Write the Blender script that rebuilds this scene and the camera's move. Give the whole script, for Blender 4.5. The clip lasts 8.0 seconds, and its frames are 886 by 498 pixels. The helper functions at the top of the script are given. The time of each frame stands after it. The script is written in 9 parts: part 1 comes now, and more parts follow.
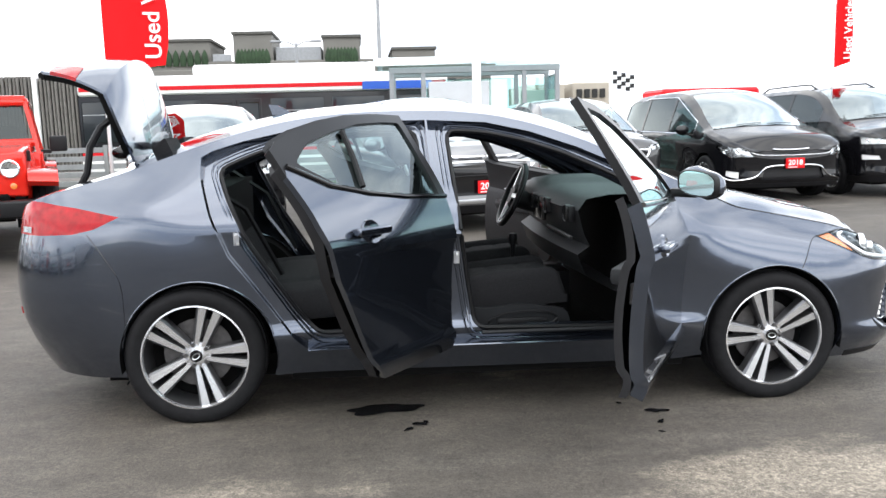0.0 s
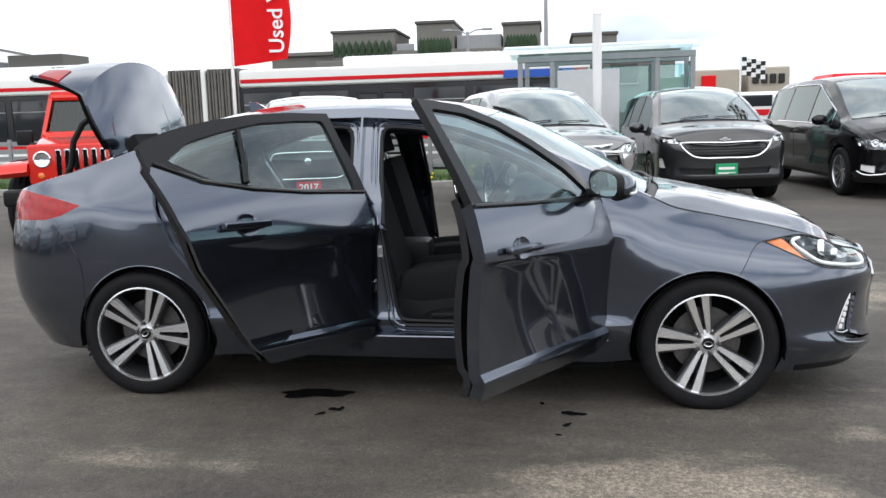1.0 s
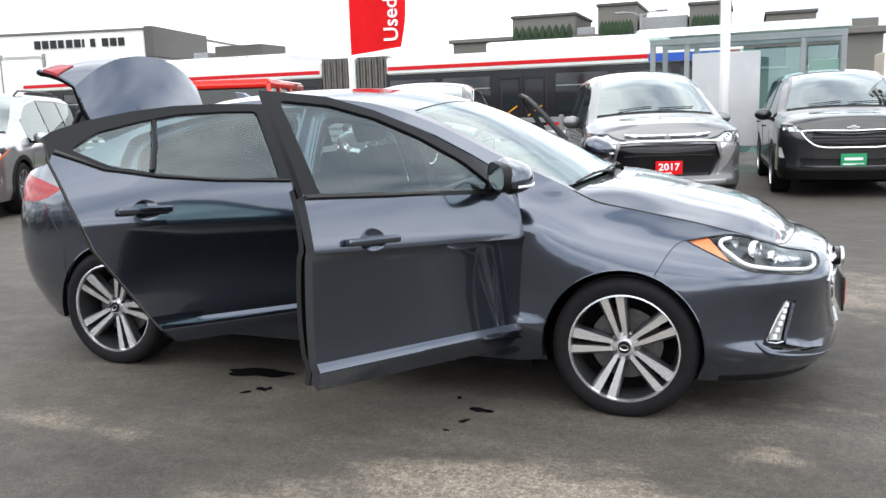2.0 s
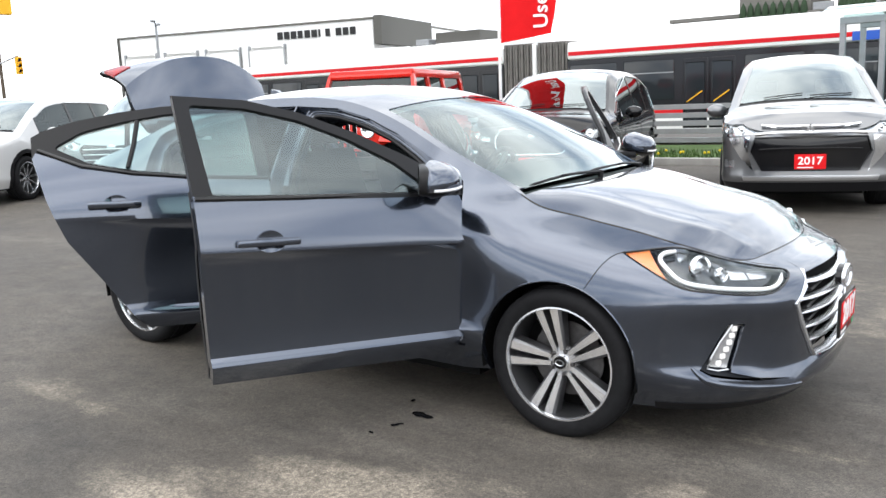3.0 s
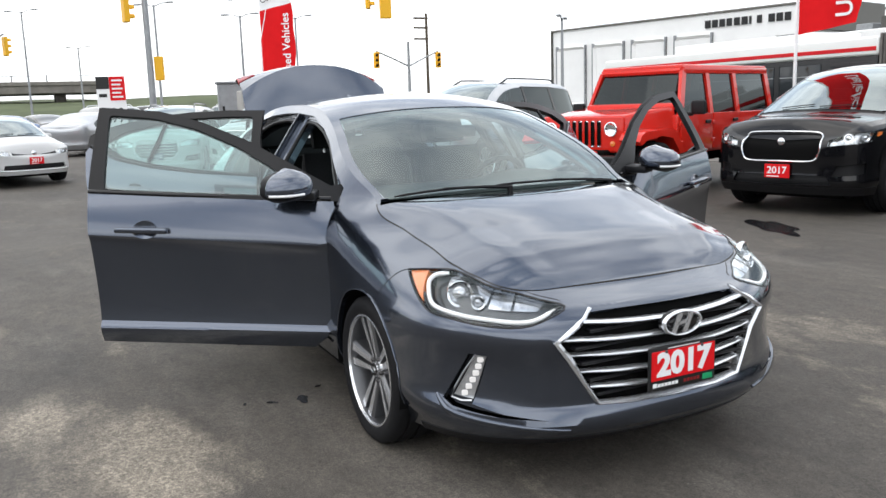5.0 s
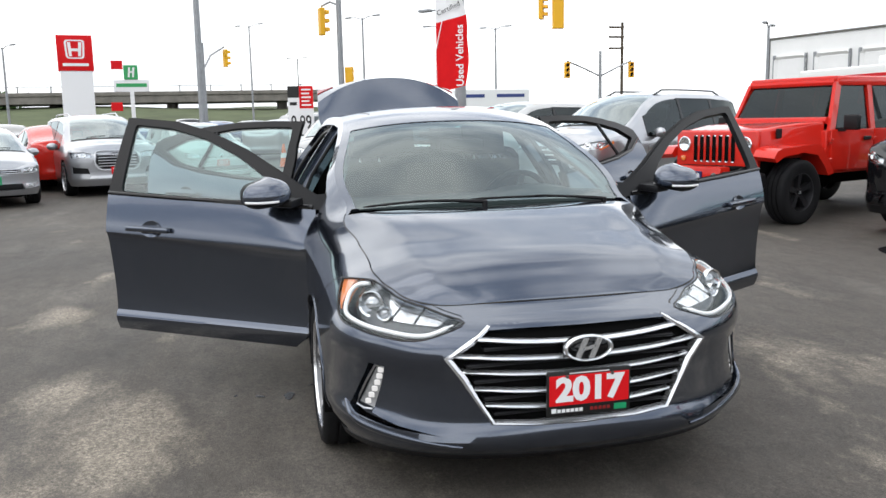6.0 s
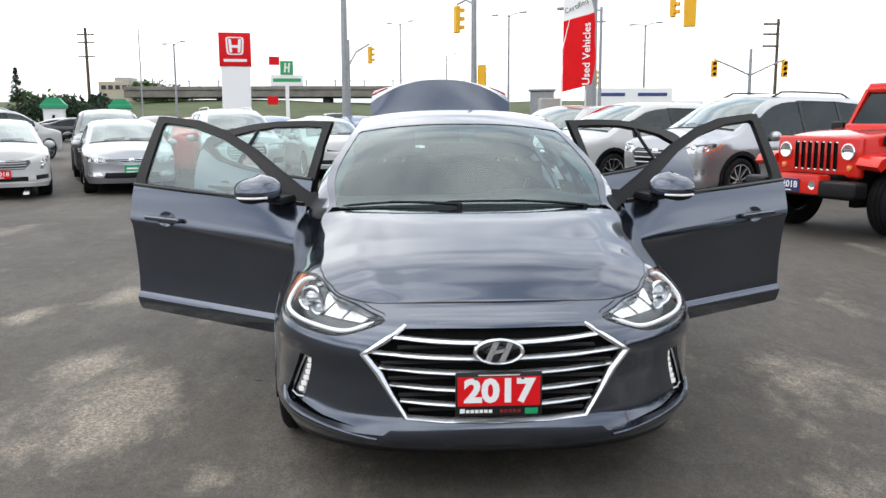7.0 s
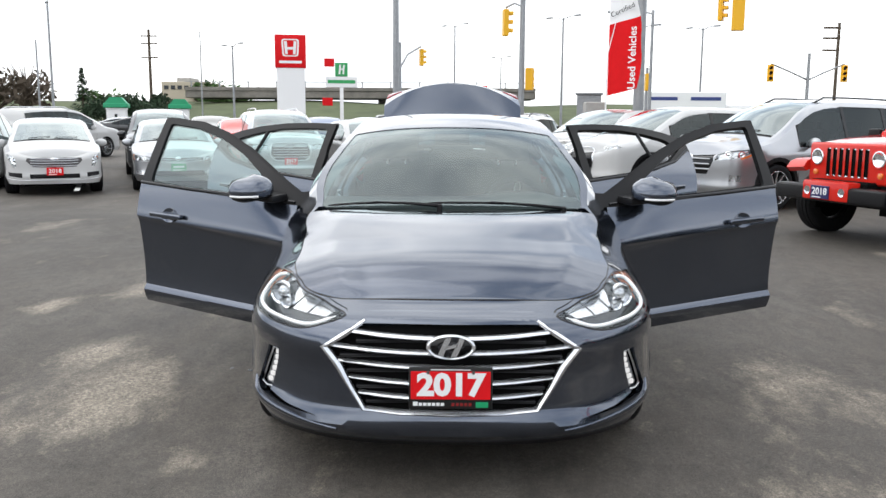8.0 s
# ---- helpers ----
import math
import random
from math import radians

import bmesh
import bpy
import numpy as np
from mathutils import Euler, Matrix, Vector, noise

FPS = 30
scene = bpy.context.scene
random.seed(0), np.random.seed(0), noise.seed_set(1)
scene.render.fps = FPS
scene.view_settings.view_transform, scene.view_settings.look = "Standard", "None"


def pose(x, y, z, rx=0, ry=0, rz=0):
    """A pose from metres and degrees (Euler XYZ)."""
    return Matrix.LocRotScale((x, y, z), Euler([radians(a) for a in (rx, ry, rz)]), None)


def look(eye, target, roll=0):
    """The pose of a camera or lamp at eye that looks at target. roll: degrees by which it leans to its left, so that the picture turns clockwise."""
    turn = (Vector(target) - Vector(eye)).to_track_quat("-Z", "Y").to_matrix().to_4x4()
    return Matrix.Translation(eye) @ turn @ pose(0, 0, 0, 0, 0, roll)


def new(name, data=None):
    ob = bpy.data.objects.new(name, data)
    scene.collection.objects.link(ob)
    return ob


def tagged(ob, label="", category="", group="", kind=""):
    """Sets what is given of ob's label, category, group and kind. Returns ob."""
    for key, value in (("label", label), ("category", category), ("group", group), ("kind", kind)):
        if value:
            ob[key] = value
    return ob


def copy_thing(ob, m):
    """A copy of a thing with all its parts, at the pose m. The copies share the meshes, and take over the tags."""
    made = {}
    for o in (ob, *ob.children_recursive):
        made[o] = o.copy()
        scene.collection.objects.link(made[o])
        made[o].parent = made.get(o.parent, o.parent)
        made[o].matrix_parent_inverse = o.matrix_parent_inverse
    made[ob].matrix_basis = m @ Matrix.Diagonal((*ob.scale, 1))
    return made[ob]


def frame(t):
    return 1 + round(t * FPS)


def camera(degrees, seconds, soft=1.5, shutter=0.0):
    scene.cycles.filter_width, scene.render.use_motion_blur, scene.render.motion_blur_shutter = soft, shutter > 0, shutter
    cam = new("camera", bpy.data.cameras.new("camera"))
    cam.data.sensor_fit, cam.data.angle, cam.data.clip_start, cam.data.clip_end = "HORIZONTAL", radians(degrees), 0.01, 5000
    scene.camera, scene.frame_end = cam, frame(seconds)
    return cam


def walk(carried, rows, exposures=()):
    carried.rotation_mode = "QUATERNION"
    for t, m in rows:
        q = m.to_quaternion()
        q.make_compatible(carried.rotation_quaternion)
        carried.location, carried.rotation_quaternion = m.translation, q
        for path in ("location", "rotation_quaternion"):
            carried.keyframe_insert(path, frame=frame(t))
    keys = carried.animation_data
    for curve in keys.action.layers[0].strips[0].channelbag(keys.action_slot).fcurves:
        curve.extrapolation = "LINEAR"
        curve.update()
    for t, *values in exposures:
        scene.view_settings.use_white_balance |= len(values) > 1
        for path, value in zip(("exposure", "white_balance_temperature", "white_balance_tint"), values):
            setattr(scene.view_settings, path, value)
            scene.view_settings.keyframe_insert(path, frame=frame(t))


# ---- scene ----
cam = camera(55.2, 8.0)
# The lot slopes gently under the parked car; the path is written in the car's own frame.
TILT = pose(1.35, 0, 0, 0, 0.90, 0) @ pose(-1.35, 0, 0)
PATH = [
    (0, (0.755, -4.646, 1.318), (0.945, -2.676, 1.03), -0.7),
    (0.5, (1.361, -4.729, 1.329), (1.339, -2.752, 1.023), -0.9),
    (1, (1.973, -4.716, 1.353), (1.727, -2.756, 1.04), -0.8),
    (1.5, (2.587, -4.661, 1.367), (2.144, -2.738, 1.044), -0.6),
    (1.7, (2.822, -4.574, 1.352), (2.293, -2.674, 1.023), -0.7),
    (2.8, (4.014, -3.968, 1.38), (2.974, -2.299, 1.016), -1.7),
    (3, (4.204, -3.821, 1.402), (3.081, -2.208, 1.036), -1.6),
    (3.5, (4.707, -3.468, 1.41), (3.383, -2.013, 1.05), -1.6),
    (4, (5.144, -3.045, 1.388), (3.652, -1.76, 1.038), -1.5),
    (4.5, (5.557, -2.601, 1.403), (3.922, -1.506, 1.045), -1.7),
    (4.7, (5.702, -2.419, 1.431), (4.016, -1.406, 1.068), -1.5),
    (5.8, (6.245, -1.327, 1.458), (4.349, -0.789, 1.12), -1.4),
    (6, (6.305, -1.151, 1.447), (4.385, -0.702, 1.114), -1.0),
    (6.5, (6.394, -0.724, 1.468), (4.44, -0.456, 1.134), -0.5),
    (7, (6.537, -0.361, 1.476), (4.569, -0.253, 1.139), -0.2),
    (7.5, (6.572, -0.141, 1.481), (4.601, -0.125, 1.142), 0.3),
    (8, (6.677, -0.002, 1.487), (4.705, -0.021, 1.155), 0.3),
]
walk(cam, [(t, TILT @ look(eye, target, roll)) for t, eye, target, roll in PATH], [(0.0, 1.42), (0.3, 1.05), (0.6, 0.63), (1.0, 0.72), (1.5, 0.92), (3.0, 1.17), (3.5, 1.12), (4.5, 0.84), (6.0, 0.68), (8.0, 0.74)])

# ---- daylight: bright overcast ----
world = bpy.data.worlds.new("sky")
scene.world = world
world.use_nodes = True
wn = world.node_tree.nodes
wl = world.node_tree.links
sky = wn.new("ShaderNodeTexSky")
sky.sky_type = "NISHITA"
sky.sun_disc = False
sky.sun_elevation, sky.sun_rotation = radians(52), radians(200)
sky.air_density, sky.dust_density, sky.ozone_density = 1.0, 3.0, 1.0
bg = wn["Background"]
tc = wn.new("ShaderNodeTexCoord")
mp = wn.new("ShaderNodeMapping")
mp.inputs["Scale"].default_value = (1.0, 1.0, 2.6)
cl = wn.new("ShaderNodeTexNoise")
cl.inputs["Scale"].default_value, cl.inputs["Detail"].default_value = 2.0, 4
cl.inputs["Roughness"].default_value = 0.55
cr = wn.new("ShaderNodeValToRGB")
cr.color_ramp.elements[0].position, cr.color_ramp.elements[0].color = 0.36, (4.2, 4.8, 5.8, 1)
cr.color_ramp.elements[1].position, cr.color_ramp.elements[1].color = 0.62, (12.5, 12.6, 12.6, 1)
mx = wn.new("ShaderNodeMix")
mx.data_type = "RGBA"
mx.inputs["Factor"].default_value = 0.93
wl.new(tc.outputs["Generated"], mp.inputs["Vector"])
wl.new(mp.outputs["Vector"], cl.inputs["Vector"])
wl.new(cl.outputs["Fac"], cr.inputs["Fac"])
wl.new(sky.outputs["Color"], mx.inputs["A"])
wl.new(cr.outputs["Color"], mx.inputs["B"])
wl.new(mx.outputs["Result"], bg.inputs["Color"])
bg.inputs["Strength"].default_value = 0.112
sun_light = bpy.data.lights.new("sun", "SUN")
sun_light.energy, sun_light.angle, sun_light.color = 0.5, radians(70), (1.0, 0.96, 0.9)
sun = new("sun", sun_light)
sun.matrix_world = look((6, -12, 20), (0, 0, 0))


# ---- materials ----
def mat(name, base=(0.5, 0.5, 0.5), rough=0.5, metal=0.0, coat=0.0, noise_scale=0.0, noise_amount=0.0, bump=0.0, bump_scale=60.0,
        emit=None, emit_strength=0.0, transmission=0.0, ior=1.45, alpha=1.0, rough_var=0.0, spec=0.5):
    m = bpy.data.materials.new(name)
    m.use_nodes = True
    nt = m.node_tree
    b = nt.nodes["Principled BSDF"]
    b.inputs["Base Color"].default_value = (*base, 1)
    b.inputs["Roughness"].default_value = rough
    b.inputs["Metallic"].default_value = metal
    b.inputs["Coat Weight"].default_value = coat
    b.inputs["Coat Roughness"].default_value = 0.03
    b.inputs["Transmission Weight"].default_value = transmission
    b.inputs["IOR"].default_value = ior
    b.inputs["Alpha"].default_value = alpha
    b.inputs["Specular IOR Level"].default_value = spec
    if emit:
        b.inputs["Emission Color"].default_value = (*emit, 1)
        b.inputs["Emission Strength"].default_value = emit_strength
    co = nt.nodes.new("ShaderNodeTexCoord")
    if noise_amount or rough_var:
        n1 = nt.nodes.new("ShaderNodeTexNoise")
        n1.inputs["Scale"].default_value, n1.inputs["Detail"].default_value = noise_scale or 8, 8
        n1.inputs["Roughness"].default_value = 0.65
        nt.links.new(co.outputs["Object"], n1.inputs["Vector"])
        if noise_amount:
            hv = nt.nodes.new("ShaderNodeHueSaturation")
            hv.inputs["Color"].default_value = (*base, 1)
            mr = nt.nodes.new("ShaderNodeMapRange")
            mr.inputs["From Min"].default_value, mr.inputs["From Max"].default_value = 0.25, 0.75
            mr.inputs["To Min"].default_value, mr.inputs["To Max"].default_value = 1 - noise_amount, 1 + noise_amount
            nt.links.new(n1.outputs["Fac"], mr.inputs["Value"])
            nt.links.new(mr.outputs["Result"], hv.inputs["Value"])
            nt.links.new(hv.outputs["Color"], b.inputs["Base Color"])
        if rough_var:
            mr2 = nt.nodes.new("ShaderNodeMapRange")
            mr2.inputs["To Min"].default_value, mr2.inputs["To Max"].default_value = max(0.0, rough - rough_var), rough + rough_var
            nt.links.new(n1.outputs["Fac"], mr2.inputs["Value"])
            nt.links.new(mr2.outputs["Result"], b.inputs["Roughness"])
    if bump:
        n2 = nt.nodes.new("ShaderNodeTexNoise")
        n2.inputs["Scale"].default_value, n2.inputs["Detail"].default_value = bump_scale, 4
        nt.links.new(co.outputs["Object"], n2.inputs["Vector"])
        bp = nt.nodes.new("ShaderNodeBump")
        bp.inputs["Strength"].default_value, bp.inputs["Distance"].default_value = bump, 0.01
        nt.links.new(n2.outputs["Fac"], bp.inputs["Height"])
        nt.links.new(bp.outputs["Normal"], b.inputs["Normal"])
    return m


def paint(name, base, metal=0.0, rough=0.4):
    m = mat(name, base, rough, metal, coat=1.0, noise_scale=900, noise_amount=0.10 if metal else 0.02)
    b = m.node_tree.nodes["Principled BSDF"]
    b.inputs["Coat IOR"].default_value = 1.6 if metal else 1.45
    if not metal:
        b.inputs["Specular IOR Level"].default_value = 0.05
    return m


def glass(name, tint=(0.9, 0.97, 0.95), dark=0.0, gloss=0.0, slope=1.7):
    """A thin pane: mostly clear, with a mirror part that grows at grazing angles; dark tints it."""
    m = bpy.data.materials.new(name)
    m.use_nodes = True
    nt = m.node_tree
    nt.nodes.remove(nt.nodes["Principled BSDF"])
    out = nt.nodes["Material Output"]
    tr = nt.nodes.new("ShaderNodeBsdfTransparent")
    tr.inputs["Color"].default_value = (*[c * (1 - dark) for c in tint], 1)
    gl = nt.nodes.new("ShaderNodeBsdfGlossy")
    gl.inputs["Roughness"].default_value = 0.005
    gl.inputs["Color"].default_value = (0.88, 0.97, 0.98, 1)
    lw = nt.nodes.new("ShaderNodeLayerWeight")
    pw = nt.nodes.new("ShaderNodeMath")
    pw.operation = "POWER"
    pw.inputs[1].default_value = 5.0
    ad = nt.nodes.new("ShaderNodeMath")
    ad.operation = "MULTIPLY_ADD"
    ad.inputs[1].default_value, ad.inputs[2].default_value = slope * 0.96, gloss + slope * 0.04
    ad.use_clamp = True
    mi = nt.nodes.new("ShaderNodeMixShader")
    nt.links.new(lw.outputs["Facing"], pw.inputs[0])
    nt.links.new(pw.outputs["Value"], ad.inputs[0])
    nt.links.new(ad.outputs["Value"], mi.inputs["Fac"])
    nt.links.new(tr.outputs["BSDF"], mi.inputs[1])
    nt.links.new(gl.outputs["BSDF"], mi.inputs[2])
    nt.links.new(mi.outputs["Shader"], out.inputs["Surface"])
    return m


M = dict(
    grey=paint("steel_grey_metallic_paint", (0.075, 0.090, 0.121), 0.93, 0.17),
    # body grey darkened to carry the shade inside the bumper recess
    shaded_grey=mat("shaded_grey_recess", (0.02, 0.022, 0.027), 0.4, 0.5, spec=0.3),
    black_paint=paint("black_paint", (0.004, 0.004, 0.005), 0.0, 0.3),
    charcoal_paint=paint("charcoal_paint", (0.022, 0.023, 0.026), 0.6, 0.35),
    red_paint=paint("red_paint", (0.60, 0.020, 0.011), 0.0, 0.4),
    white_paint=paint("white_paint", (0.52, 0.52, 0.515), 0.0, 0.4),
    silver_paint=paint("silver_paint", (0.40, 0.41, 0.43), 0.8, 0.32),
    greyer=paint("warm_grey_paint", (0.17, 0.174, 0.18), 0.8, 0.30),
    blue_paint=paint("blue_paint", (0.05, 0.10, 0.22), 0.4, 0.36),
    frame_black=mat("satin_black_frame", (0.007, 0.007, 0.008), 0.34, spec=0.3),
    trim=mat("black_plastic_trim", (0.006, 0.006, 0.007), 0.42, spec=0.3, bump=0.1, bump_scale=400),
    gloss_black=mat("gloss_black_trim", (0.006, 0.006, 0.007), 0.12),
    rubber=mat("tyre_rubber", (0.009, 0.009, 0.010), 0.7, spec=0.2, noise_scale=30, noise_amount=0.35, bump=0.2, bump_scale=300),
    chrome=mat("chrome", (0.82, 0.83, 0.85), 0.08, 1.0),
    satin=mat("satin_silver", (0.62, 0.63, 0.65), 0.28, 1.0),
    alloy=mat("machined_alloy", (0.78, 0.79, 0.81), 0.22, 0.85),
    alloy_grey=mat("grey_alloy", (0.17, 0.172, 0.18), 0.32, 0.8),
    alloy_dark=mat("dark_alloy", (0.05, 0.05, 0.055), 0.35, 0.7),
    rim_barrel=mat("grey_rim_barrel", (0.16, 0.163, 0.17), 0.3, 0.85),
    steel=mat("brake_steel", (0.11, 0.105, 0.105), 0.5, 0.8, noise_scale=30, noise_amount=0.3),
    under=mat("underbody_black", (0.004, 0.004, 0.004), 0.9, spec=0.1),
    cloth=mat("black_cloth", (0.013, 0.013, 0.0145), 0.95, spec=0.2, noise_scale=120, noise_amount=0.4, bump=0.3, bump_scale=700),
    plastic=mat("interior_black_plastic", (0.012, 0.012, 0.0135), 0.5, spec=0.35, bump=0.15, bump_scale=500),
    plastic_grey=mat("interior_grey_plastic", (0.017, 0.018, 0.020), 0.5, spec=0.3, bump=0.15, bump_scale=500),
    liner=mat("grey_headliner", (0.38, 0.38, 0.37), 0.95),
    window=glass("clear_car_glass", (0.54, 0.74, 0.71), 0.10, 0.06, 1.35),
    window_tint=glass("tinted_car_glass", (0.34, 0.40, 0.41), 0.35, 0.01, 1.1),
    shield=glass("sky_mirroring_windshield", (0.40, 0.47, 0.48), 0.30, 0.09, 2.3),
    window_dark=glass("dark_car_glass", (0.10, 0.11, 0.12), 0.5, 0.01, 0.95),
    lamp_glass=glass("lamp_cover", (0.97, 0.98, 0.98), 0.0, 0.0, 0.8),
    mirror=mat("mirror_glass", (0.66, 0.74, 0.77), 0.01, 1.0),
    lamp_bowl=mat("lamp_bowl_grey", (0.085, 0.088, 0.094), 0.2, 0.8),
    lamp_clear=mat("lamp_reflector_silver", (0.62, 0.63, 0.65), 0.18, 0.85, noise_scale=14, noise_amount=0.5),
    lamp_lens=mat("frosted_lamp_lens", (0.46, 0.47, 0.48), 0.14, 0.6, coat=0.8, noise_scale=40, noise_amount=0.3),
    amber=mat("amber_lens", (0.75, 0.19, 0.03), 0.12, coat=1.0),
    lens_red=mat("red_lens", (0.30, 0.003, 0.006), 0.06, spec=0.4, noise_scale=25, noise_amount=0.4),
    lens_white=mat("white_lens", (0.8, 0.8, 0.8), 0.1, coat=1.0),
    led=mat("led_strip", (0.25, 0.25, 0.26), 0.3, emit=(1, 0.98, 0.95), emit_strength=0.36),
    tag_red=mat("sign_red", (0.66, 0.010, 0.014), 0.45, spec=0.15),
    tag_green=mat("sign_green", (0.01, 0.30, 0.12), 0.35, coat=0.3),
    tag_blue=mat("sign_navy", (0.02, 0.02, 0.10), 0.35, coat=0.3),
    bus_red_dark=mat("dark_red_print", (0.22, 0.012, 0.012), 0.5),
    tag_black=mat("sign_black", (0.01, 0.01, 0.01), 0.4),
    white=mat("white_gloss", (0.82, 0.82, 0.82), 0.4),
)
M["glass_clear"] = M["window"]


# ---- mesh tools ----
def smooth(me, angle=None):
    me.polygons.foreach_set("use_smooth", [True] * len(me.polygons))
    if angle:
        me.set_sharp_from_angle(angle=radians(angle))


def link(name, bm, material, parent=None, label="", m=None, sharp=35):
    """One bmesh as one mesh object, under a thing or part where one is given."""
    me = bpy.data.meshes.new(name)
    bm.normal_update()
    bm.to_mesh(me)
    bm.free()
    smooth(me, sharp)
    for mm in (material if isinstance(material, (list, tuple)) else [material]):
        me.materials.append(mm)
    ob = new(name, me)
    if parent:
        ob.parent = parent
    if m is not None:
        ob.matrix_basis = m
    if label:
        tagged(ob, label)
    return ob


part = link


def root(name, label, category, m=None, group="", kind=""):
    ob = new(name)
    ob.empty_display_size = 0.2
    if m is not None:
        ob.matrix_basis = m
    return tagged(ob, label, category, group, kind)


def box(bm, x0, x1, y0, y1, z0, z1, bev=0.0, seg=1):
    r = bmesh.ops.create_cube(bm, size=1)
    vs = r["verts"]
    for v in vs:
        v.co = Vector((x0 + (v.co.x + 0.5) * (x1 - x0), y0 + (v.co.y + 0.5) * (y1 - y0), z0 + (v.co.z + 0.5) * (z1 - z0)))
    if bev:
        es = list({e for v in vs for e in v.link_edges})
        bmesh.ops.bevel(bm, geom=es, offset=bev, segments=seg, affect="EDGES", profile=0.6)
    return bm


def cbox(x0, x1, y0, y1, z0, z1, bev=0.0, seg=2):
    return box(bmesh.new(), x0, x1, y0, y1, z0, z1, bev, seg)


def tube(bm, pts, r, n=8, cap=True):
    """A round bar along points; r is one radius or one per point."""
    pts = [Vector(p) for p in pts]
    rs = r if isinstance(r, (list, tuple)) else [r] * len(pts)
    rings = []
    up = Vector((0, 0, 1))
    for i, p in enumerate(pts):
        d = (pts[min(i + 1, len(pts) - 1)] - pts[max(i - 1, 0)]).normalized()
        a = d.cross(up if abs(d.dot(up)) < 0.95 else Vector((0, 1, 0))).normalized()
        b = d.cross(a)
        rings.append([bm.verts.new(p + (a * math.cos(2 * math.pi * k / n) + b * math.sin(2 * math.pi * k / n)) * rs[i]) for k in range(n)])
    for q, w in zip(rings, rings[1:]):
        for k in range(n):
            bm.faces.new((q[k], q[(k + 1) % n], w[(k + 1) % n], w[k]))
    if cap:
        bm.faces.new(rings[0][::-1])
        bm.faces.new(rings[-1])
    return bm


def prism(bm, poly, depth, f=None):
    """A flat outline (list of (a, b)) given depth; f maps (a, b, d) to space."""
    f = f or (lambda a, b, d: Vector((a, b, d)))
    lo = [bm.verts.new(f(a, b, 0)) for a, b in poly]
    hi = [bm.verts.new(f(a, b, depth)) for a, b in poly]
    bm.faces.new(lo[::-1])
    bm.faces.new(hi)
    for i in range(len(poly)):
        j = (i + 1) % len(poly)
        bm.faces.new((lo[i], lo[j], hi[j], hi[i]))
    bmesh.ops.recalc_face_normals(bm, faces=bm.faces[:])
    return bm


def lathe(bm, prof, n=32, axis="y", centre=(0, 0, 0), cap=False):
    """Turns a profile of (radius, along) round an axis through centre."""
    cx, cy, cz = centre
    rings = []
    for r, a in prof:
        ring = []
        for k in range(n):
            c, s = math.cos(2 * math.pi * k / n), math.sin(2 * math.pi * k / n)
            p = {"y": (cx + r * c, cy + a, cz + r * s), "z": (cx + r * c, cy + r * s, cz + a), "x": (cx + a, cy + r * c, cz + r * s)}[axis]
            ring.append(bm.verts.new(p))
        rings.append(ring)
    for q, w in zip(rings, rings[1:]):
        for k in range(n):
            bm.faces.new((q[k], q[(k + 1) % n], w[(k + 1) % n], w[k]))
    for ring, (r, a) in ((rings[0], prof[0]), (rings[-1], prof[-1])):
        if cap and r > 1e-4:
            bm.faces.new(ring)
    bmesh.ops.recalc_face_normals(bm, faces=bm.faces[:])
    return bm


def inside(p, poly):
    x, y = p
    c = False
    for i in range(len(poly)):
        (x1, y1), (x2, y2) = poly[i], poly[i - 1]
        if (y1 > y) != (y2 > y) and x < (x2 - x1) * (y - y1) / (y2 - y1) + x1:
            c = not c
    return c


def curve(keys, x):
    """A smooth monotone curve through (x, value) keys."""
    xs = [k[0] for k in keys]
    if x <= xs[0]:
        return keys[0][1]
    if x >= xs[-1]:
        return keys[-1][1]
    i = max(k for k in range(len(xs) - 1) if xs[k] <= x)
    h = [xs[k + 1] - xs[k] for k in range(len(xs) - 1)]
    d = [(keys[k + 1][1] - keys[k][1]) / h[k] for k in range(len(xs) - 1)]

    def slope(k):
        if k == 0:
            return d[0]
        if k == len(xs) - 1:
            return d[-1]
        if d[k - 1] * d[k] <= 0:
            return 0.0
        w1, w2 = 2 * h[k] + h[k - 1], h[k] + 2 * h[k - 1]
        return (w1 + w2) / (w1 / d[k - 1] + w2 / d[k])

    t = (x - xs[i]) / h[i]
    a, b = slope(i), slope(i + 1)
    y0, y1 = keys[i][1], keys[i + 1][1]
    return (y0 * (1 + 2 * t) * (1 - t) ** 2 + h[i] * a * t * (1 - t) ** 2 + y1 * t * t * (3 - 2 * t) + h[i] * b * t * t * (t - 1))


def round_poly(poly, r, n=4):
    """Rounds the corners of an outline."""
    out = []
    k = len(poly)
    for i in range(k):
        p, a, b = Vector(poly[i]), Vector(poly[i - 1]), Vector(poly[(i + 1) % k])
        ra = min(r, (a - p).length * 0.45, (b - p).length * 0.45)
        q0, q1 = p + (a - p).normalized() * ra, p + (b - p).normalized() * ra
        for j in range(n + 1):
            t = j / n
            out.append(tuple(q0 * (1 - t) ** 2 + p * 2 * t * (1 - t) + q1 * t * t))
    return out


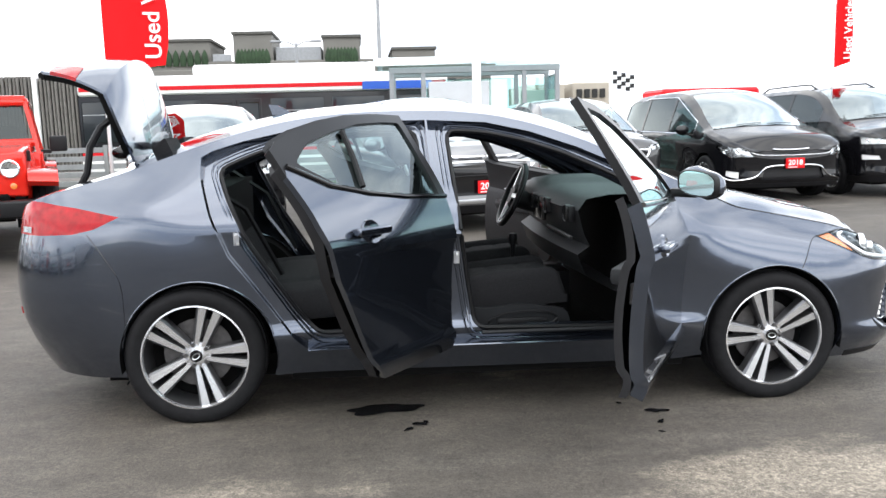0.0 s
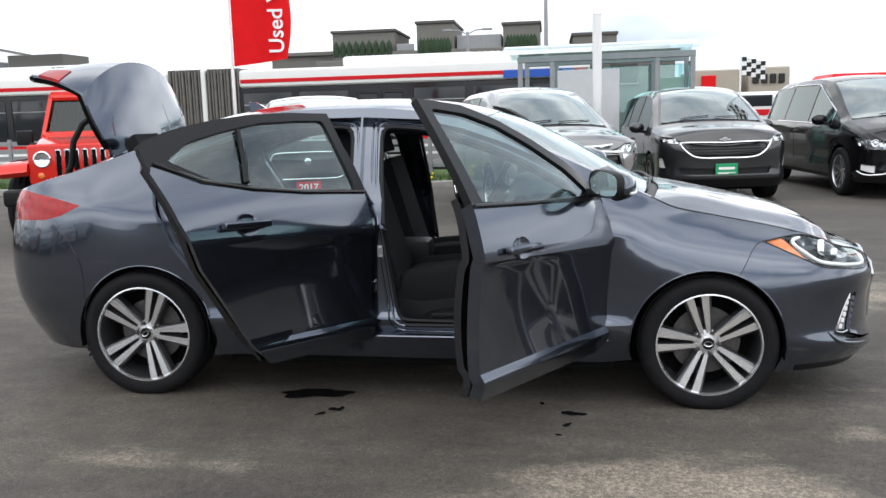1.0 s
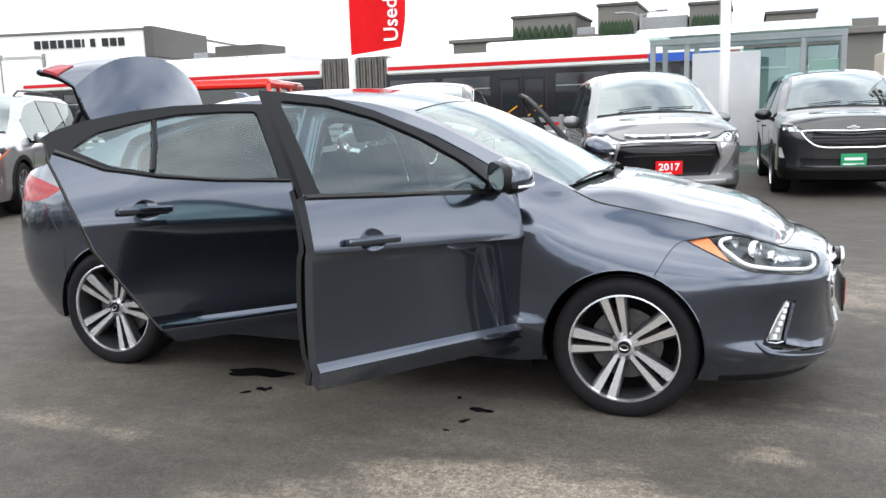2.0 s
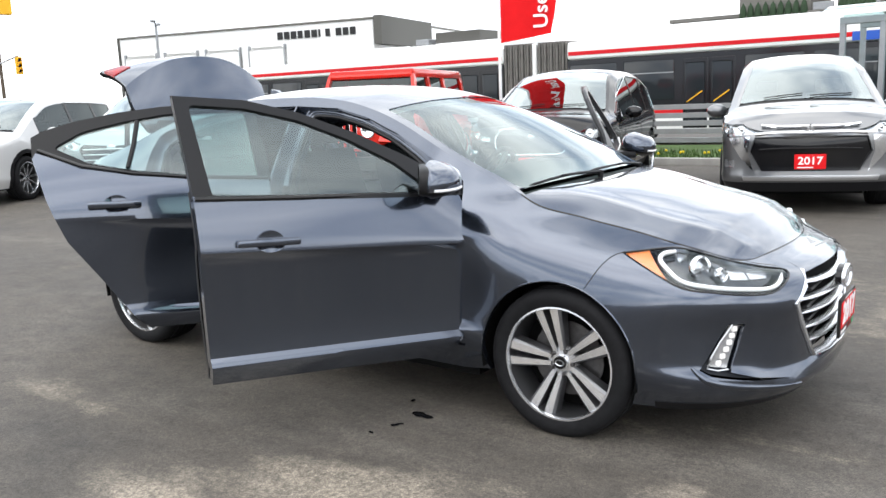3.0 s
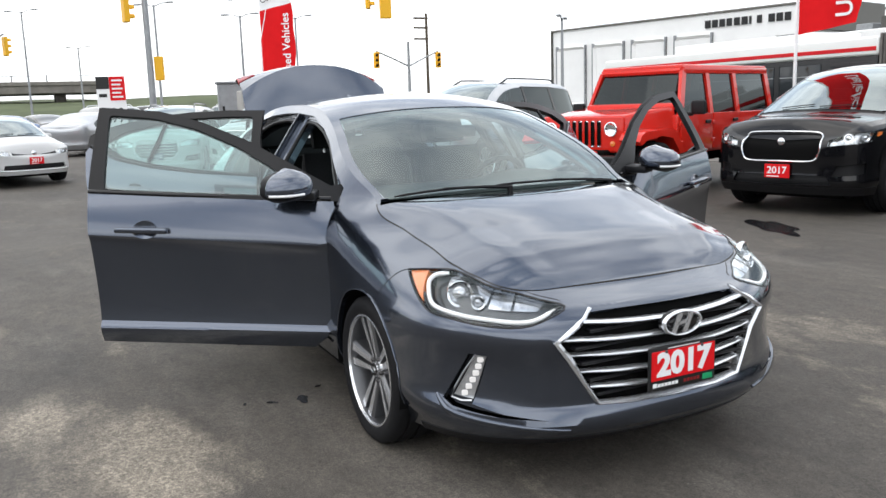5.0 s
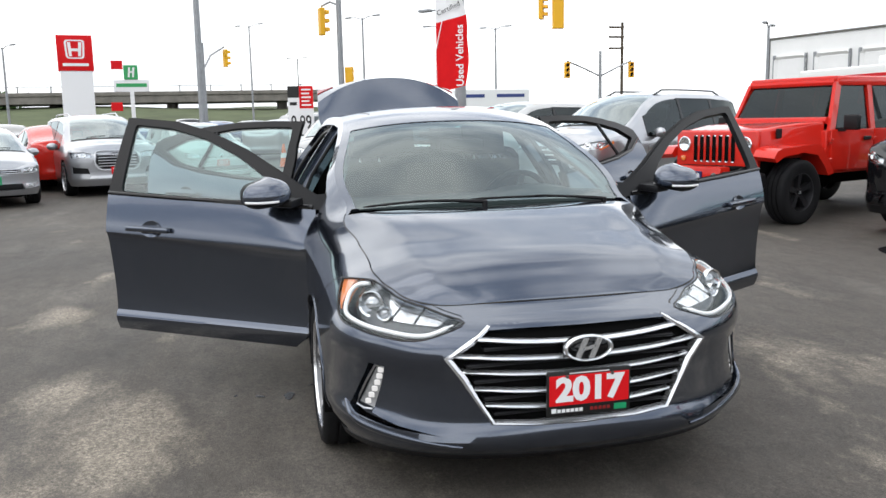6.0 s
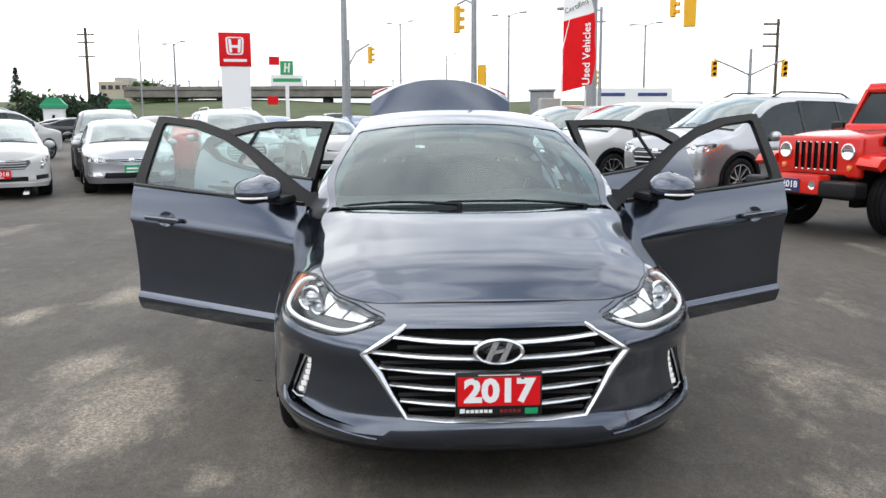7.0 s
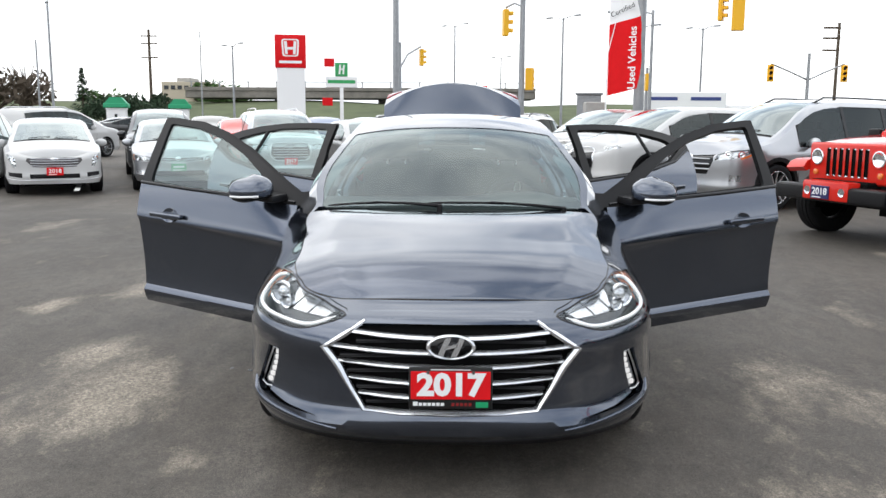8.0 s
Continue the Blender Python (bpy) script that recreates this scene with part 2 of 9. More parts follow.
def sheet(xs, zs_of, polys):
    """A flat grid, xs across and zs_of(x) -> (low, high, n) or a list of heights up, cut exactly along named outlines. Gives name -> list of flat faces
    (lists of (a, b)); what lies in no outline is named 'rest', and the first outline that holds a face takes it."""
    bm = bmesh.new()
    cols = []
    for x in xs:
        zs = zs_of(x)
        if isinstance(zs, tuple):
            lo, hi, n = zs
            zs = [lo + (hi - lo) * k / n for k in range(n + 1)]
        cols.append([bm.verts.new((x, z, 0)) for z in zs])
    for q, w in zip(cols, cols[1:]):
        for k in range(len(q) - 1):
            bm.faces.new((q[k], w[k], w[k + 1], q[k + 1]))
    for name, poly in polys:
        for i in range(len(poly)):
            a, b = poly[i - 1], poly[i]
            x0, x1 = sorted((a[0], b[0]))
            z0, z1 = sorted((a[1], b[1]))
            n = Vector((b[1] - a[1], a[0] - b[0], 0))
            if n.length < 1e-6:
                continue
            n.normalize()
            hit = []
            for f in bm.faces:
                fx = [v.co.x for v in f.verts]
                fz = [v.co.y for v in f.verts]
                if max(fx) >= x0 - 1e-5 and min(fx) <= x1 + 1e-5 and max(fz) >= z0 - 1e-5 and min(fz) <= z1 + 1e-5:
                    s = [(v.co - Vector((*a, 0))).dot(n) for v in f.verts]
                    if max(s) > 1e-5 and min(s) < -1e-5:
                        hit.append(f)
            if hit:
                geom = list({e for f in hit for e in f.edges}) + hit
                bmesh.ops.bisect_plane(bm, geom=geom, dist=1e-5, plane_co=(*a, 0), plane_no=n)
    out = {}
    for f in bm.faces:
        c = f.calc_center_median()
        for name, poly in polys:
            if inside((c.x, c.y), poly):
                break
        else:
            name = "rest"
        out.setdefault(name, []).append([(v.co.x, v.co.y) for v in f.verts])
    bm.free()
    return out


def wrap(faces, f, outward, rim=0.0, mirror=False, mark=None):
    """The flat faces laid into space by f(a, b); outward(centre) tells the side that shows. rim: turned-in edge depth."""
    bm = bmesh.new()
    seen = {}
    for face in faces:
        vs = []
        for a, b in face:
            key = (round(a, 4), round(b, 4))
            if key not in seen:
                p = f(a, b)
                if mirror:
                    p = Vector((p.x, -p.y, p.z))
                seen[key] = bm.verts.new(p)
            if seen[key] not in vs:
                vs.append(seen[key])
        if len(vs) > 2:
            try:
                bm.faces.new(vs)
            except ValueError:
                pass
    bmesh.ops.recalc_face_normals(bm, faces=bm.faces[:])
    bm.normal_update()
    tot = 0.0
    for fc in bm.faces:
        c = fc.calc_center_median()
        tot += fc.normal.dot(outward(c)) * fc.calc_area()
    if tot < 0:
        bmesh.ops.reverse_faces(bm, faces=bm.faces[:])
        bm.normal_update()
    if rim:
        nrm = {v: v.normal.copy() for v in bm.verts}
        edges = [e for e in bm.edges if e.is_boundary]
        r = bmesh.ops.extrude_edge_only(bm, edges=edges)
        new_vs = [g for g in r["geom"] if isinstance(g, bmesh.types.BMVert)]
        near = {v: None for v in new_vs}
        for v in new_vs:
            for e in v.link_edges:
                o = e.other_vert(v)
                if o in nrm:
                    near[v] = nrm[o]
            v.co -= (near[v] or Vector((0, 0, 0))) * rim
        bm.normal_update()
    return bm


def words(text, size, material, parent, m, name="lettering", depth=0.004, align="CENTER", bold=0.0, width=1.0):
    """Raised letters as one mesh."""
    cu = bpy.data.curves.new(name, "FONT")
    cu.body, cu.size, cu.align_x, cu.align_y, cu.extrude, cu.offset = text, size, align, "CENTER", depth / 2, bold
    cu.resolution_u = 3
    tmp = new(name + "_tmp", cu)
    me = bpy.data.meshes.new_from_object(tmp.evaluated_get(bpy.context.evaluated_depsgraph_get()))
    bpy.data.objects.remove(tmp)
    bpy.data.curves.remove(cu)
    if width != 1.0:
        for v in me.vertices:
            v.co.x *= width
    me.materials.clear()
    me.materials.append(material)
    ob = new(name, me)
    ob.parent = parent
    ob.matrix_basis = m
    return ob


# ---- wheels, shared by all vehicles ----
def wheel(parent, x, y, z, R=0.315, rim=0.238, width=0.22, side=1, style="double", spin=0.0, finish="alloy"):
    """A wheel with its face towards side * y."""
    at = pose(x, y, z, 0, 0, 0 if side > 0 else 180) @ pose(0, 0, 0, 0, spin, 0)
    w = width / 2
    bm = lathe(bmesh.new(), [(rim * 0.96, -w * 0.9), (rim * 1.0, -w), (R * 0.93, -w * 1.02), (R * 0.985, -w * 0.86), (R * 0.985, -w * 0.55), (R * 0.96, -w * 0.53), (R * 0.96, -w * 0.45), (R, -w * 0.43), (R, -w * 0.06), (R * 0.97, -w * 0.05),
                             (R * 0.97, w * 0.05), (R, w * 0.06), (R, w * 0.43), (R * 0.96, w * 0.45), (R * 0.96, w * 0.53), (R * 0.985, w * 0.55), (R * 0.985, w * 0.86), (R * 0.93, w * 1.02), (R * 0.86, w * 1.06), (rim * 1.02, w * 1.0), (rim * 0.96, w * 0.9)], 44)
    tyre = part("tyre", bm, M["rubber"], parent, "black rubber tyre with grooved tread", at, 50)
    bm = lathe(bmesh.new(), [(rim * 0.93, -w * 0.8), (rim * 0.99, -w * 0.9), (rim * 0.99, w * 0.93), (rim * 1.0, w * 0.99), (rim * 0.972, w * 1.0), (rim * 0.952, w * 0.9), (rim * 0.90, -w * 0.6)], 44)
    rim_ob = part("rim", bm, [M[finish], M["rim_barrel" if finish == "alloy" else "alloy_dark"]], tyre, "alloy rim with a grey barrel", None, 40)
    for f in rim_ob.data.polygons:
        if f.center.y < w * 0.88 or math.hypot(f.center.x, f.center.z) < rim * 0.955:
            f.material_index = 1
    bm = lathe(bmesh.new(), [(0.01, w * 0.05), (rim * 0.66, w * 0.05), (rim * 0.66, 0.0), (0.01, 0.0)], 30)
    part("brake_disc", bm, M["steel"], tyre)
    bm = lathe(bmesh.new(), [(0.005, -w * 0.3), (rim * 0.9, -w * 0.3), (rim * 0.9, -w * 0.35), (0.005, -w * 0.35)], 24)
    part("wheel_back", bm, M["under"], tyre)
    face, mid = w * 0.86, w * 0.55
    n = {"double": 5, "ten": 10, "five": 5, "seven": 7}[style]
    for k in range(n):
        bm = bmesh.new()
        a0 = 2 * math.pi * k / n
        arms = (-1, 1) if style == "double" else (0,)
        for e in arms:
            r0, r1 = rim * 0.20, rim * 0.975
            if style == "double":
                i0, i1, o0, o1 = e * 0.006, e * 0.030, e * 0.017, e * 0.065
                i0, i1, o0, o1 = [q * rim / 0.238 for q in (i0, i1, o0, o1)]
            else:
                h0, h1 = rim * (0.10 if style != "ten" else 0.05), rim * (0.15 if style == "five" else 0.09 if style == "seven" else 0.055)
                i0, i1, o0, o1 = -h0, h0, -h1, h1
            split = 0.74 if style == "double" else 1.0
            cols = []
            for r, a, b in ((r0, i0, i1), (r1, o0, o1)):
                dip = -0.030 * (1 - r / rim)
                m0 = (a + b) / 2
                cols.append([(r, a, face + dip), (r, a + (b - a) * split, face + dip), (r, b, face + dip - (0.010 if split < 1 else 0.002)), (r, m0 + (b - m0) * 1.1, mid - 0.03), (r, m0 + (a - m0) * 1.1, mid - 0.03)])
            vs = [[bm.verts.new((r * math.cos(a0) - c * math.sin(a0), dep, r * math.sin(a0) + c * math.cos(a0))) for r, c, dep in col] for col in cols]
            for q in range(5):
                bm.faces.new((vs[0][q], vs[0][(q + 1) % 5], vs[1][(q + 1) % 5], vs[1][q]))
            bm.faces.new(vs[0])
            bm.faces.new(vs[1][::-1])
        bmesh.ops.recalc_face_normals(bm, faces=bm.faces[:])
        bm.normal_update()
        for f in bm.faces:
            f.material_index = 0 if f.normal.y > 0.95 else 1
        part("spoke", bm, [M[finish], M["alloy_grey" if finish == "alloy" else "alloy_dark"]], tyre, "", None, 20)
    bm = lathe(bmesh.new(), [(0.0, face - 0.012), (rim * 0.125, face - 0.014), (rim * 0.13, face - 0.03), (rim * 0.26, face - 0.034), (rim * 0.28, mid - 0.02), (0.0, mid - 0.02)], 24)
    part("hub", bm, M[finish], tyre)
    bm = lathe(bmesh.new(), [(0.0, face - 0.008), (rim * 0.115, face - 0.010), (rim * 0.12, face - 0.02), (0.0, face - 0.02)], 20)
    part("hub_cap", bm, M["gloss_black"], tyre, "gloss black hub cap")
    bm = lathe(bmesh.new(), [(rim * 0.066, face - 0.008), (rim * 0.085, face - 0.006), (rim * 0.09, face - 0.009)], 16)
    for q in bm.verts:
        q.co.z *= 0.6
    part("cap_badge", bm, M["satin"], tyre)
    for k in range(5):
        a = 2 * math.pi * (k + 0.5) / 5
        bm = lathe(bmesh.new(), [(0.0, face - 0.016), (0.007, face - 0.016), (0.010, face - 0.02), (0.010, face - 0.05), (0.0, face - 0.05)], 6,
                   "y", (math.cos(a) * rim * 0.21, 0, math.sin(a) * rim * 0.21))
        part("wheel_nut", bm, M["steel"], tyre)
    return tyre


# ---- the sedan with its doors and boot open ----
OUTLINE = [(-0.925, 0.0), (-0.915, 0.25), (-0.875, 0.50), (-0.80, 0.66), (-0.64, 0.775), (-0.40, 0.848), (-0.10, 0.888), (0.25, 0.897), (0.7, 0.895), (1.2, 0.893), (1.8, 0.893),
           (2.25, 0.895), (2.55, 0.901), (2.80, 0.900), (3.02, 0.886), (3.17, 0.858), (3.29, 0.806), (3.385, 0.728), (3.465, 0.622), (3.53, 0.49), (3.575, 0.33), (3.598, 0.16), (3.603, 0.0)]


def spline(pts, n=24):
    out = []
    k = len(pts)
    for i in range(k - 1):
        p0, p1, p2, p3 = [Vector(pts[min(max(j, 0), k - 1)]) for j in (i - 1, i, i + 1, i + 2)]
        for j in range(n):
            t = j / n
            out.append(0.5 * ((2 * p1) + (p2 - p0) * t + (2 * p0 - 5 * p1 + 4 * p2 - p3) * t * t + (3 * p1 - p0 - 3 * p2 + p3) * t ** 3))
    out.append(Vector(pts[-1]))
    return out


OP = spline(OUTLINE)
OX, OY = np.array([p.x for p in OP]), np.array([p.y for p in OP])
OS = np.concatenate([[0], np.cumsum(np.hypot(np.diff(OX), np.diff(OY)))])
S_END = float(OS[-1])
sx = lambda x: float(np.interp(x, OX, OS))
sy = lambda y: float(np.interp(-abs(y), -OY[OX > 2], OS[OX > 2]))


def out_at(s):
    x, y = np.interp(s, OS, OX), np.interp(s, OS, OY)
    h = 0.03
    tx = np.interp(s + h, OS, OX) - np.interp(s - h, OS, OX)
    ty = np.interp(s + h, OS, OY) - np.interp(s - h, OS, OY)
    if s < h:
        tx, ty = 0.0, 1.0
    if s > S_END - h:
        tx, ty = 0.0, -1.0
    d = math.hypot(tx, ty)
    return float(x), float(y), -ty / d, tx / d


# turned-in depth of the body side against its plan outline, by station and height; the crease sits at 0.83
INSET = [
    (-0.925, [(0.18, 0.17), (0.26, 0.12), (0.36, 0.06), (0.47, 0.014), (0.60, 0.0), (0.68, 0.010), (0.80, 0.05), (0.95, 0.075), (1.1, 0.10)]),
    (-0.80, [(0.18, 0.15), (0.26, 0.10), (0.36, 0.05), (0.47, 0.012), (0.60, 0.0), (0.70, 0.008), (0.82, 0.03), (0.90, 0.042), (1.0, 0.09), (1.1, 0.2)]),
    (-0.45, [(0.18, 0.10), (0.30, 0.045), (0.42, 0.012), (0.55, 0.0), (0.7, 0.005), (0.82, 0.014), (0.92, 0.045), (1.02, 0.12), (1.1, 0.20)]),
    (-0.22, [(0.20, 0.06), (0.36, 0.006), (0.5, 0.0), (0.70, 0.003), (0.86, 0.011), (0.89, 0.015), (0.95, 0.05), (1.02, 0.11), (1.12, 0.20)]),
    (0.0, [(0.22, 0.03), (0.45, 0.0), (0.68, 0.001), (0.82, 0.008), (0.85, 0.011), (0.92, 0.042), (1.02, 0.10), (1.12, 0.17), (1.25, 0.27)]),
    (0.6, [(0.20, 0.07), (0.30, 0.032), (0.392, 0.002), (0.400, 0.003), (0.424, 0.022), (0.55, 0.028), (0.78, 0.016), (0.815, 0.010), (0.83, 0.0), (0.93, 0.028), (1.0, 0.06), (1.2, 0.18), (1.40, 0.325)]),
    (1.2, [(0.20, 0.07), (0.30, 0.032), (0.392, 0.002), (0.400, 0.003), (0.424, 0.022), (0.55, 0.028), (0.78, 0.016), (0.815, 0.010), (0.83, 0.0), (0.93, 0.028), (0.99, 0.055), (1.2, 0.19), (1.40, 0.335)]),
    (2.0, [(0.20, 0.07), (0.30, 0.032), (0.392, 0.002), (0.400, 0.003), (0.424, 0.022), (0.55, 0.028), (0.78, 0.016), (0.815, 0.010), (0.83, 0.0), (0.93, 0.028), (0.99, 0.055), (1.2, 0.215), (1.40, 0.36)]),
    (2.24, [(0.20, 0.07), (0.30, 0.032), (0.392, 0.002), (0.400, 0.003), (0.424, 0.022), (0.55, 0.026), (0.78, 0.012), (0.815, 0.008), (0.83, 0.0), (0.90, 0.024), (0.96, 0.07), (1.0, 0.11), (1.1, 0.2)]),
    (2.36, [(0.20, 0.07), (0.34, 0.012), (0.55, 0.014), (0.70, 0.006), (0.78, 0.010), (0.83, 0.022), (0.88, 0.052), (0.93, 0.095), (0.965, 0.145), (1.0, 0.205)]),
    (2.55, [(0.21, 0.05), (0.34, 0.008), (0.55, 0.004), (0.68, 0.006), (0.76, 0.024), (0.82, 0.057), (0.865, 0.097), (0.895, 0.132), (0.915, 0.165), (0.96, 0.19)]),
    (2.72, [(0.22, 0.02), (0.5, 0.0), (0.62, 0.004), (0.70, 0.019), (0.77, 0.050), (0.82, 0.088), (0.855, 0.123), (0.88, 0.16), (0.92, 0.24)]),
    (2.95, [(0.18, 0.06), (0.36, 0.0), (0.56, 0.002), (0.66, 0.016), (0.73, 0.045), (0.78, 0.082), (0.815, 0.12), (0.838, 0.155), (0.87, 0.23)]),
    (3.18, [(0.18, 0.07), (0.31, 0.0), (0.38, 0.012), (0.50, 0.014), (0.62, 0.008), (0.70, 0.035), (0.76, 0.085), (0.79, 0.125), (0.83, 0.2)]),
    (3.33, [(0.18, 0.07), (0.30, 0.0), (0.37, 0.024), (0.50, 0.028), (0.62, 0.012), (0.70, 0.045), (0.745, 0.09), (0.77, 0.13), (0.80, 0.2)]),
    (3.50, [(0.18, 0.07), (0.26, 0.0), (0.34, 0.024), (0.48, 0.028), (0.59, 0.010), (0.66, 0.035), (0.70, 0.08), (0.72, 0.125), (0.75, 0.2)]),
    (3.603, [(0.17, 0.09), (0.25, 0.005), (0.30, 0.0), (0.34, 0.015), (0.5, 0.012), (0.62, 0.006), (0.67, 0.022), (0.70, 0.06), (0.735, 0.155), (0.75, 0.2)]),
]
ST = np.array([sx(x) for x, _ in INSET])
GRID_Z = np.linspace(0.15, 1.5, 271)
TAB = np.array([[curve(p, z) if z <= p[-1][0] else p[-1][1] + (z - p[-1][0]) * 0.75 for z in GRID_Z] for _, p in INSET])
CREASE = lambda x: -0.03 * (min(max(x, -0.2), 2.4) - 1.2)


S_FINE = np.linspace(0, S_END, 420)


def blurred(v, sigma):
    k = max(1, int(3 * sigma))
    g = np.exp(-0.5 * (np.arange(-k, k + 1) / sigma) ** 2)
    return np.convolve(np.pad(v, k, mode="edge"), g / g.sum(), "valid")


def raw_inset(s, col):
    i = int(min(max(np.searchsorted(ST, s) - 1, 0), len(ST) - 2))
    t = (s - ST[i]) / (ST[i + 1] - ST[i])
    v = [TAB[min(max(j, 0), len(ST) - 1), col] for j in (i - 1, i, i + 1, i + 2)]
    m1, m2 = (v[2] - v[0]) * 0.4, (v[3] - v[1]) * 0.4
    return v[1] * (1 + 2 * t) * (1 - t) ** 2 + m1 * t * (1 - t) ** 2 + v[2] * t * t * (3 - 2 * t) + m2 * t * t * (t - 1)


FINE = np.array([blurred(np.array([raw_inset(s, c) for s in S_FINE]), 4.5) for c in range(len(GRID_Z))]).T
FINE = np.array([blurred(r, 0.6 + 3.4 * min(max((s - sx(2.25)) / 0.3, 0), 1) * min(max((sx(3.15) - s) / 0.2, 0), 1)) for s, r in zip(S_FINE, FINE)])


def inset(s, z, x):
    zz = z - CREASE(x) * max(0.0, 1 - abs(z - 0.80) / 0.45)
    a = min(max(s / S_END * 419, 0), 418.999)
    i = int(a)
    b = min(max((zz - 0.15) / 1.35 * 270, 0), 269.999)
    j = int(b)
    u, w = a - i, b - j
    return float((FINE[i, j] * (1 - u) + FINE[i + 1, j] * u) * (1 - w) + (FINE[i, j + 1] * (1 - u) + FINE[i + 1, j + 1] * u) * w)


def eased(keys, sigma=0.04):
    """A curve through keys, evened out so that reflections run smoothly along it."""
    xs = np.linspace(-1.0, 3.7, 941)
    ys = blurred(np.array([curve(keys, float(x)) for x in xs]), sigma / 0.005)
    return lambda x: float(np.interp(x, xs, ys))


ROOFLINE = [(-0.925, 0.80), (-0.90, 0.93), (-0.82, 0.99), (-0.70, 1.03), (-0.45, 1.095), (-0.20, 1.17), (0.0, 1.235), (0.20, 1.295), (0.40, 1.343), (0.60, 1.372), (0.85, 1.388), (1.10, 1.39),
            (1.35, 1.372), (1.55, 1.332), (1.75, 1.27), (1.95, 1.188), (2.15, 1.098), (2.30, 1.03), (2.36, 1.0), (2.45, 0.962), (2.55, 0.917), (2.72, 0.882), (2.95, 0.84), (3.10, 0.812), (3.20, 0.793), (3.33, 0.768), (3.44, 0.736), (3.51, 0.716), (3.56, 0.722), (3.603, 0.735)]
SILL = [(-0.925, 0.20), (-0.5, 0.19), (-0.33, 0.20), (0.35, 0.20), (0.45, 0.205), (2.2, 0.20), (2.4, 0.22), (3.05, 0.18), (3.3, 0.185), (3.603, 0.18)]


def band(s, z, extra=0.0):
    x, y, nx, ny = out_at(s)
    i = inset(s, z, x) + extra
    return Vector((x - nx * i, max(0.0, y - ny * i), z))


ROOF_Z = eased(ROOFLINE, 0.03)


def zt(s):
    return ROOF_Z(float(np.interp(s, OS, OX)))


CROWN = [(-0.925, 0.0), (-0.7, 0.02), (-0.2, 0.035), (0.5, 0.045), (1.2, 0.055), (1.7, 0.055), (2.0, 0.042), (2.2, 0.03), (2.36, 0.020), (2.46, 0.030), (2.6, 0.06), (3.6, 0.06)]
BOW = [(-0.925, 0.0), (-0.6, -0.05), (0.0, -0.12), (0.5, -0.06), (1.0, 0.0), (1.5, 0.09), (2.0, 0.105), (2.38, 0.088), (2.5, 0.085), (3.6, 0.03)]


CROWN_Z, BOW_X = eased(CROWN, 0.06), eased(BOW, 0.06)


def top(s, v, extra=0.0):
    """The roof, glass, bonnet and deck between the two upper edges; v from -1 to 1 across."""
    t = band(s, zt(s))
    x = float(np.interp(s, OS, OX))
    bulge = 1 - abs(v) ** 2.4
    return Vector((t.x + BOW_X(x) * (1 - v * v), t.y * v, t.z + CROWN_Z(x) * bulge - extra))


P2 = lambda pts: [(sx(x), z) for x, z in pts]
F_DOOR = [(1.138, 0.322), (2.13, 0.312), (2.195, 0.37), (2.24, 0.52), (2.25, 0.72), (2.235, 0.90), (2.205, 0.985), (2.19, 1.02), (1.98, 1.125), (1.78, 1.213), (1.56, 1.288), (1.35, 1.333), (1.075, 1.346), (1.083, 1.2), (1.095, 1.0), (1.107, 0.8), (1.122, 0.58), (1.133, 0.40)]
R_DOOR = [(1.125, 0.322), (1.122, 0.40), (1.110, 0.58), (1.096, 0.8), (1.083, 1.0), (1.072, 1.2), (1.065, 1.346), (0.85, 1.343), (0.62, 1.328), (0.42, 1.300), (0.22, 1.258), (0.08, 1.215), (0.03, 1.188), (0.035, 1.10), (0.085, 0.94), (0.165, 0.755), (0.28, 0.60), (0.38, 0.46), (0.44, 0.38), (0.50, 0.325), (0.75, 0.322)]
F_WIN = round_poly([(1.165, 0.998), (2.03, 0.978), (2.06, 0.998), (1.93, 1.096), (1.75, 1.186), (1.55, 1.259), (1.345, 1.302), (1.13, 1.314)], 0.02, 2)
R_WIN = round_poly([(1.035, 1.006), (0.72, 1.022), (0.48, 1.044), (0.28, 1.074), (0.125, 1.145), (0.25, 1.214), (0.44, 1.260), (0.63, 1.294), (0.85, 1.309), (1.012, 1.312)], 0.02, 2)
F_HOLE = round_poly([(1.27, 0.39), (2.03, 0.375), (2.12, 0.45), (2.14, 0.75), (2.12, 0.95), (2.06, 1.02), (1.90, 1.105), (1.72, 1.185), (1.52, 1.25), (1.34, 1.287), (1.165, 1.297), (1.18, 1.1), (1.21, 0.8), (1.245, 0.55)], 0.05, 3)
R_HOLE = round_poly([(1.06, 0.40), (1.055, 0.9), (1.02, 1.295), (0.82, 1.30), (0.62, 1.285), (0.44, 1.25), (0.26, 1.195), (0.11, 1.13), (0.16, 1.0), (0.25, 0.81), (0.36, 0.64), (0.46, 0.49), (0.55, 0.39)], 0.05, 3)
circle = lambda cx, cz, r, n=36: [(cx + r * math.cos(2 * math.pi * k / n), cz + r * math.sin(2 * math.pi * k / n)) for k in range(n)]
HEADLAMP = [(2.945, 0.770), (3.06, 0.783), (3.182, 0.786), (3.33, 0.760), (3.44, 0.727), (3.515, 0.698), (3.547, 0.681), (3.522, 0.652), (3.475, 0.626), (3.40, 0.631), (3.30, 0.647), (3.20, 0.660), (3.09, 0.706)]
TAILLAMP = [(-0.93, 0.985), (-0.80, 1.0), (-0.72, 0.998), (-0.52, 0.975), (-0.305, 0.938), (-0.42, 0.885), (-0.52, 0.862), (-0.70, 0.852), (-0.93, 0.855)]
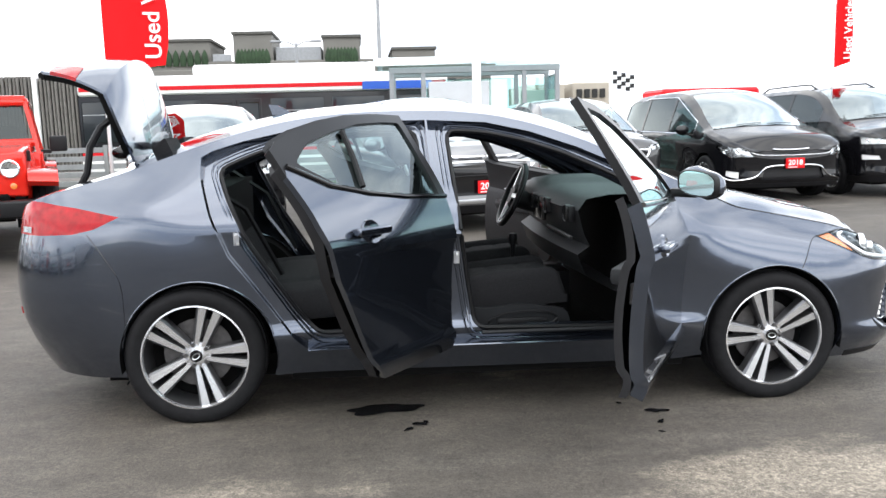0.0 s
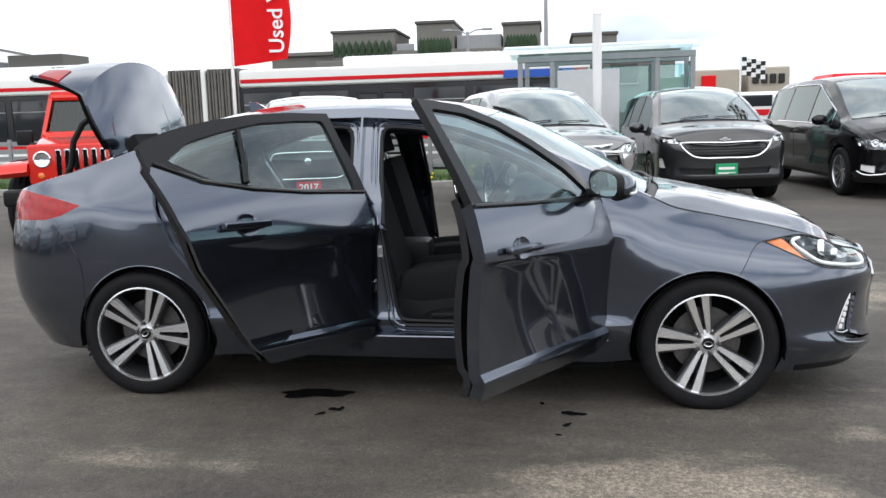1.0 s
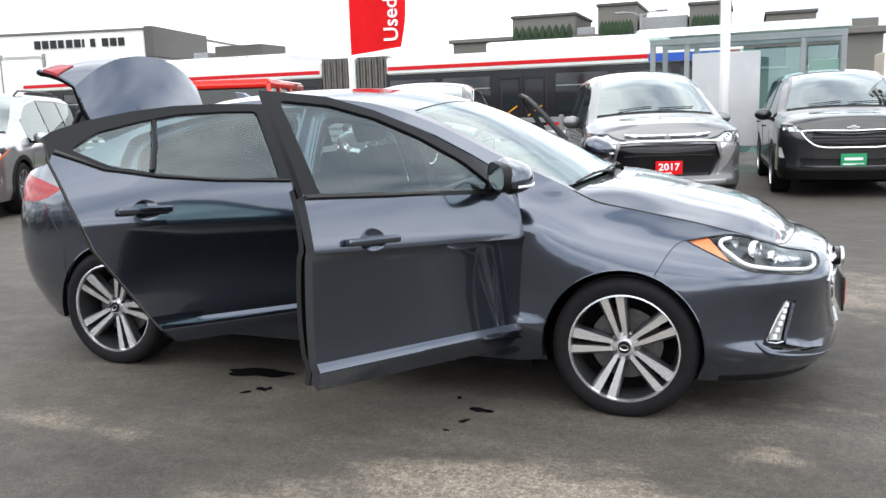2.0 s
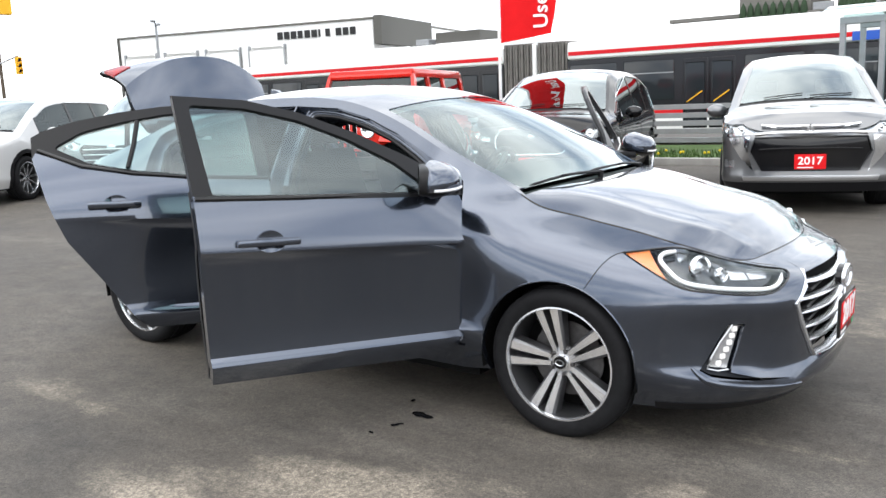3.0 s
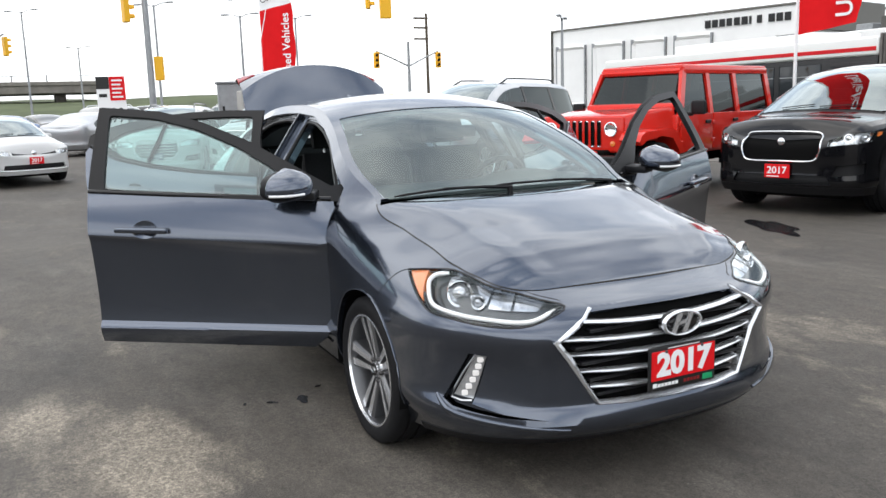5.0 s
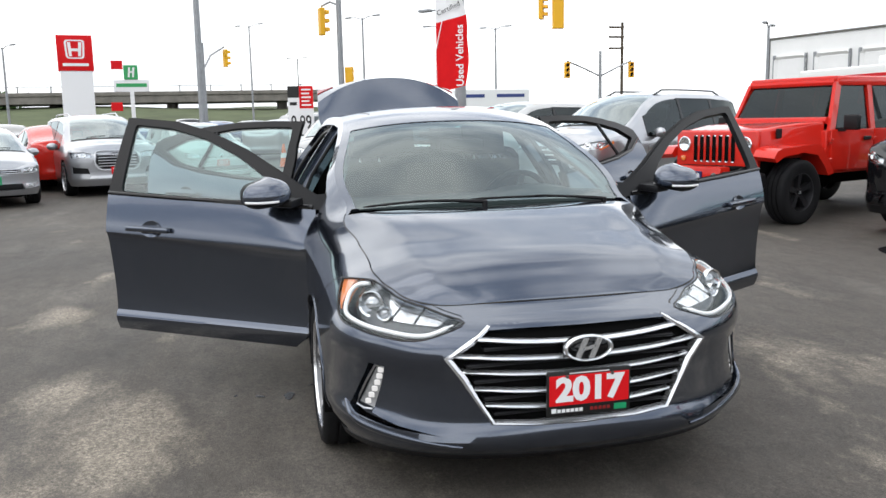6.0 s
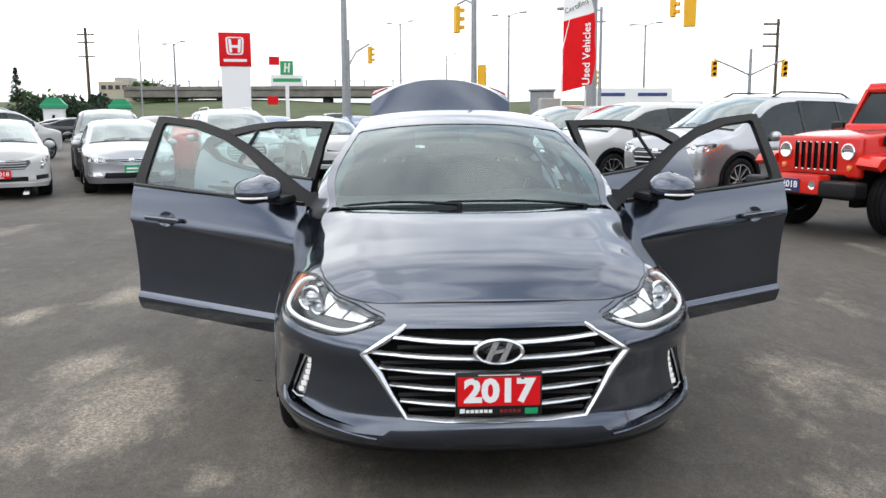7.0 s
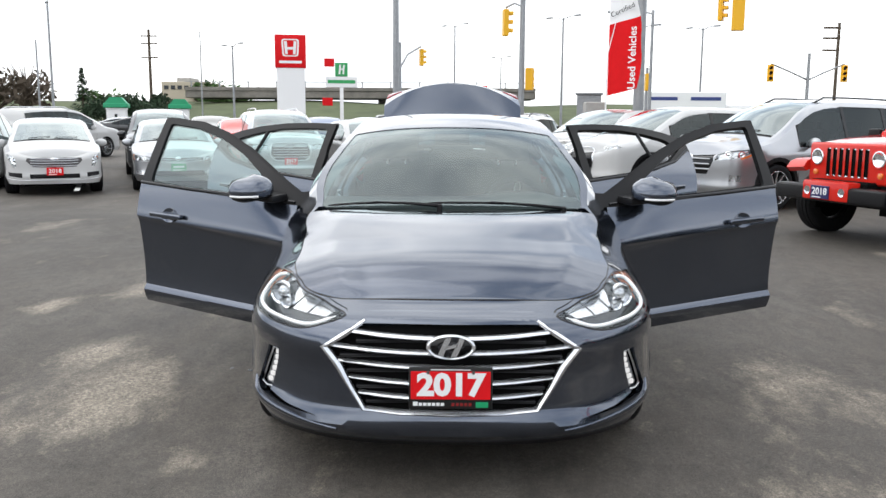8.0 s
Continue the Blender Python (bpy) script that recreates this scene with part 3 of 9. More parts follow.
FOG = [(3.262, 0.352), (3.352, 0.528), (3.402, 0.522), (3.387, 0.44), (3.362, 0.342), (3.44, 0.310), (3.52, 0.285), (3.43, 0.300), (3.30, 0.330)]
AMBER = [(2.945, 0.770), (3.04, 0.7808), (3.085, 0.737), (3.135, 0.6872), (3.09, 0.706)]
S_IN = lambda y: sy(y)
GRILLE = [(S_IN(0.505), 0.572), (S_IN(0.362), 0.671), (S_IN(0.15), 0.683), (S_END + 0.1, 0.685), (S_END + 0.1, 0.325), (S_IN(0.345), 0.328)]
BUMPER_F = [(sx(2.6), 0.0), (sx(2.80), 0.60), (sx(2.835), 0.655), (sx(2.875), 0.722), (sx(2.91), 0.757), (sx(2.945), 0.77), (sx(3.09), 0.706), (sx(3.44), 0.70), (sx(3.47), 0.9), (S_END + 0.1, 0.9), (S_END + 0.1, 0.0)]
BUMPER_R = [(-0.1, 0.0), (-0.1, 0.80), (sx(-0.68), 0.84), (sx(-0.47), 0.86), (sx(-0.36), 0.74), (sx(-0.30), 0.60), (sx(-0.31), 0.0)]
FENDER = [(sx(2.26), 0.0), (sx(2.26), 0.72), (sx(2.245), 0.92), (sx(2.215), 0.99), (sx(2.30), 1.2), (sx(3.58), 1.2), (sx(3.50), 0.70), (sx(3.0), 0.70), (sx(2.9), 0.60), (sx(2.7), 0.3), (sx(2.7), 0.0)]


step = [0.0]
while step[-1] < S_END - 0.02:
    step.append(step[-1] + (0.04 if 0.6 < step[-1] < sx(3.0) else 0.03))
step[-1] = S_END
LEVELS = [0.24, 0.28, 0.32, 0.36, 0.386, 0.397, 0.410, 0.424, 0.45, 0.50, 0.55, 0.60, 0.66, 0.72, 0.77, 0.80, 0.818, 0.83]


def zs_of(s):
    """Row heights up one station of the body side, kept along its creases."""
    x = float(np.interp(s, OS, OX))
    lo, hi = curve(SILL, x), zt(s)
    knee = min(0.83, lo + (hi - lo) * 0.82)
    if hi > 0.95:
        low = [lo] + [lo + (z - 0.20) * (0.36 - lo) / 0.16 if z < 0.36 else z for z in LEVELS]
    else:
        low = [lo] + [lo + (z - 0.20) * (knee - lo) / 0.63 for z in LEVELS]
    low = [z + CREASE(x) * max(0.0, 1 - abs(z - 0.80) / 0.45) * (1 if hi > 0.95 else 0) for z in low]
    return low + [low[-1] + (hi - low[-1]) * (k / 14) ** 1.15 for k in range(1, 15)]
ARCH_R, ARCH_F = circle(sx(0.02), 0.305, 0.343), circle(sx(2.69), 0.305, 0.343)
FLAT = sheet(step, zs_of, [("arch", ARCH_R), ("arch", ARCH_F), ("f_win", P2(F_WIN)), ("r_win", P2(R_WIN)), ("f_door", P2(F_DOOR)), ("r_door", P2(R_DOOR)),
                           ("amber", P2(AMBER)), ("headlamp", P2(HEADLAMP)), ("taillamp", P2(TAILLAMP)), ("fog", P2(FOG)), ("grille", GRILLE), ("bumper_f", BUMPER_F), ("fender", FENDER), ("bumper_r", BUMPER_R)])
FLAT_D = sheet(step, zs_of, [("f_win", P2(F_WIN)), ("r_win", P2(R_WIN)), ("f_frame", P2([(1.215, 0.98), (2.3, 0.962), (2.3, 1.03), *F_DOOR[7:15]])),
                             ("f_door", P2(F_DOOR)), ("r_frame", P2([(1.12, 0.992), *R_DOOR[5:14], (0.05, 1.125), (0.24, 1.064), (0.46, 1.025), (0.72, 1.004)])), ("r_door", P2(R_DOOR))])
FLAT_J = sheet(step, zs_of, [("f_hole", P2(F_HOLE)), ("r_hole", P2(R_HOLE)), ("jamb", P2([(x, z) for x, z in F_DOOR])), ("jamb", P2(R_DOOR)), ("jamb", P2([(1.06, 0.33), (1.22, 0.33), (1.10, 1.34), (1.04, 1.34)]))])

car = root("sedan", "dark grey metallic sedan with all doors and the boot open", "car", TILT)
side_out = lambda c: Vector((0.25 * (c.x - 1.3), c.y * 3, 0.1))
dark = M["under"]
for mir in (False, True):
    sg = -1 if mir else 1
    w = lambda name, rim, f=band: wrap(FLAT[name], f, side_out, rim, mir)
    part("body_side", w("rest", 0.055), M["grey"], car, "grey painted body side", None, 30)
    part("front_fender", w("fender", 0.02), M["grey"], car, "", None, 30)
    part("rear_bumper", w("bumper_r", 0.02), M["grey"], car, "", None, 30)
    part("front_bumper", w("bumper_f", 0.03), M["grey"], car, "", None, 30)
    part("door_jamb", wrap(FLAT_J["jamb"], lambda s, z: band(s, z, 0.05), side_out, 0.05, mir), M["grey"], car, "grey painted door opening", None, 30)
    tl = part("tail_lamp", w("taillamp", 0.02), M["lens_red"], car, "red wrap-around tail lamp")
    part("reversing_lamp", wrap(sheet([sx(-0.92), sx(-0.86), sx(-0.80), sx(-0.74)], lambda s: (0.862, 0.888, 2), [])["rest"], lambda s, z: band(s, z, -0.003), side_out, 0.0, mir), M["lamp_lens"], tl, "clear reversing lens")
    part("rear_reflector", wrap(sheet([sx(-0.92), sx(-0.90), sx(-0.87), sx(-0.84)], lambda s: (0.475, 0.505, 1), [])["rest"], lambda s, z: band(s, z, -0.003), side_out, 0.006, mir), M["lens_red"], car, "red bumper reflector")
    # arch liners and inner wells
    for cx in (0.02, 2.69):
        bm = bmesh.new()
        n = 24
        rows = []
        for yy, r in ((0.885, 0.345), (0.60, 0.36), (0.56, 0.05)):
            rows.append([bm.verts.new((cx + r * math.cos(math.pi * (1.12 * k / n - 0.06)), sg * yy, 0.305 + r * math.sin(math.pi * (1.12 * k / n - 0.06)))) for k in range(n + 1)])
        for q, ww in zip(rows, rows[1:]):
            for k in range(n):
                bm.faces.new((q[k], q[k + 1], ww[k + 1], ww[k]))
        part("wheel_arch_liner", bm, dark, car)
    # sill strip
    bm = tube(bmesh.new(), [band(sx(x), 0.318, -0.002) * 1.0 if not mir else Vector((band(sx(x), 0.318, -0.002).x, -band(sx(x), 0.318, -0.002).y, 0.318)) for x in np.linspace(0.5, 2.25, 12)], 0.006, 6)
    part("sill_moulding", bm, M["grey"], car)

# top: roof, glass, bonnet
TS = lambda x: sx(x)
cs = [s for s in step if s >= sx(-0.88)]
vs_n = 26
TOP = sheet(cs, lambda s: (-1.0, 1.0, vs_n), [
    ("windshield", round_poly([(TS(1.62), -0.93), (TS(2.405), -0.95), (TS(2.405), 0.95), (TS(1.62), 0.93)], 0.03)),
    ("backlight", round_poly([(TS(0.50), -0.86), (TS(0.50), 0.86), (TS(-0.22), 0.82), (TS(-0.22), -0.82)], 0.06)),
    ("boot", round_poly([(TS(-0.33), -0.87), (TS(-0.33), 0.87), (TS(-0.90), 0.84), (sx(-0.92), 0.8), (sx(-0.92), -0.8), (TS(-0.90), -0.84)], 0.05)),
    ("cowl", [(TS(2.405), -0.97), (TS(2.405), 0.97), (TS(2.47), 0.985), (TS(2.47), -0.985)]),
    ("bonnet", [(TS(2.46), -1.05), (TS(2.46), 1.05), (S_END + 0.1, 1.05), (S_END + 0.1, -1.05)])])
up = lambda c: Vector((0, 0, 1))
part("roof", wrap(TOP["rest"], top, up, 0.015), M["grey"], car, "", None, 30)


# bonnet: hung between its two long edges and the front edge
H_CROWN, H_BOW = eased([(2.44, 0.012), (2.50, 0.038), (2.56, 0.058), (2.70, 0.066), (3.0, 0.067), (3.18, 0.071), (3.30, 0.068), (3.39, 0.053), (3.46, 0.036), (3.51, 0.026)], 0.02), eased([(2.44, 0.085), (2.9, 0.068), (3.2, 0.050), (3.51, 0.025)])
H0, H1 = sx(2.455), sx(3.51)


def bonnet_at(u, v):
    s = H0 + (H1 - H0) * u
    x = float(np.interp(s, OS, OX))
    e = band(s, zt(s))
    near_rear = min(max((x - 2.45) / 0.45, 0.0), 1.0)
    power = 7.0 - 4.4 * near_rear
    crest = 0.80 - 0.08 * u
    ridge = 0.011 * max(0.0, 1 - abs(abs(v) - crest) / 0.17) * min(u / 0.15, 1) * min((1 - u) / 0.15, 1)
    p = Vector((e.x + H_BOW(x) * (1 - v * v), e.y * v, e.z + H_CROWN(x) * (1 - abs(v) ** power) + ridge))
    if u > 0.7:
        q = S_END - (S_END - H1) * abs(v)
        f = band(q, zt(q))
        e1 = band(H1, zt(H1))
        plain = Vector((e1.x + H_BOW(3.51) * (1 - v * v), e1.y * v, e1.z + H_CROWN(3.51) * (1 - abs(v) ** 2.6)))
        w = (u - 0.7) / 0.3
        p += (Vector((f.x, math.copysign(f.y, v), f.z)) - plain) * (w * w * (3 - 2 * w))
    return p


bm = bmesh.new()
us, vs_ = np.linspace(0, 1, 46), np.linspace(-1, 1, 61)
g = [[bm.verts.new(bonnet_at(float(u), float(v)) + Vector((0, 0, 0.001))) for v in vs_] for u in us]
lip = [[bm.verts.new(bonnet_at(float(u), float(v)) - Vector((0.004 * (1 if u == 1 else -1 if u == 0 else 0), 0.004 * v if abs(v) == 1 else 0, 0.014))) for v in vs_] for u in us]
for q, w in zip(g, g[1:]):
    for k in range(60):
        bm.faces.new((q[k], w[k], w[k + 1], q[k + 1]))
for i in range(45):
    for k in (0, 60):
        bm.faces.new((g[i][k], g[i + 1][k], lip[i + 1][k], lip[i][k]))
for i in (0, 45):
    for k in range(60):
        bm.faces.new((g[i][k], g[i][k + 1], lip[i][k + 1], lip[i][k]))
bmesh.ops.delete(bm, geom=[v for v in bm.verts if not v.link_faces], context="VERTS")
bmesh.ops.recalc_face_normals(bm, faces=bm.faces[:])
part("bonnet", bm, M["grey"], car, "grey bonnet with two raised ridges", None, 40)
part("windshield", wrap(TOP["windshield"], lambda s, v: top(s, v, 0.004), up), M["window"], car, "clear windshield").visible_shadow = False
part("rear_window", wrap(TOP["backlight"], lambda s, v: top(s, v, 0.004), up), M["window"], car, "sloping rear window").visible_shadow = False
part("cowl", wrap(TOP["cowl"], lambda s, v: top(s, v, 0.022), up, 0.03), M["trim"], car, "black plastic cowl")
part("headliner", wrap([f for f in TOP["rest"] if all(TS(0.4) < p[0] < TS(1.72) for p in f)], lambda s, v: top(s, v * 0.97, 0.03), lambda c: Vector((0, 0, -1))), M["liner"], car, "pale grey headliner")


# doors
def handle_shape(x0, x1, z, y, sg):
    bm = cbox(x0, x1, y + 0.012, y + 0.046, z - 0.014, z + 0.012, 0.011, 3)
    box(bm, x0 + 0.012, x0 + 0.035, y - 0.03, y + 0.03, z - 0.010, z + 0.008)
    box(bm, x1 - 0.035, x1 - 0.012, y - 0.03, y + 0.03, z - 0.010, z + 0.008)
    if sg < 0:
        for v in bm.verts:
            v.co.y = -v.co.y
        bmesh.ops.reverse_faces(bm, faces=bm.faces[:])
    return bm


def flip_y(bm):
    for v in bm.verts:
        v.co.y = -v.co.y
    bmesh.ops.reverse_faces(bm, faces=bm.faces[:])
    return bm


def door(front, sg, angle):
    """A car door with its frame, pane, lining and handle, swung out on its hinge; sg: +1 left, -1 right."""
    k = "f" if front else "r"
    mir = sg < 0
    hx, hy = (2.225, 0.83 * sg) if front else (1.155, 0.835 * sg)
    hinge = Matrix.Translation((hx, hy, 0.7))
    turn = hinge @ Matrix.Rotation(radians(-angle * sg), 4, Vector((0, -sg * math.sin(radians(2.6)), math.cos(radians(2.6))))) @ hinge.inverted()
    outer = FLAT_D[k + "_door"]
    d = part("front_door" if front else "rear_door", wrap(outer, lambda s, z: band(s, z, -0.001), side_out, 0.05 if front else 0.022, mir), M["grey"], car, "grey door swung wide open", turn, 30)
    ln = part("lining", wrap(outer, lambda s, z: band(s, z, (0.086 if front else 0.07) + 0.02 * math.sin(max(0, min(1, (z - 0.34) / 0.6)) * 3.1)), lambda c: -side_out(c), 0.03 if front else 0.044, mir), M["plastic"], d, "black door lining")
    for q in ln.data.vertices:
        q.co.z = max(q.co.z, 0.327)
    part("window_frame", wrap(FLAT_D[k + "_frame"], band, side_out, 0.03, mir), M["frame_black"], d, "satin black window frame", None, 30)
    part("inner_frame", wrap(FLAT_D[k + "_frame"], lambda s, z: band(s, z, 0.03), lambda c: -side_out(c), 0.0, mir), M["trim"], d)
    if sg < 0:  # the left windows are wound down
        part("pane", wrap(FLAT_D[k + "_win"], lambda s, z: band(s, z, 0.012), side_out, 0.0, mir), M["window"], d, "clear door glass").visible_shadow = False
    belt = [(1.10, 0.985), (1.5, 0.977), (2.2, 0.966)] if front else [(1.08, 0.995), (0.72, 1.008), (0.46, 1.03), (0.24, 1.063), (0.06, 1.13)]
    pts = [band(sx(x), z + 0.006, -0.006) for x, z in belt]
    bm = tube(bmesh.new(), [Vector((p.x, sg * p.y, p.z)) for p in pts], 0.009, 8)
    part("belt_moulding", bm, M["gloss_black"], d)
    x0, x1, zh = (1.235, 1.475, 0.862) if front else (0.255, 0.485, 0.915)
    part("handle", handle_shape(x0, x1, zh, band(sx((x0 + x1) / 2), zh).y - 0.008, sg), M["grey"], d, "grey pull handle")
    cup = lathe(bmesh.new(), [(0.0, 0.001), (0.02, 0.002), (0.042, 0.008), (0.0555, 0.016), (0.0575, 0.0)], 24, "y", ((x0 + x1) / 2 + 0.01, 0, 0.012))
    for v in cup.verts:
        v.co = Vector((v.co.x, band(sx(v.co.x), zh + v.co.z * 0.66 - 0.012, -v.co.y * 0.6).y, zh + v.co.z * 0.66 - 0.012))
    part("handle_recess", cup if sg > 0 else flip_y(cup), M["grey"], d, "scooped handle recess", None, 60)
    # armrest, grab and speaker on the lining
    yb = band(sx(1.6 if front else 0.75), 0.7).y - 0.105
    xa, xb = (1.35, 2.0) if front else (0.50, 1.02)
    bm = cbox(xa, xb, yb - 0.075, yb + 0.01, 0.70, 0.765, 0.02, 2)
    part("armrest", bm if sg > 0 else flip_y(bm), M["plastic_grey"], d, "dark grey armrest")
    bm = cbox(xa + 0.04, xb + 0.03, yb - 0.02, yb + 0.01, 0.84, 0.85, 0.003, 1)
    part("trim_strip", bm if sg > 0 else flip_y(bm), M["satin"], d)
    bm = lathe(bmesh.new(), [(0.0, -0.01), (0.075, -0.014), (0.085, 0.0), (0.0, 0.01)], 20, "y", (xb - 0.08, yb - 0.005, 0.47))
    part("speaker", bm if sg > 0 else flip_y(bm), M["trim"], d)
    # latch on the closing edge
    xe = (1.175 if front else 0.20)
    ze = 0.70 if front else 0.80
    bm = cbox(xe - 0.004, xe + 0.02, 0.80, 0.84, ze - 0.04, ze + 0.04, 0.004, 1)
    part("latch", bm if sg > 0 else flip_y(bm), M["steel"], d)
    if not front:
        bar = [band(sx(x), z, -0.001) for x, z in ((0.44, 1.058), (0.475, 1.16), (0.50, 1.262))]
        part("quarter_bar", tube(bmesh.new(), [Vector((p.x, sg * p.y, p.z)) for p in bar], 0.012, 6), M["trim"], d)
    if front:
        # door mirror: painted cap over a black lower shell
        def cup(lo, hi, grow):
            bm = bmesh.new()
            rows = []
            for i in range(11):
                h = lo + (hi - lo) * i / 10
                r = max(0.0, 1 - abs(h) ** 2.4) ** (1 / 2.4)
                row = []
                for k in range(28):
                    a = 2 * math.pi * k / 28
                    cx, cy = math.cos(a), math.sin(a)
                    cx = cx * 0.128 if cx > 0 else cx * 0.040
                    row.append(bm.verts.new((2.015 + cx * r * grow, 0.955 + cy * r * 0.110 * grow - 0.25 * max(cx, 0) * r, 1.036 + h * (0.072 if h > 0 else 0.054) * grow - 0.010 * cy)))
                rows.append(row)
            for q, w2 in zip(rows, rows[1:]):
                for k in range(28):
                    bm.faces.new((q[k], q[(k + 1) % 28], w2[(k + 1) % 28], w2[k]))
            if lo < -0.9:
                bm.faces.new(rows[0][::-1])
            if hi > 0.9:
                bm.faces.new(rows[-1])
            bmesh.ops.recalc_face_normals(bm, faces=bm.faces[:])
            return bm if sg > 0 else flip_y(bm)

        def toed(bm):
            turn_in = pose(2.03, 0.93 * sg, 0, 0, 0, 24 * sg) @ pose(-2.03, -0.93 * sg, 0)
            bm.transform(turn_in)
            return bm

        part("mirror_shell", toed(cup(-0.42, 0.985, 1.0)), M["grey"], d, "grey door mirror", None, 60)
        part("mirror_base", toed(cup(-0.97, -0.36, 0.985)), M["trim"], d, "black mirror underside", None, 60)
        for name, prof, mt, lab in (("mirror_glass", [(0.0, 0.0), (0.94, 0.0)], "mirror", "mirror glass"), ("mirror_rim", [(0.94, -0.05), (1.0, -0.12), (1.07, 0.6), (1.10, 2.4)], "trim", "black mirror rim")):
            bm = lathe(bmesh.new(), prof, 32, "x", (0, 0, 0))
            for v in bm.verts:
                k = (abs(v.co.y) ** 3 + abs(v.co.z) ** 3) ** (1 / 3) / max(1e-6, math.hypot(v.co.y, v.co.z))
                v.co = Vector((1.968 + v.co.x * 0.02, 0.955 + v.co.y / max(k, 0.5) * 0.090, 1.042 + v.co.z / max(k, 0.5) * 0.052 - 0.010 * v.co.y))
            part(name, toed(bm if sg > 0 else flip_y(bm)), M[mt], d, lab)
        bm = cbox(2.05, 2.15, 0.80, 0.93, 0.978, 1.015, 0.012, 2)
        part("mirror_arm", bm if sg > 0 else flip_y(bm), M["trim"], d)
        bm = tube(bmesh.new(), [(2.015 + 0.127 * math.cos(a), 0.955 + 0.109 * math.sin(a) - 0.032 * math.cos(a), 1.020 - 0.010 * math.sin(a)) for a in np.linspace(0.3, 1.5, 12)], 0.006, 6)
        part("indicator_strip", toed(bm if sg > 0 else flip_y(bm)), M["lens_white"], d, "white indicator strip")
    # the panel hangs a little low on its hinges and its window frame reaches up to the roof edge
    drop = -0.030 if front else -0.012
    for ob in (d, *d.children):
        for v in ob.data.vertices:
            v.co.z += float(np.interp(v.co.z, (0.3, 0.87, 0.98, 1.33), (drop, drop, 0.005, 0.016 if front else 0.012)))
    return d


door(True, -1, 62)
door(False, -1, 58)
door(True, 1, 66)
door(False, 1, 58)

for sg in (-1, 1):
    wheel(car, 0.0, 0.77 * sg, 0.305, R=0.315, side=sg, spin=35 if sg < 0 else 40)
    wheel(car, 2.70, 0.77 * sg, 0.305, R=0.315, side=sg, spin=-3.5 if sg < 0 else 50)

# ---- the sedan: front end ----
mir_pts = lambda pts: [Vector((p.x, -p.y, p.z)) for p in pts]


def along(pts, extra):
    return [band(sx(x), z, extra) for x, z in pts]


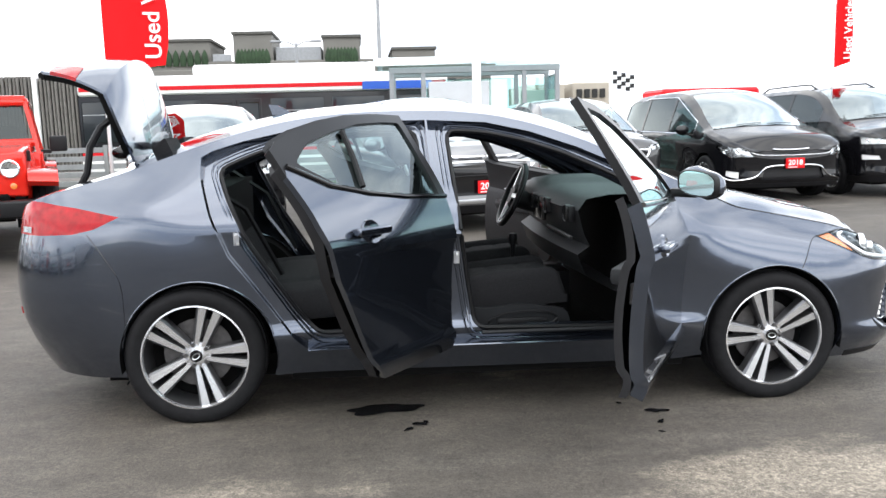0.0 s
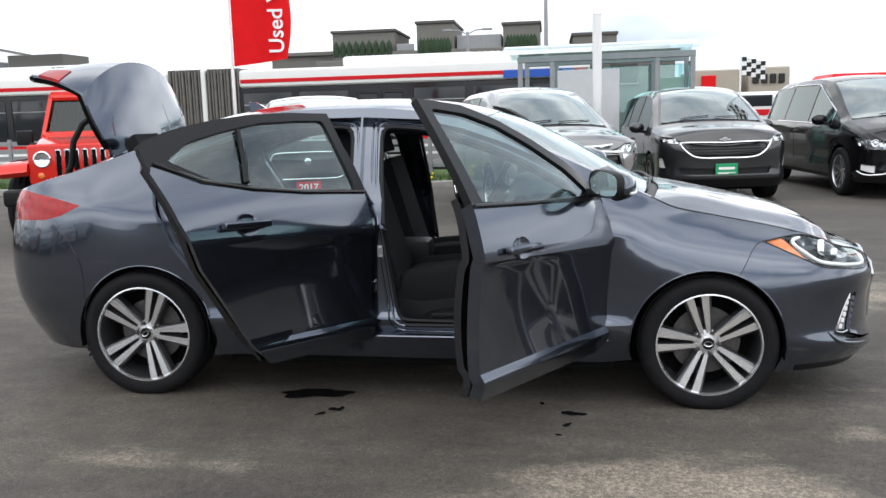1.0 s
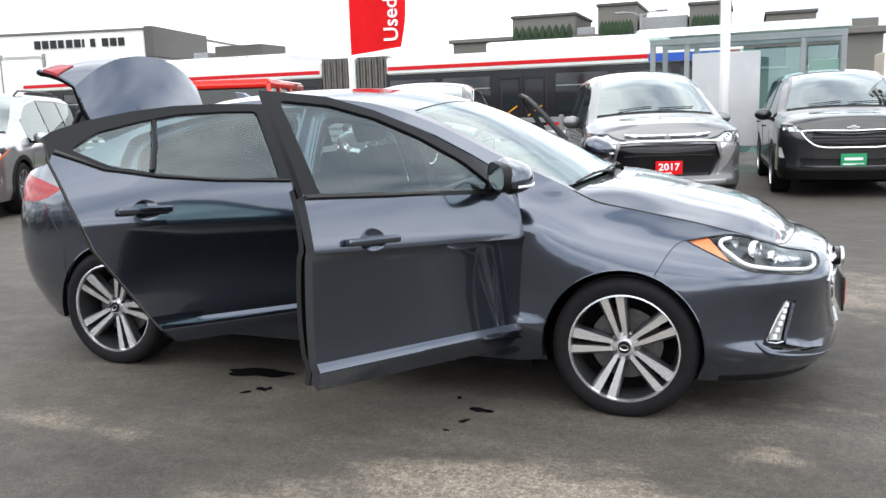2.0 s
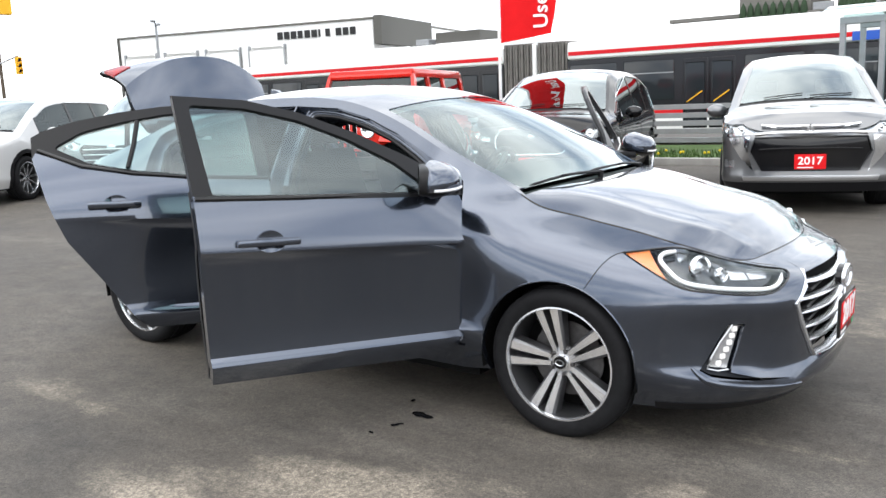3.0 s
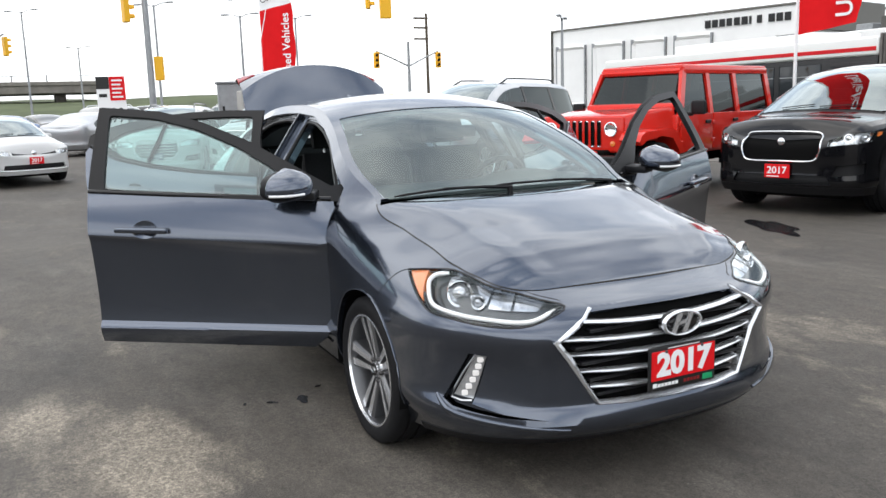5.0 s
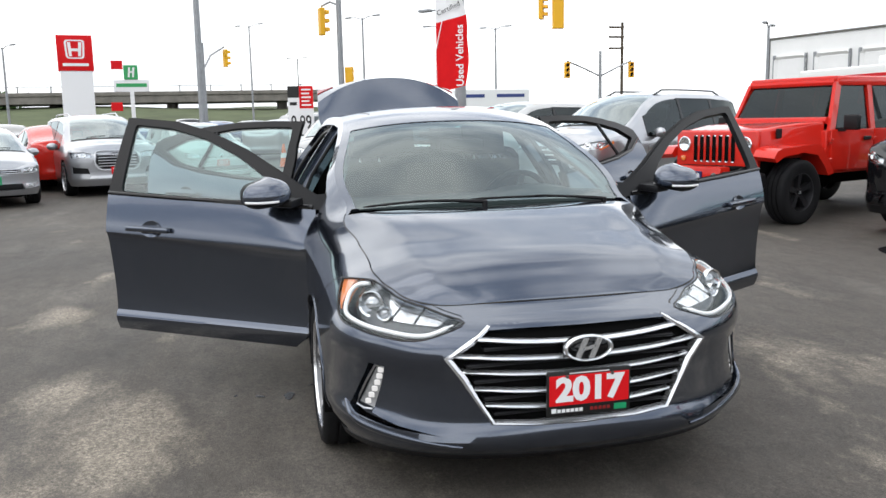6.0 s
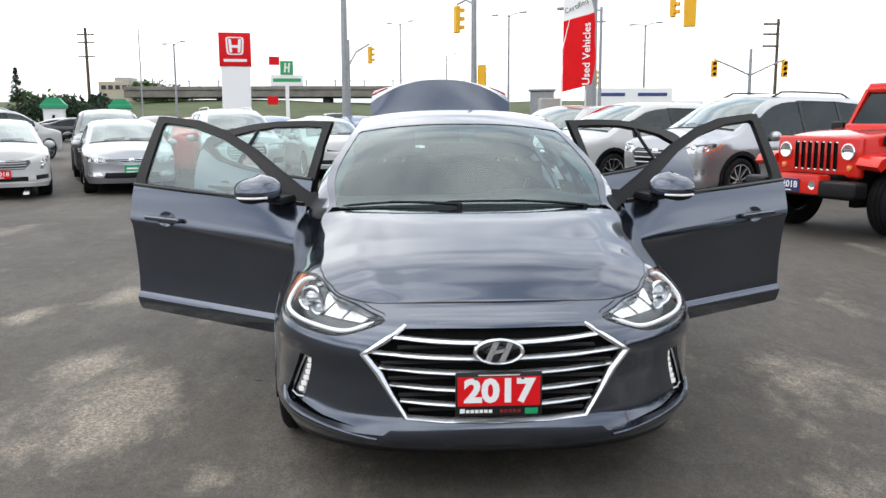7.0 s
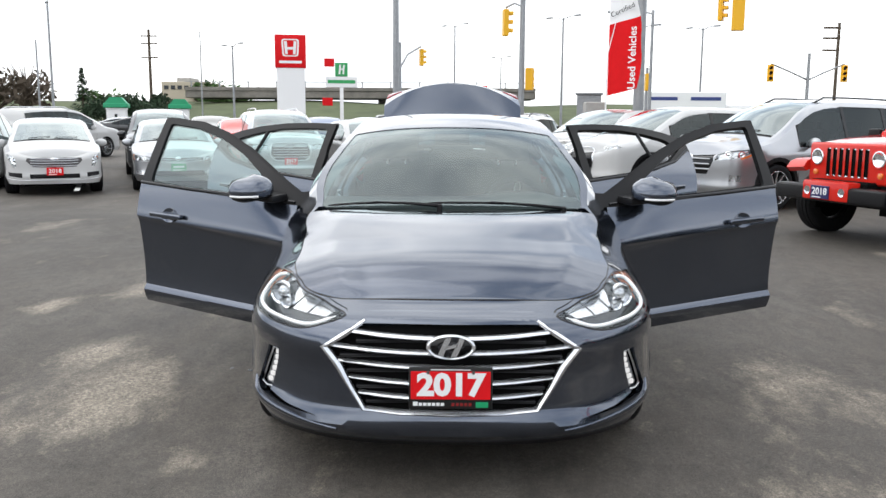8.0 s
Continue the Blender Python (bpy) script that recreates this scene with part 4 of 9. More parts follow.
fine = lambda pts, n=5: [tuple(p) for p in spline(pts, n)]
for mir in (False, True):
    sg = -1 if mir else 1
    fl = (lambda pts: mir_pts(pts)) if mir else (lambda pts: pts)
    bowl = part("headlamp", wrap(FLAT["headlamp"], lambda s, z: band(s, z, 0.07), side_out, 0.0, mir), M["lamp_bowl"], car, "clear headlamp with projector and white light strip")
    part("lamp_cover", wrap(FLAT["headlamp"] + FLAT["amber"], lambda s, z: band(s, z, 0.003), side_out, 0.0, mir), M["lamp_glass"], bowl, "clear lamp cover").visible_shadow = False
    part("lamp_wall", tube(bmesh.new(), fl(along(fine(HEADLAMP + HEADLAMP[:1], 3), 0.03)), 0.012, 6), M["gloss_black"], bowl)
    part("side_reflector", wrap(FLAT["amber"], lambda s, z: band(s, z, 0.012), side_out, 0.03, mir), M["amber"], bowl, "amber side reflector")
    bm = tube(bmesh.new(), fl(along(fine([(3.533, 0.673), (3.486, 0.640), (3.395, 0.649), (3.285, 0.664), (3.195, 0.682), (3.133, 0.722), (3.099, 0.750), (3.108, 0.768), (3.16, 0.775)], 6), 0.012)), [0.004] * 2 + [0.009] * 44 + [0.007] * 3, 8)
    part("light_strip", bm, M["lens_white"], bowl, "white light guide", None, 60)
    for cx, cz, r, mt in ((3.262, 0.716, 0.048, "chrome"), (3.352, 0.694, 0.026, "chrome")):
        c = band(sx(cx), cz, 0.055)
        bm = bmesh.new()
        lathe(bm, [(r, 0.0), (r * 1.08, 0.012), (r * 1.0, 0.026), (r * 0.84, 0.022), (r * 0.78, 0.0)], 26, "z")
        q = Vector((0.94, sg * 0.34, 0.05)).to_track_quat("Z", "Y").to_matrix().to_4x4()
        place = Matrix.Translation((c.x, sg * c.y, c.z)) @ q
        pr = part("projector", bm, M[mt], bowl, "chrome-ringed projector", place)
        part("projector_lens", lathe(bmesh.new(), [(r * 0.80, 0.002), (r * 0.6, 0.012), (r * 0.3, 0.018), (0.0, 0.020)], 26, "z"), M["lamp_clear"], pr)
    bays = sheet(sorted({*[float(v) for v in np.linspace(sx(3.12), sx(3.53), 22)]}), lambda s: (0.63, 0.79, 18), [
        ("bay", P2([(3.315, 0.748), (3.395, 0.727), (3.385, 0.682), (3.335, 0.730)])), ("bay", P2([(3.402, 0.725), (3.462, 0.707), (3.452, 0.664), (3.393, 0.672)])),
        ("bay", P2([(3.468, 0.704), (3.522, 0.683), (3.506, 0.660), (3.459, 0.664)])), ("bay", P2([(3.150, 0.772), (3.30, 0.756), (3.240, 0.768), (3.18, 0.735)]))])["bay"]
    part("reflector_bay", wrap(bays, lambda s, z: band(s, z, 0.056), side_out, 0.012, mir), M["lamp_clear"], bowl, "faceted silver reflector")
    part("headlamp_seal", tube(bmesh.new(), fl(along(fine(HEADLAMP + HEADLAMP[:1], 3), 0.001)), 0.004, 6), M["gloss_black"], bowl)
    # daytime lamps in their recess, whose shade is put into a darker grey
    fog = part("fog_recess", wrap(FLAT["fog"], lambda s, z: band(s, z, 0.035), side_out, 0.0, mir), M["shaded_grey"], car, "bumper recess coloured dark for its shade, with daytime lamps")
    part("lamp_housing", wrap(sheet([sx(3.29), sx(3.31), sx(3.33), sx(3.35), sx(3.37), sx(3.395)], lambda s: (0.348, 0.518, 8), [("lamp", [(sx(3.292), 0.362), (sx(3.366), 0.516), (sx(3.397), 0.514), (sx(3.358), 0.352)])])["lamp"], lambda s, z: band(s, z, 0.022), side_out, 0.012, mir), M["lamp_lens"], fog, "clear grey lamp housing")
    part("housing_rim", tube(bmesh.new(), fl(along([(3.358, 0.350), (3.325, 0.347), (3.290, 0.356), (3.300, 0.392), (3.330, 0.452), (3.368, 0.520), (3.399, 0.516)], 0.010)), 0.004, 6), M["satin"], fog, "bright rim of the lamp housing")
    for k in range(6):
        t = k / 5
        x0, z0 = 3.331 + 0.049 * t + 0.006 * math.sin(math.pi * t), 0.372 + 0.128 * t
        p = band(sx(x0), z0, 0.019)
        bm = cbox(-0.006, 0.006, -0.0115, 0.0115, -0.0100, 0.0100, 0.0055, 2)
        q = Vector((0.9, sg * 0.42, 0)).to_track_quat("X", "Z").to_matrix().to_4x4()
        part("daytime_lamp", bm, M["led"], fog, "white daytime running lamp", Matrix.Translation((p.x, sg * p.y, p.z)) @ q)
    # bumper shut lines and lip
    lip = fine([(3.235, 0.362), (3.262, 0.333), (3.30, 0.309), (3.38, 0.287), (3.475, 0.264), (3.545, 0.246)], 4)
    part("lower_lip", tube(bmesh.new(), fl(along(lip, 0.002)), [0.004 + 0.010 * math.sin(math.pi * min(1, (k + 2) / (len(lip) + 2))) for k in range(len(lip))], 6), M["grey"], car, "grey lower lip", None, 60)
    dam = sheet([float(v) for v in np.linspace(sx(3.10), S_END, 40)], lambda s: (curve(SILL, float(np.interp(s, OS, OX))) - 0.004, curve(SILL, float(np.interp(s, OS, OX))) + 0.026, 2), [])["rest"]
    part("air_dam", wrap(dam, lambda s, z: band(s, z, -0.003), side_out, 0.02, mir), M["trim"], car, "black plastic air dam under the bumper")
    for pts in ([(2.82, 0.632), (2.835, 0.655), (2.875, 0.722), (2.91, 0.757), (2.945, 0.77)], [(-0.31, 0.21), (-0.30, 0.60), (-0.36, 0.74), (-0.45, 0.862)]):
        part("shut_line", tube(bmesh.new(), fl(along(fine(pts, 4), 0.0005)), 0.0022, 4), M["gloss_black"], car)
    sl = [band(s, zt(s)) + Vector((0, 0, -0.002)) for s in np.linspace(sx(2.44), S_END, 60)]
    part("bonnet_gap", tube(bmesh.new(), fl(sl), 0.0042, 4), M["gloss_black"], car)
    # arch lips
    for cx in (0.02, 2.69):
        arc = [band(sx(cx) + 0.346 * math.cos(a), 0.305 + 0.346 * math.sin(a), -0.001) for a in np.linspace(-0.12, math.pi + 0.12, 32)]
        part("arch_lip", tube(bmesh.new(), fl(arc), 0.004, 6), M["grey"], car)
    # seals round the openings
    for hole in (F_HOLE, R_HOLE):
        pts = [band(sx(x), z, 0.052) for x, z in hole + hole[:1]]
        part("door_seal", tube(bmesh.new(), fl(pts), 0.011, 6), M["trim"], car, "black rubber door seal")
    for hole in (F_HOLE, R_HOLE):
        cx, cz = sum(x for x, z in hole) / len(hole), sum(z for x, z in hole) / len(hole)
        for grow, r in ((1.055, 0.006), (1.10, 0.005)):
            pts = [band(sx(cx + (x - cx) * grow), min(cz + (z - cz) * grow, zt(sx(x)) - 0.02), 0.049) for x, z in hole + hole[:1]]
            part("aperture_ridge", tube(bmesh.new(), fl(pts), r, 6), M["grey"], car)
    part("sill_plate", tube(bmesh.new(), fl([band(sx(x), 0.368, 0.04) for x in np.linspace(1.30, 2.02, 8)]), 0.010, 6), M["plastic_grey"], car, "ribbed plastic sill plate")
    # strikers, hinges
    for x, z, e in ((1.185, 0.72, 0.045), (0.20, 0.83, 0.045)):
        p = band(sx(x), z, e)
        bm = tube(bmesh.new(), [(x, sg * (p.y - 0.0), z - 0.02), (x, sg * (p.y + 0.03), z - 0.02), (x, sg * (p.y + 0.03), z + 0.02), (x, sg * p.y, z + 0.02)], 0.005, 6)
        box(bm, x - 0.012, x + 0.012, min(sg * p.y, sg * (p.y + 0.004)), max(sg * p.y, sg * (p.y + 0.004)), z - 0.028, z + 0.028)
        part("door_striker", bm, M["satin"], car, "bare steel door striker")
    for x, zz in ((2.17, (0.55, 0.82)), (1.11, (0.55, 0.85))):
        for z in zz:
            p = band(sx(x), z, 0.05)
            bm = cbox(x - 0.03, x + 0.05, min(sg * (p.y - 0.01), sg * (p.y + 0.03)), max(sg * (p.y - 0.01), sg * (p.y + 0.03)), z - 0.03, z + 0.03, 0.006, 1)
            part("door_hinge", bm, M["grey"], car)

part("grille", wrap(FLAT["grille"], lambda s, z: band(s, z, 0.055), side_out), M["under"], car, "black grille with chrome bars and frame")
grille = car.children[-1]
part("grille_back", wrap(FLAT["grille"], lambda s, z: band(s, z, 0.055), side_out, 0, True), M["under"], grille)
ring = [band(sy(y), z, -0.002) for y, z in [(0.12, 0.695), (0.352, 0.676), (0.43, 0.625), (0.505, 0.572), (0.455, 0.50), (0.40, 0.415), (0.345, 0.330), (0.2, 0.323), (0.0, 0.322)]]
frame_pts = [p for p in ring[1:]] + [Vector((p.x, -p.y, p.z)) for p in ring[1:-1]][::-1]
bm = bmesh.new()
rows = []
for i, p in enumerate(frame_pts):
    c = Vector((p.x, 0, 0.52))
    inn = (Vector((0, -p.y, 0.52 - p.z))).normalized()
    wide = 0.026 if abs(p.y) > 0.34 and p.z > 0.45 else 0.014
    o = Vector((0.006, 0, 0))
    rows.append([bm.verts.new(q) for q in (p - o * 4, p + o - inn * 0.002, p + o * 2 + inn * wide * 0.4, p + o + inn * wide, p - o * 5 + inn * wide)])
for q, w2 in zip(rows, rows[1:]):
    for k in range(4):
        bm.faces.new((q[k], q[k + 1], w2[k + 1], w2[k]))
bmesh.ops.recalc_face_normals(bm, faces=bm.faces[:])
part("chrome_frame", bm, M["alloy"], grille, "satin chrome grille frame", None, 50)
for z0, hw in ((0.632, 0.405), (0.575, 0.475), (0.516, 0.445), (0.451, 0.405), (0.392, 0.365)):
    bm = bmesh.new()
    rows = []
    for y in np.linspace(-hw, hw, 25):
        z = z0 - 0.014 * (1 - (y / hw) ** 2)
        p = band(sy(y), z, 0.012)
        p = Vector((p.x, math.copysign(p.y, y), p.z))
        rows.append([bm.verts.new(p + Vector(d)) for d in ((-0.03, 0, 0.008), (0, 0, 0.0065), (0.004, 0, 0.0), (0, 0, -0.0055), (-0.03, 0, -0.007))])
    for q, w2 in zip(rows, rows[1:]):
        for k in range(4):
            bm.faces.new((q[k], q[k + 1], w2[k + 1], w2[k]))
    bmesh.ops.recalc_face_normals(bm, faces=bm.faces[:])
    part("grille_bar", bm, M["alloy"], grille, "chrome grille bar", None, 60)
    bm = cbox(3.50, 3.545, -hw * 0.9, hw * 0.9, z0 - 0.038, z0 - 0.026, 0.004, 1)
    part("black_slat", bm, M["trim"], grille)
# painted brow over the top bar
bm = bmesh.new()
rows = []
for y in np.linspace(-0.352, 0.352, 23):
    rows.append([])
    for z, e in ((0.712, 0.012), (0.702, -0.001), (0.690, -0.002), (0.676, -0.001), (0.668, 0.006), (0.668, 0.03)):
        z -= 0.006 * (abs(y) / 0.352) ** 3
        p = band(sy(y), z, e)
        rows[-1].append(bm.verts.new((p.x, math.copysign(p.y, y), p.z)))
for q, w2 in zip(rows, rows[1:]):
    for k in range(5):
        bm.faces.new((q[k], q[k + 1], w2[k + 1], w2[k]))
bmesh.ops.recalc_face_normals(bm, faces=bm.faces[:])
part("grille_brow", bm, M["grey"], grille, "grey painted brow", None, 50)
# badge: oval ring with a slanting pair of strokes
bm = bmesh.new()
rg = []
for k in range(36):
    a = 2 * math.pi * k / 36
    rg.append([bm.verts.new((3.612 + d, 0.092 * math.cos(a) * s, 0.597 + 0.047 * math.sin(a) * s)) for d, s in ((-0.008, 1.02), (0.003, 1.0), (0.006, 0.93), (0.003, 0.86), (-0.008, 0.84))])
for k in range(36):
    q, w2 = rg[k], rg[(k + 1) % 36]
    for j in range(4):
        bm.faces.new((q[j], q[j + 1], w2[j + 1], w2[j]))
bmesh.ops.recalc_face_normals(bm, faces=bm.faces[:])
badge = part("badge", bm, M["alloy"], grille, "oval chrome badge", None, 50)
part("badge_plate", lathe(bmesh.new(), [(0.0, 0.004), (0.9, 0.004), (0.95, -0.02)], 28, "x", (0, 0, 0)), M["gloss_black"], badge, "", Matrix.Translation((3.598, 0, 0.597)) @ Matrix.Diagonal((1, 0.092, 0.047, 1)))
for pts in ([(-0.052, -0.036), (-0.030, -0.036), (0.002, 0.036), (-0.020, 0.036)], [(0.000, -0.036), (0.022, -0.036), (0.054, 0.036), (0.032, 0.036)], [(-0.03, -0.012), (0.024, 0.000), (0.03, 0.014), (-0.022, 0.002)]):
    part("badge_stroke", prism(bmesh.new(), pts, 0.006, lambda a, b, d: Vector((3.607 + d, a, 0.597 + b))), M["alloy"], badge)

# year sign in the plate holder
sign = part("year_sign", cbox(3.607, 3.621, -0.158, 0.158, 0.358, 0.522, 0.006, 2), M["tag_black"], car, "black plate frame with a red year sign")
part("sign_face", cbox(3.620, 3.624, -0.150, 0.150, 0.398, 0.507, 0.001, 1), M["tag_red"], sign, "red sign reading 2017")
words("2017", 0.118, M["white"], sign, pose(3.6245, 0, 0.452, 90, 0, 90), "year_text", 0.003, "CENTER", 0.0052, 1.07)
for y0, y1, z0, z1, mt in ((-0.142, -0.124, 0.372, 0.388, "white"), *[(-0.120 + 0.0165 * k, -0.107 + 0.0165 * k, 0.372, 0.384, "white") for k in range(6)], *[(0.004 + 0.016 * k, 0.015 + 0.016 * k, 0.372, 0.384, "bus_red_dark") for k in range(5)], (0.095, 0.142, 0.366, 0.388, "tag_green"), (-0.075, 0.075, 0.512, 0.515, "white")):
    part("sign_bar", cbox(3.6205, 3.6225, y0, y1, z0, z1), M[mt], sign)
for y in (-0.085, 0.085):
    part("bolt", lathe(bmesh.new(), [(0.007, 0.0), (0.006, 0.004), (0.0, 0.005)], 10, "x", (3.6235, y, 0.503)), M["steel"], sign)


# ---- wipers, washer jets, aerial ----
def wiper(y0, y1, x0, x1, pivot):
    pts = []
    for t in np.linspace(0, 1, 14):
        y = y0 + (y1 - y0) * t
        s = sx(x0 + (x1 - x0) * t)
        p = top(s, y / band(s, zt(s)).y, 0.0)
        pts.append(p + Vector((0.004, 0, 0.008 + 0.004 * math.sin(math.pi * t))))
    bl = part("wiper", tube(bmesh.new(), pts, [0.003] + [0.006] * 12 + [0.004], 6), M["trim"], car, "black windshield wiper")
    s = sx(2.425)
    a = top(s, pivot / band(s, zt(s)).y, 0.0) + Vector((0, 0, 0.004))
    mid = pts[7] + Vector((0.006, 0, 0.005))
    part("wiper_arm", tube(bmesh.new(), [a, a.lerp(mid, 0.4) + Vector((0, 0, 0.003)), mid], [0.010, 0.008, 0.005], 6), M["trim"], bl)
    part("pivot_cap", lathe(bmesh.new(), [(0.014, -0.03), (0.014, 0.004), (0.009, 0.008), (0.0, 0.009)], 12, "z", tuple(a)), M["trim"], bl)


wiper(-0.62, -0.20, 2.412, 2.402, -0.06)
wiper(-0.12, 0.46, 2.402, 2.412, 0.56)

# ---- boot: opening, well and raised lid ----
bm = bmesh.new()
box(bm, -0.74, -0.05, -0.55, 0.55, 0.45, 0.47)
box(bm, -0.75, -0.74, -0.55, 0.55, 0.45, 0.80)
box(bm, -0.74, -0.05, -0.57, -0.55, 0.45, 0.98)
box(bm, -0.74, -0.05, 0.55, 0.57, 0.45, 0.98)
box(bm, -0.06, -0.05, -0.55, 0.55, 0.45, 1.10)
part("boot_lining", bm, M["under"], car, "black boot lining")


def lid_at(t, v, th):
    """The raised lid: t from 0 to 1 up the deck panel, from 1 to 2 back along the tail panel; th: depth under the skin."""
    arch = abs(v) ** 2.3
    corner = 1.672 - 0.185 * arch
    if t <= 1:
        half = 0.44 + 0.12 * math.sin(min(1.0, t * 1.4) * math.pi / 2)
        return Vector((-0.285 - 0.085 * t ** 1.5 - 0.03 * arch - th, half * v, 1.165 + t * (corner - 1.165) - th * 0.3))
    u = t - 1
    return Vector((-0.370 - 0.03 * arch - (0.36 - 0.07 * v * v) * u, (0.56 - 0.03 * u) * v, corner + u * (-0.035 + 0.135 * arch) + 0.018 * math.sin(math.pi * u) - th))


vv = np.linspace(-1, 1, 23)
tt = [*np.linspace(0, 0.96, 9), 1.0, *np.linspace(1.04, 2, 9)]


def lid_skin(th0, th1, ts, vs):
    bm = bmesh.new()
    gr = [[[bm.verts.new(lid_at(t, v, th)) for v in vs] for t in ts] for th in (th0, th1)]
    n, m = len(ts), len(vs)
    for g in gr:
        for i in range(n - 1):
            for k in range(m - 1):
                bm.faces.new((g[i][k], g[i + 1][k], g[i + 1][k + 1], g[i][k + 1]))
    for i in range(n - 1):
        for k in (0, m - 1):
            bm.faces.new((gr[0][i][k], gr[0][i + 1][k], gr[1][i + 1][k], gr[1][i][k]))
    for i in (0, n - 1):
        for k in range(m - 1):
            bm.faces.new((gr[0][i][k], gr[0][i][k + 1], gr[1][i][k + 1], gr[1][i][k]))
    bmesh.ops.recalc_face_normals(bm, faces=bm.faces[:])
    return bm


lid = part("boot_lid", lid_skin(0.0, 0.012, tt, vv), M["grey"], car, "raised grey boot lid", None, 30)
part("lid_lining", lid_skin(0.014, 0.040, [t for t in tt if t > 0.1], vv * 0.985), M["under"], lid, "black lid lining")
for sg in (-1, 1):
    part("lid_lamp", lid_skin(-0.006, 0.010, np.linspace(1.45, 1.85, 5), np.linspace(0.78, 1.004, 5) * sg), M["lens_red"], lid, "red lamp in the lid")
    part("lid_strut", tube(bmesh.new(), [(-0.60, sg * 0.50, 0.98), (-0.52, sg * 0.51, 1.12), (-0.50, sg * 0.51, 1.24), (-0.45, sg * 0.50, 1.33), (-0.39, sg * 0.47, 1.38)], 0.017, 8), M["trim"], lid, "black gooseneck hinge")
part("lip_edge", tube(bmesh.new(), [lid_at(2.0, v, 0.02) for v in vv], 0.014, 6), M["trim"], lid)

# ---- cabin ----
for nm, lab, b in (("floor_pan", "black carpeted floor pan", (0.15, 2.40, -0.72, 0.72, 0.235, 0.27)), ("undertray", "", (-0.45, 3.10, -0.62, 0.62, 0.14, 0.24)),
                   ("chassis_rail", "", (-0.58, 3.35, -0.55, 0.55, 0.185, 0.239)), ("side_sill", "", (0.42, 2.28, -0.80, 0.80, 0.165, 0.234)),
                   ("firewall", "", (2.05, 2.35, -0.70, 0.70, 0.27, 0.92)), ("scuttle", "", (2.35, 2.42, -0.55, 0.55, 0.24, 0.9)),
                   ("rear_bulkhead", "", (-0.02, 0.10, -0.62, 0.62, 0.27, 1.0)), ("parcel_shelf", "", (-0.35, 0.10, -0.62, 0.62, 1.0, 1.03))):
    part(nm, box(bmesh.new(), *b), M["under"], car, lab)
bm = bmesh.new()
prof = [(2.33, 0.965), (2.15, 0.985), (1.95, 0.985), (1.84, 0.965), (1.80, 0.91), (1.83, 0.80), (1.86, 0.74), (1.80, 0.70), (1.84, 0.60), (1.98, 0.52), (2.2, 0.50)]
rows = []
for y in np.linspace(-0.72, 0.72, 21):
    hood = 0.035 * math.exp(-((y - 0.37) / 0.19) ** 4)
    rows.append([bm.verts.new((x - 0.05 * math.cos(y * 1.6) * (1 if x < 2 else 0), y, z + (hood if 0.9 < z and x < 2.2 else 0))) for x, z in prof])
for q, w2 in zip(rows, rows[1:]):
    for k in range(len(prof) - 1):
        bm.faces.new((q[k], q[k + 1], w2[k + 1], w2[k]))
bmesh.ops.recalc_face_normals(bm, faces=bm.faces[:])
dash = part("dashboard", bm, M["plastic_grey"], car, "dark grey moulded dashboard", None, 50)
part("centre_screen", cbox(1.735, 1.76, -0.13, 0.12, 0.80, 0.93, 0.01, 2), M["gloss_black"], dash, "gloss black centre screen")
part("dash_trim", cbox(1.752, 1.77, -0.68, -0.15, 0.765, 0.785, 0.005, 1), M["plastic"], dash)
for y in (-0.62, 0.62, -0.17, 0.17):
    part("air_vent", cbox(1.745, 1.78, y - 0.05, y + 0.05, 0.85, 0.93, 0.012, 2), M["trim"], dash)
    part("vent_rim", tube(bmesh.new(), [(1.742, y + 0.05 * math.cos(a), 0.89 + 0.04 * math.sin(a)) for a in np.linspace(0, 6.283, 18)], 0.004, 6), M["plastic"], dash)
bm = bmesh.new()
box(bm, 0.95, 1.90, -0.12, 0.12, 0.27, 0.52, 0.02, 2)
box(bm, 1.05, 1.32, -0.10, 0.10, 0.52, 0.66, 0.03, 2)
console = part("centre_console", bm, M["plastic"], car, "black centre console")
part("gear_lever", lathe(bmesh.new(), [(0.0, 0.80 - 0.08), (0.022, 0.715), (0.026, 0.68), (0.014, 0.65), (0.012, 0.58), (0.05, 0.525), (0.055, 0.52)], 14, "z", (1.60, 0.02, 0)), M["trim"], console, "black gear lever")
part("cup_ring", lathe(bmesh.new(), [(0.045, 0.523), (0.045, 0.53), (0.036, 0.53), (0.036, 0.523)], 16, "z", (1.45, 0.03, 0)), M["satin"], console)
# steering wheel
sw = pose(1.66, 0.37, 0.90, 0, -66, 0)
bm = bmesh.new()
rg = []
for k in range(40):
    a = 2 * math.pi * k / 40
    c = Vector((math.cos(a), math.sin(a), 0))
    rg.append([bm.verts.new(c * (0.185 + 0.017 * math.cos(b)) + Vector((0, 0, 0.017 * math.sin(b)))) for b in np.linspace(0, 2 * math.pi, 9)[:-1]])
for k in range(40):
    for j in range(8):
        bm.faces.new((rg[k][j], rg[(k + 1) % 40][j], rg[(k + 1) % 40][(j + 1) % 8], rg[k][(j + 1) % 8]))
bmesh.ops.recalc_face_normals(bm, faces=bm.faces[:])
wheel_rim = part("steering_wheel", bm, M["trim"], car, "black leather steering wheel", sw, 60)
part("airbag_hub", lathe(bmesh.new(), [(0.0, 0.012), (0.06, 0.008), (0.078, -0.01), (0.06, -0.05), (0.04, -0.2)], 20, "z"), M["plastic"], wheel_rim)
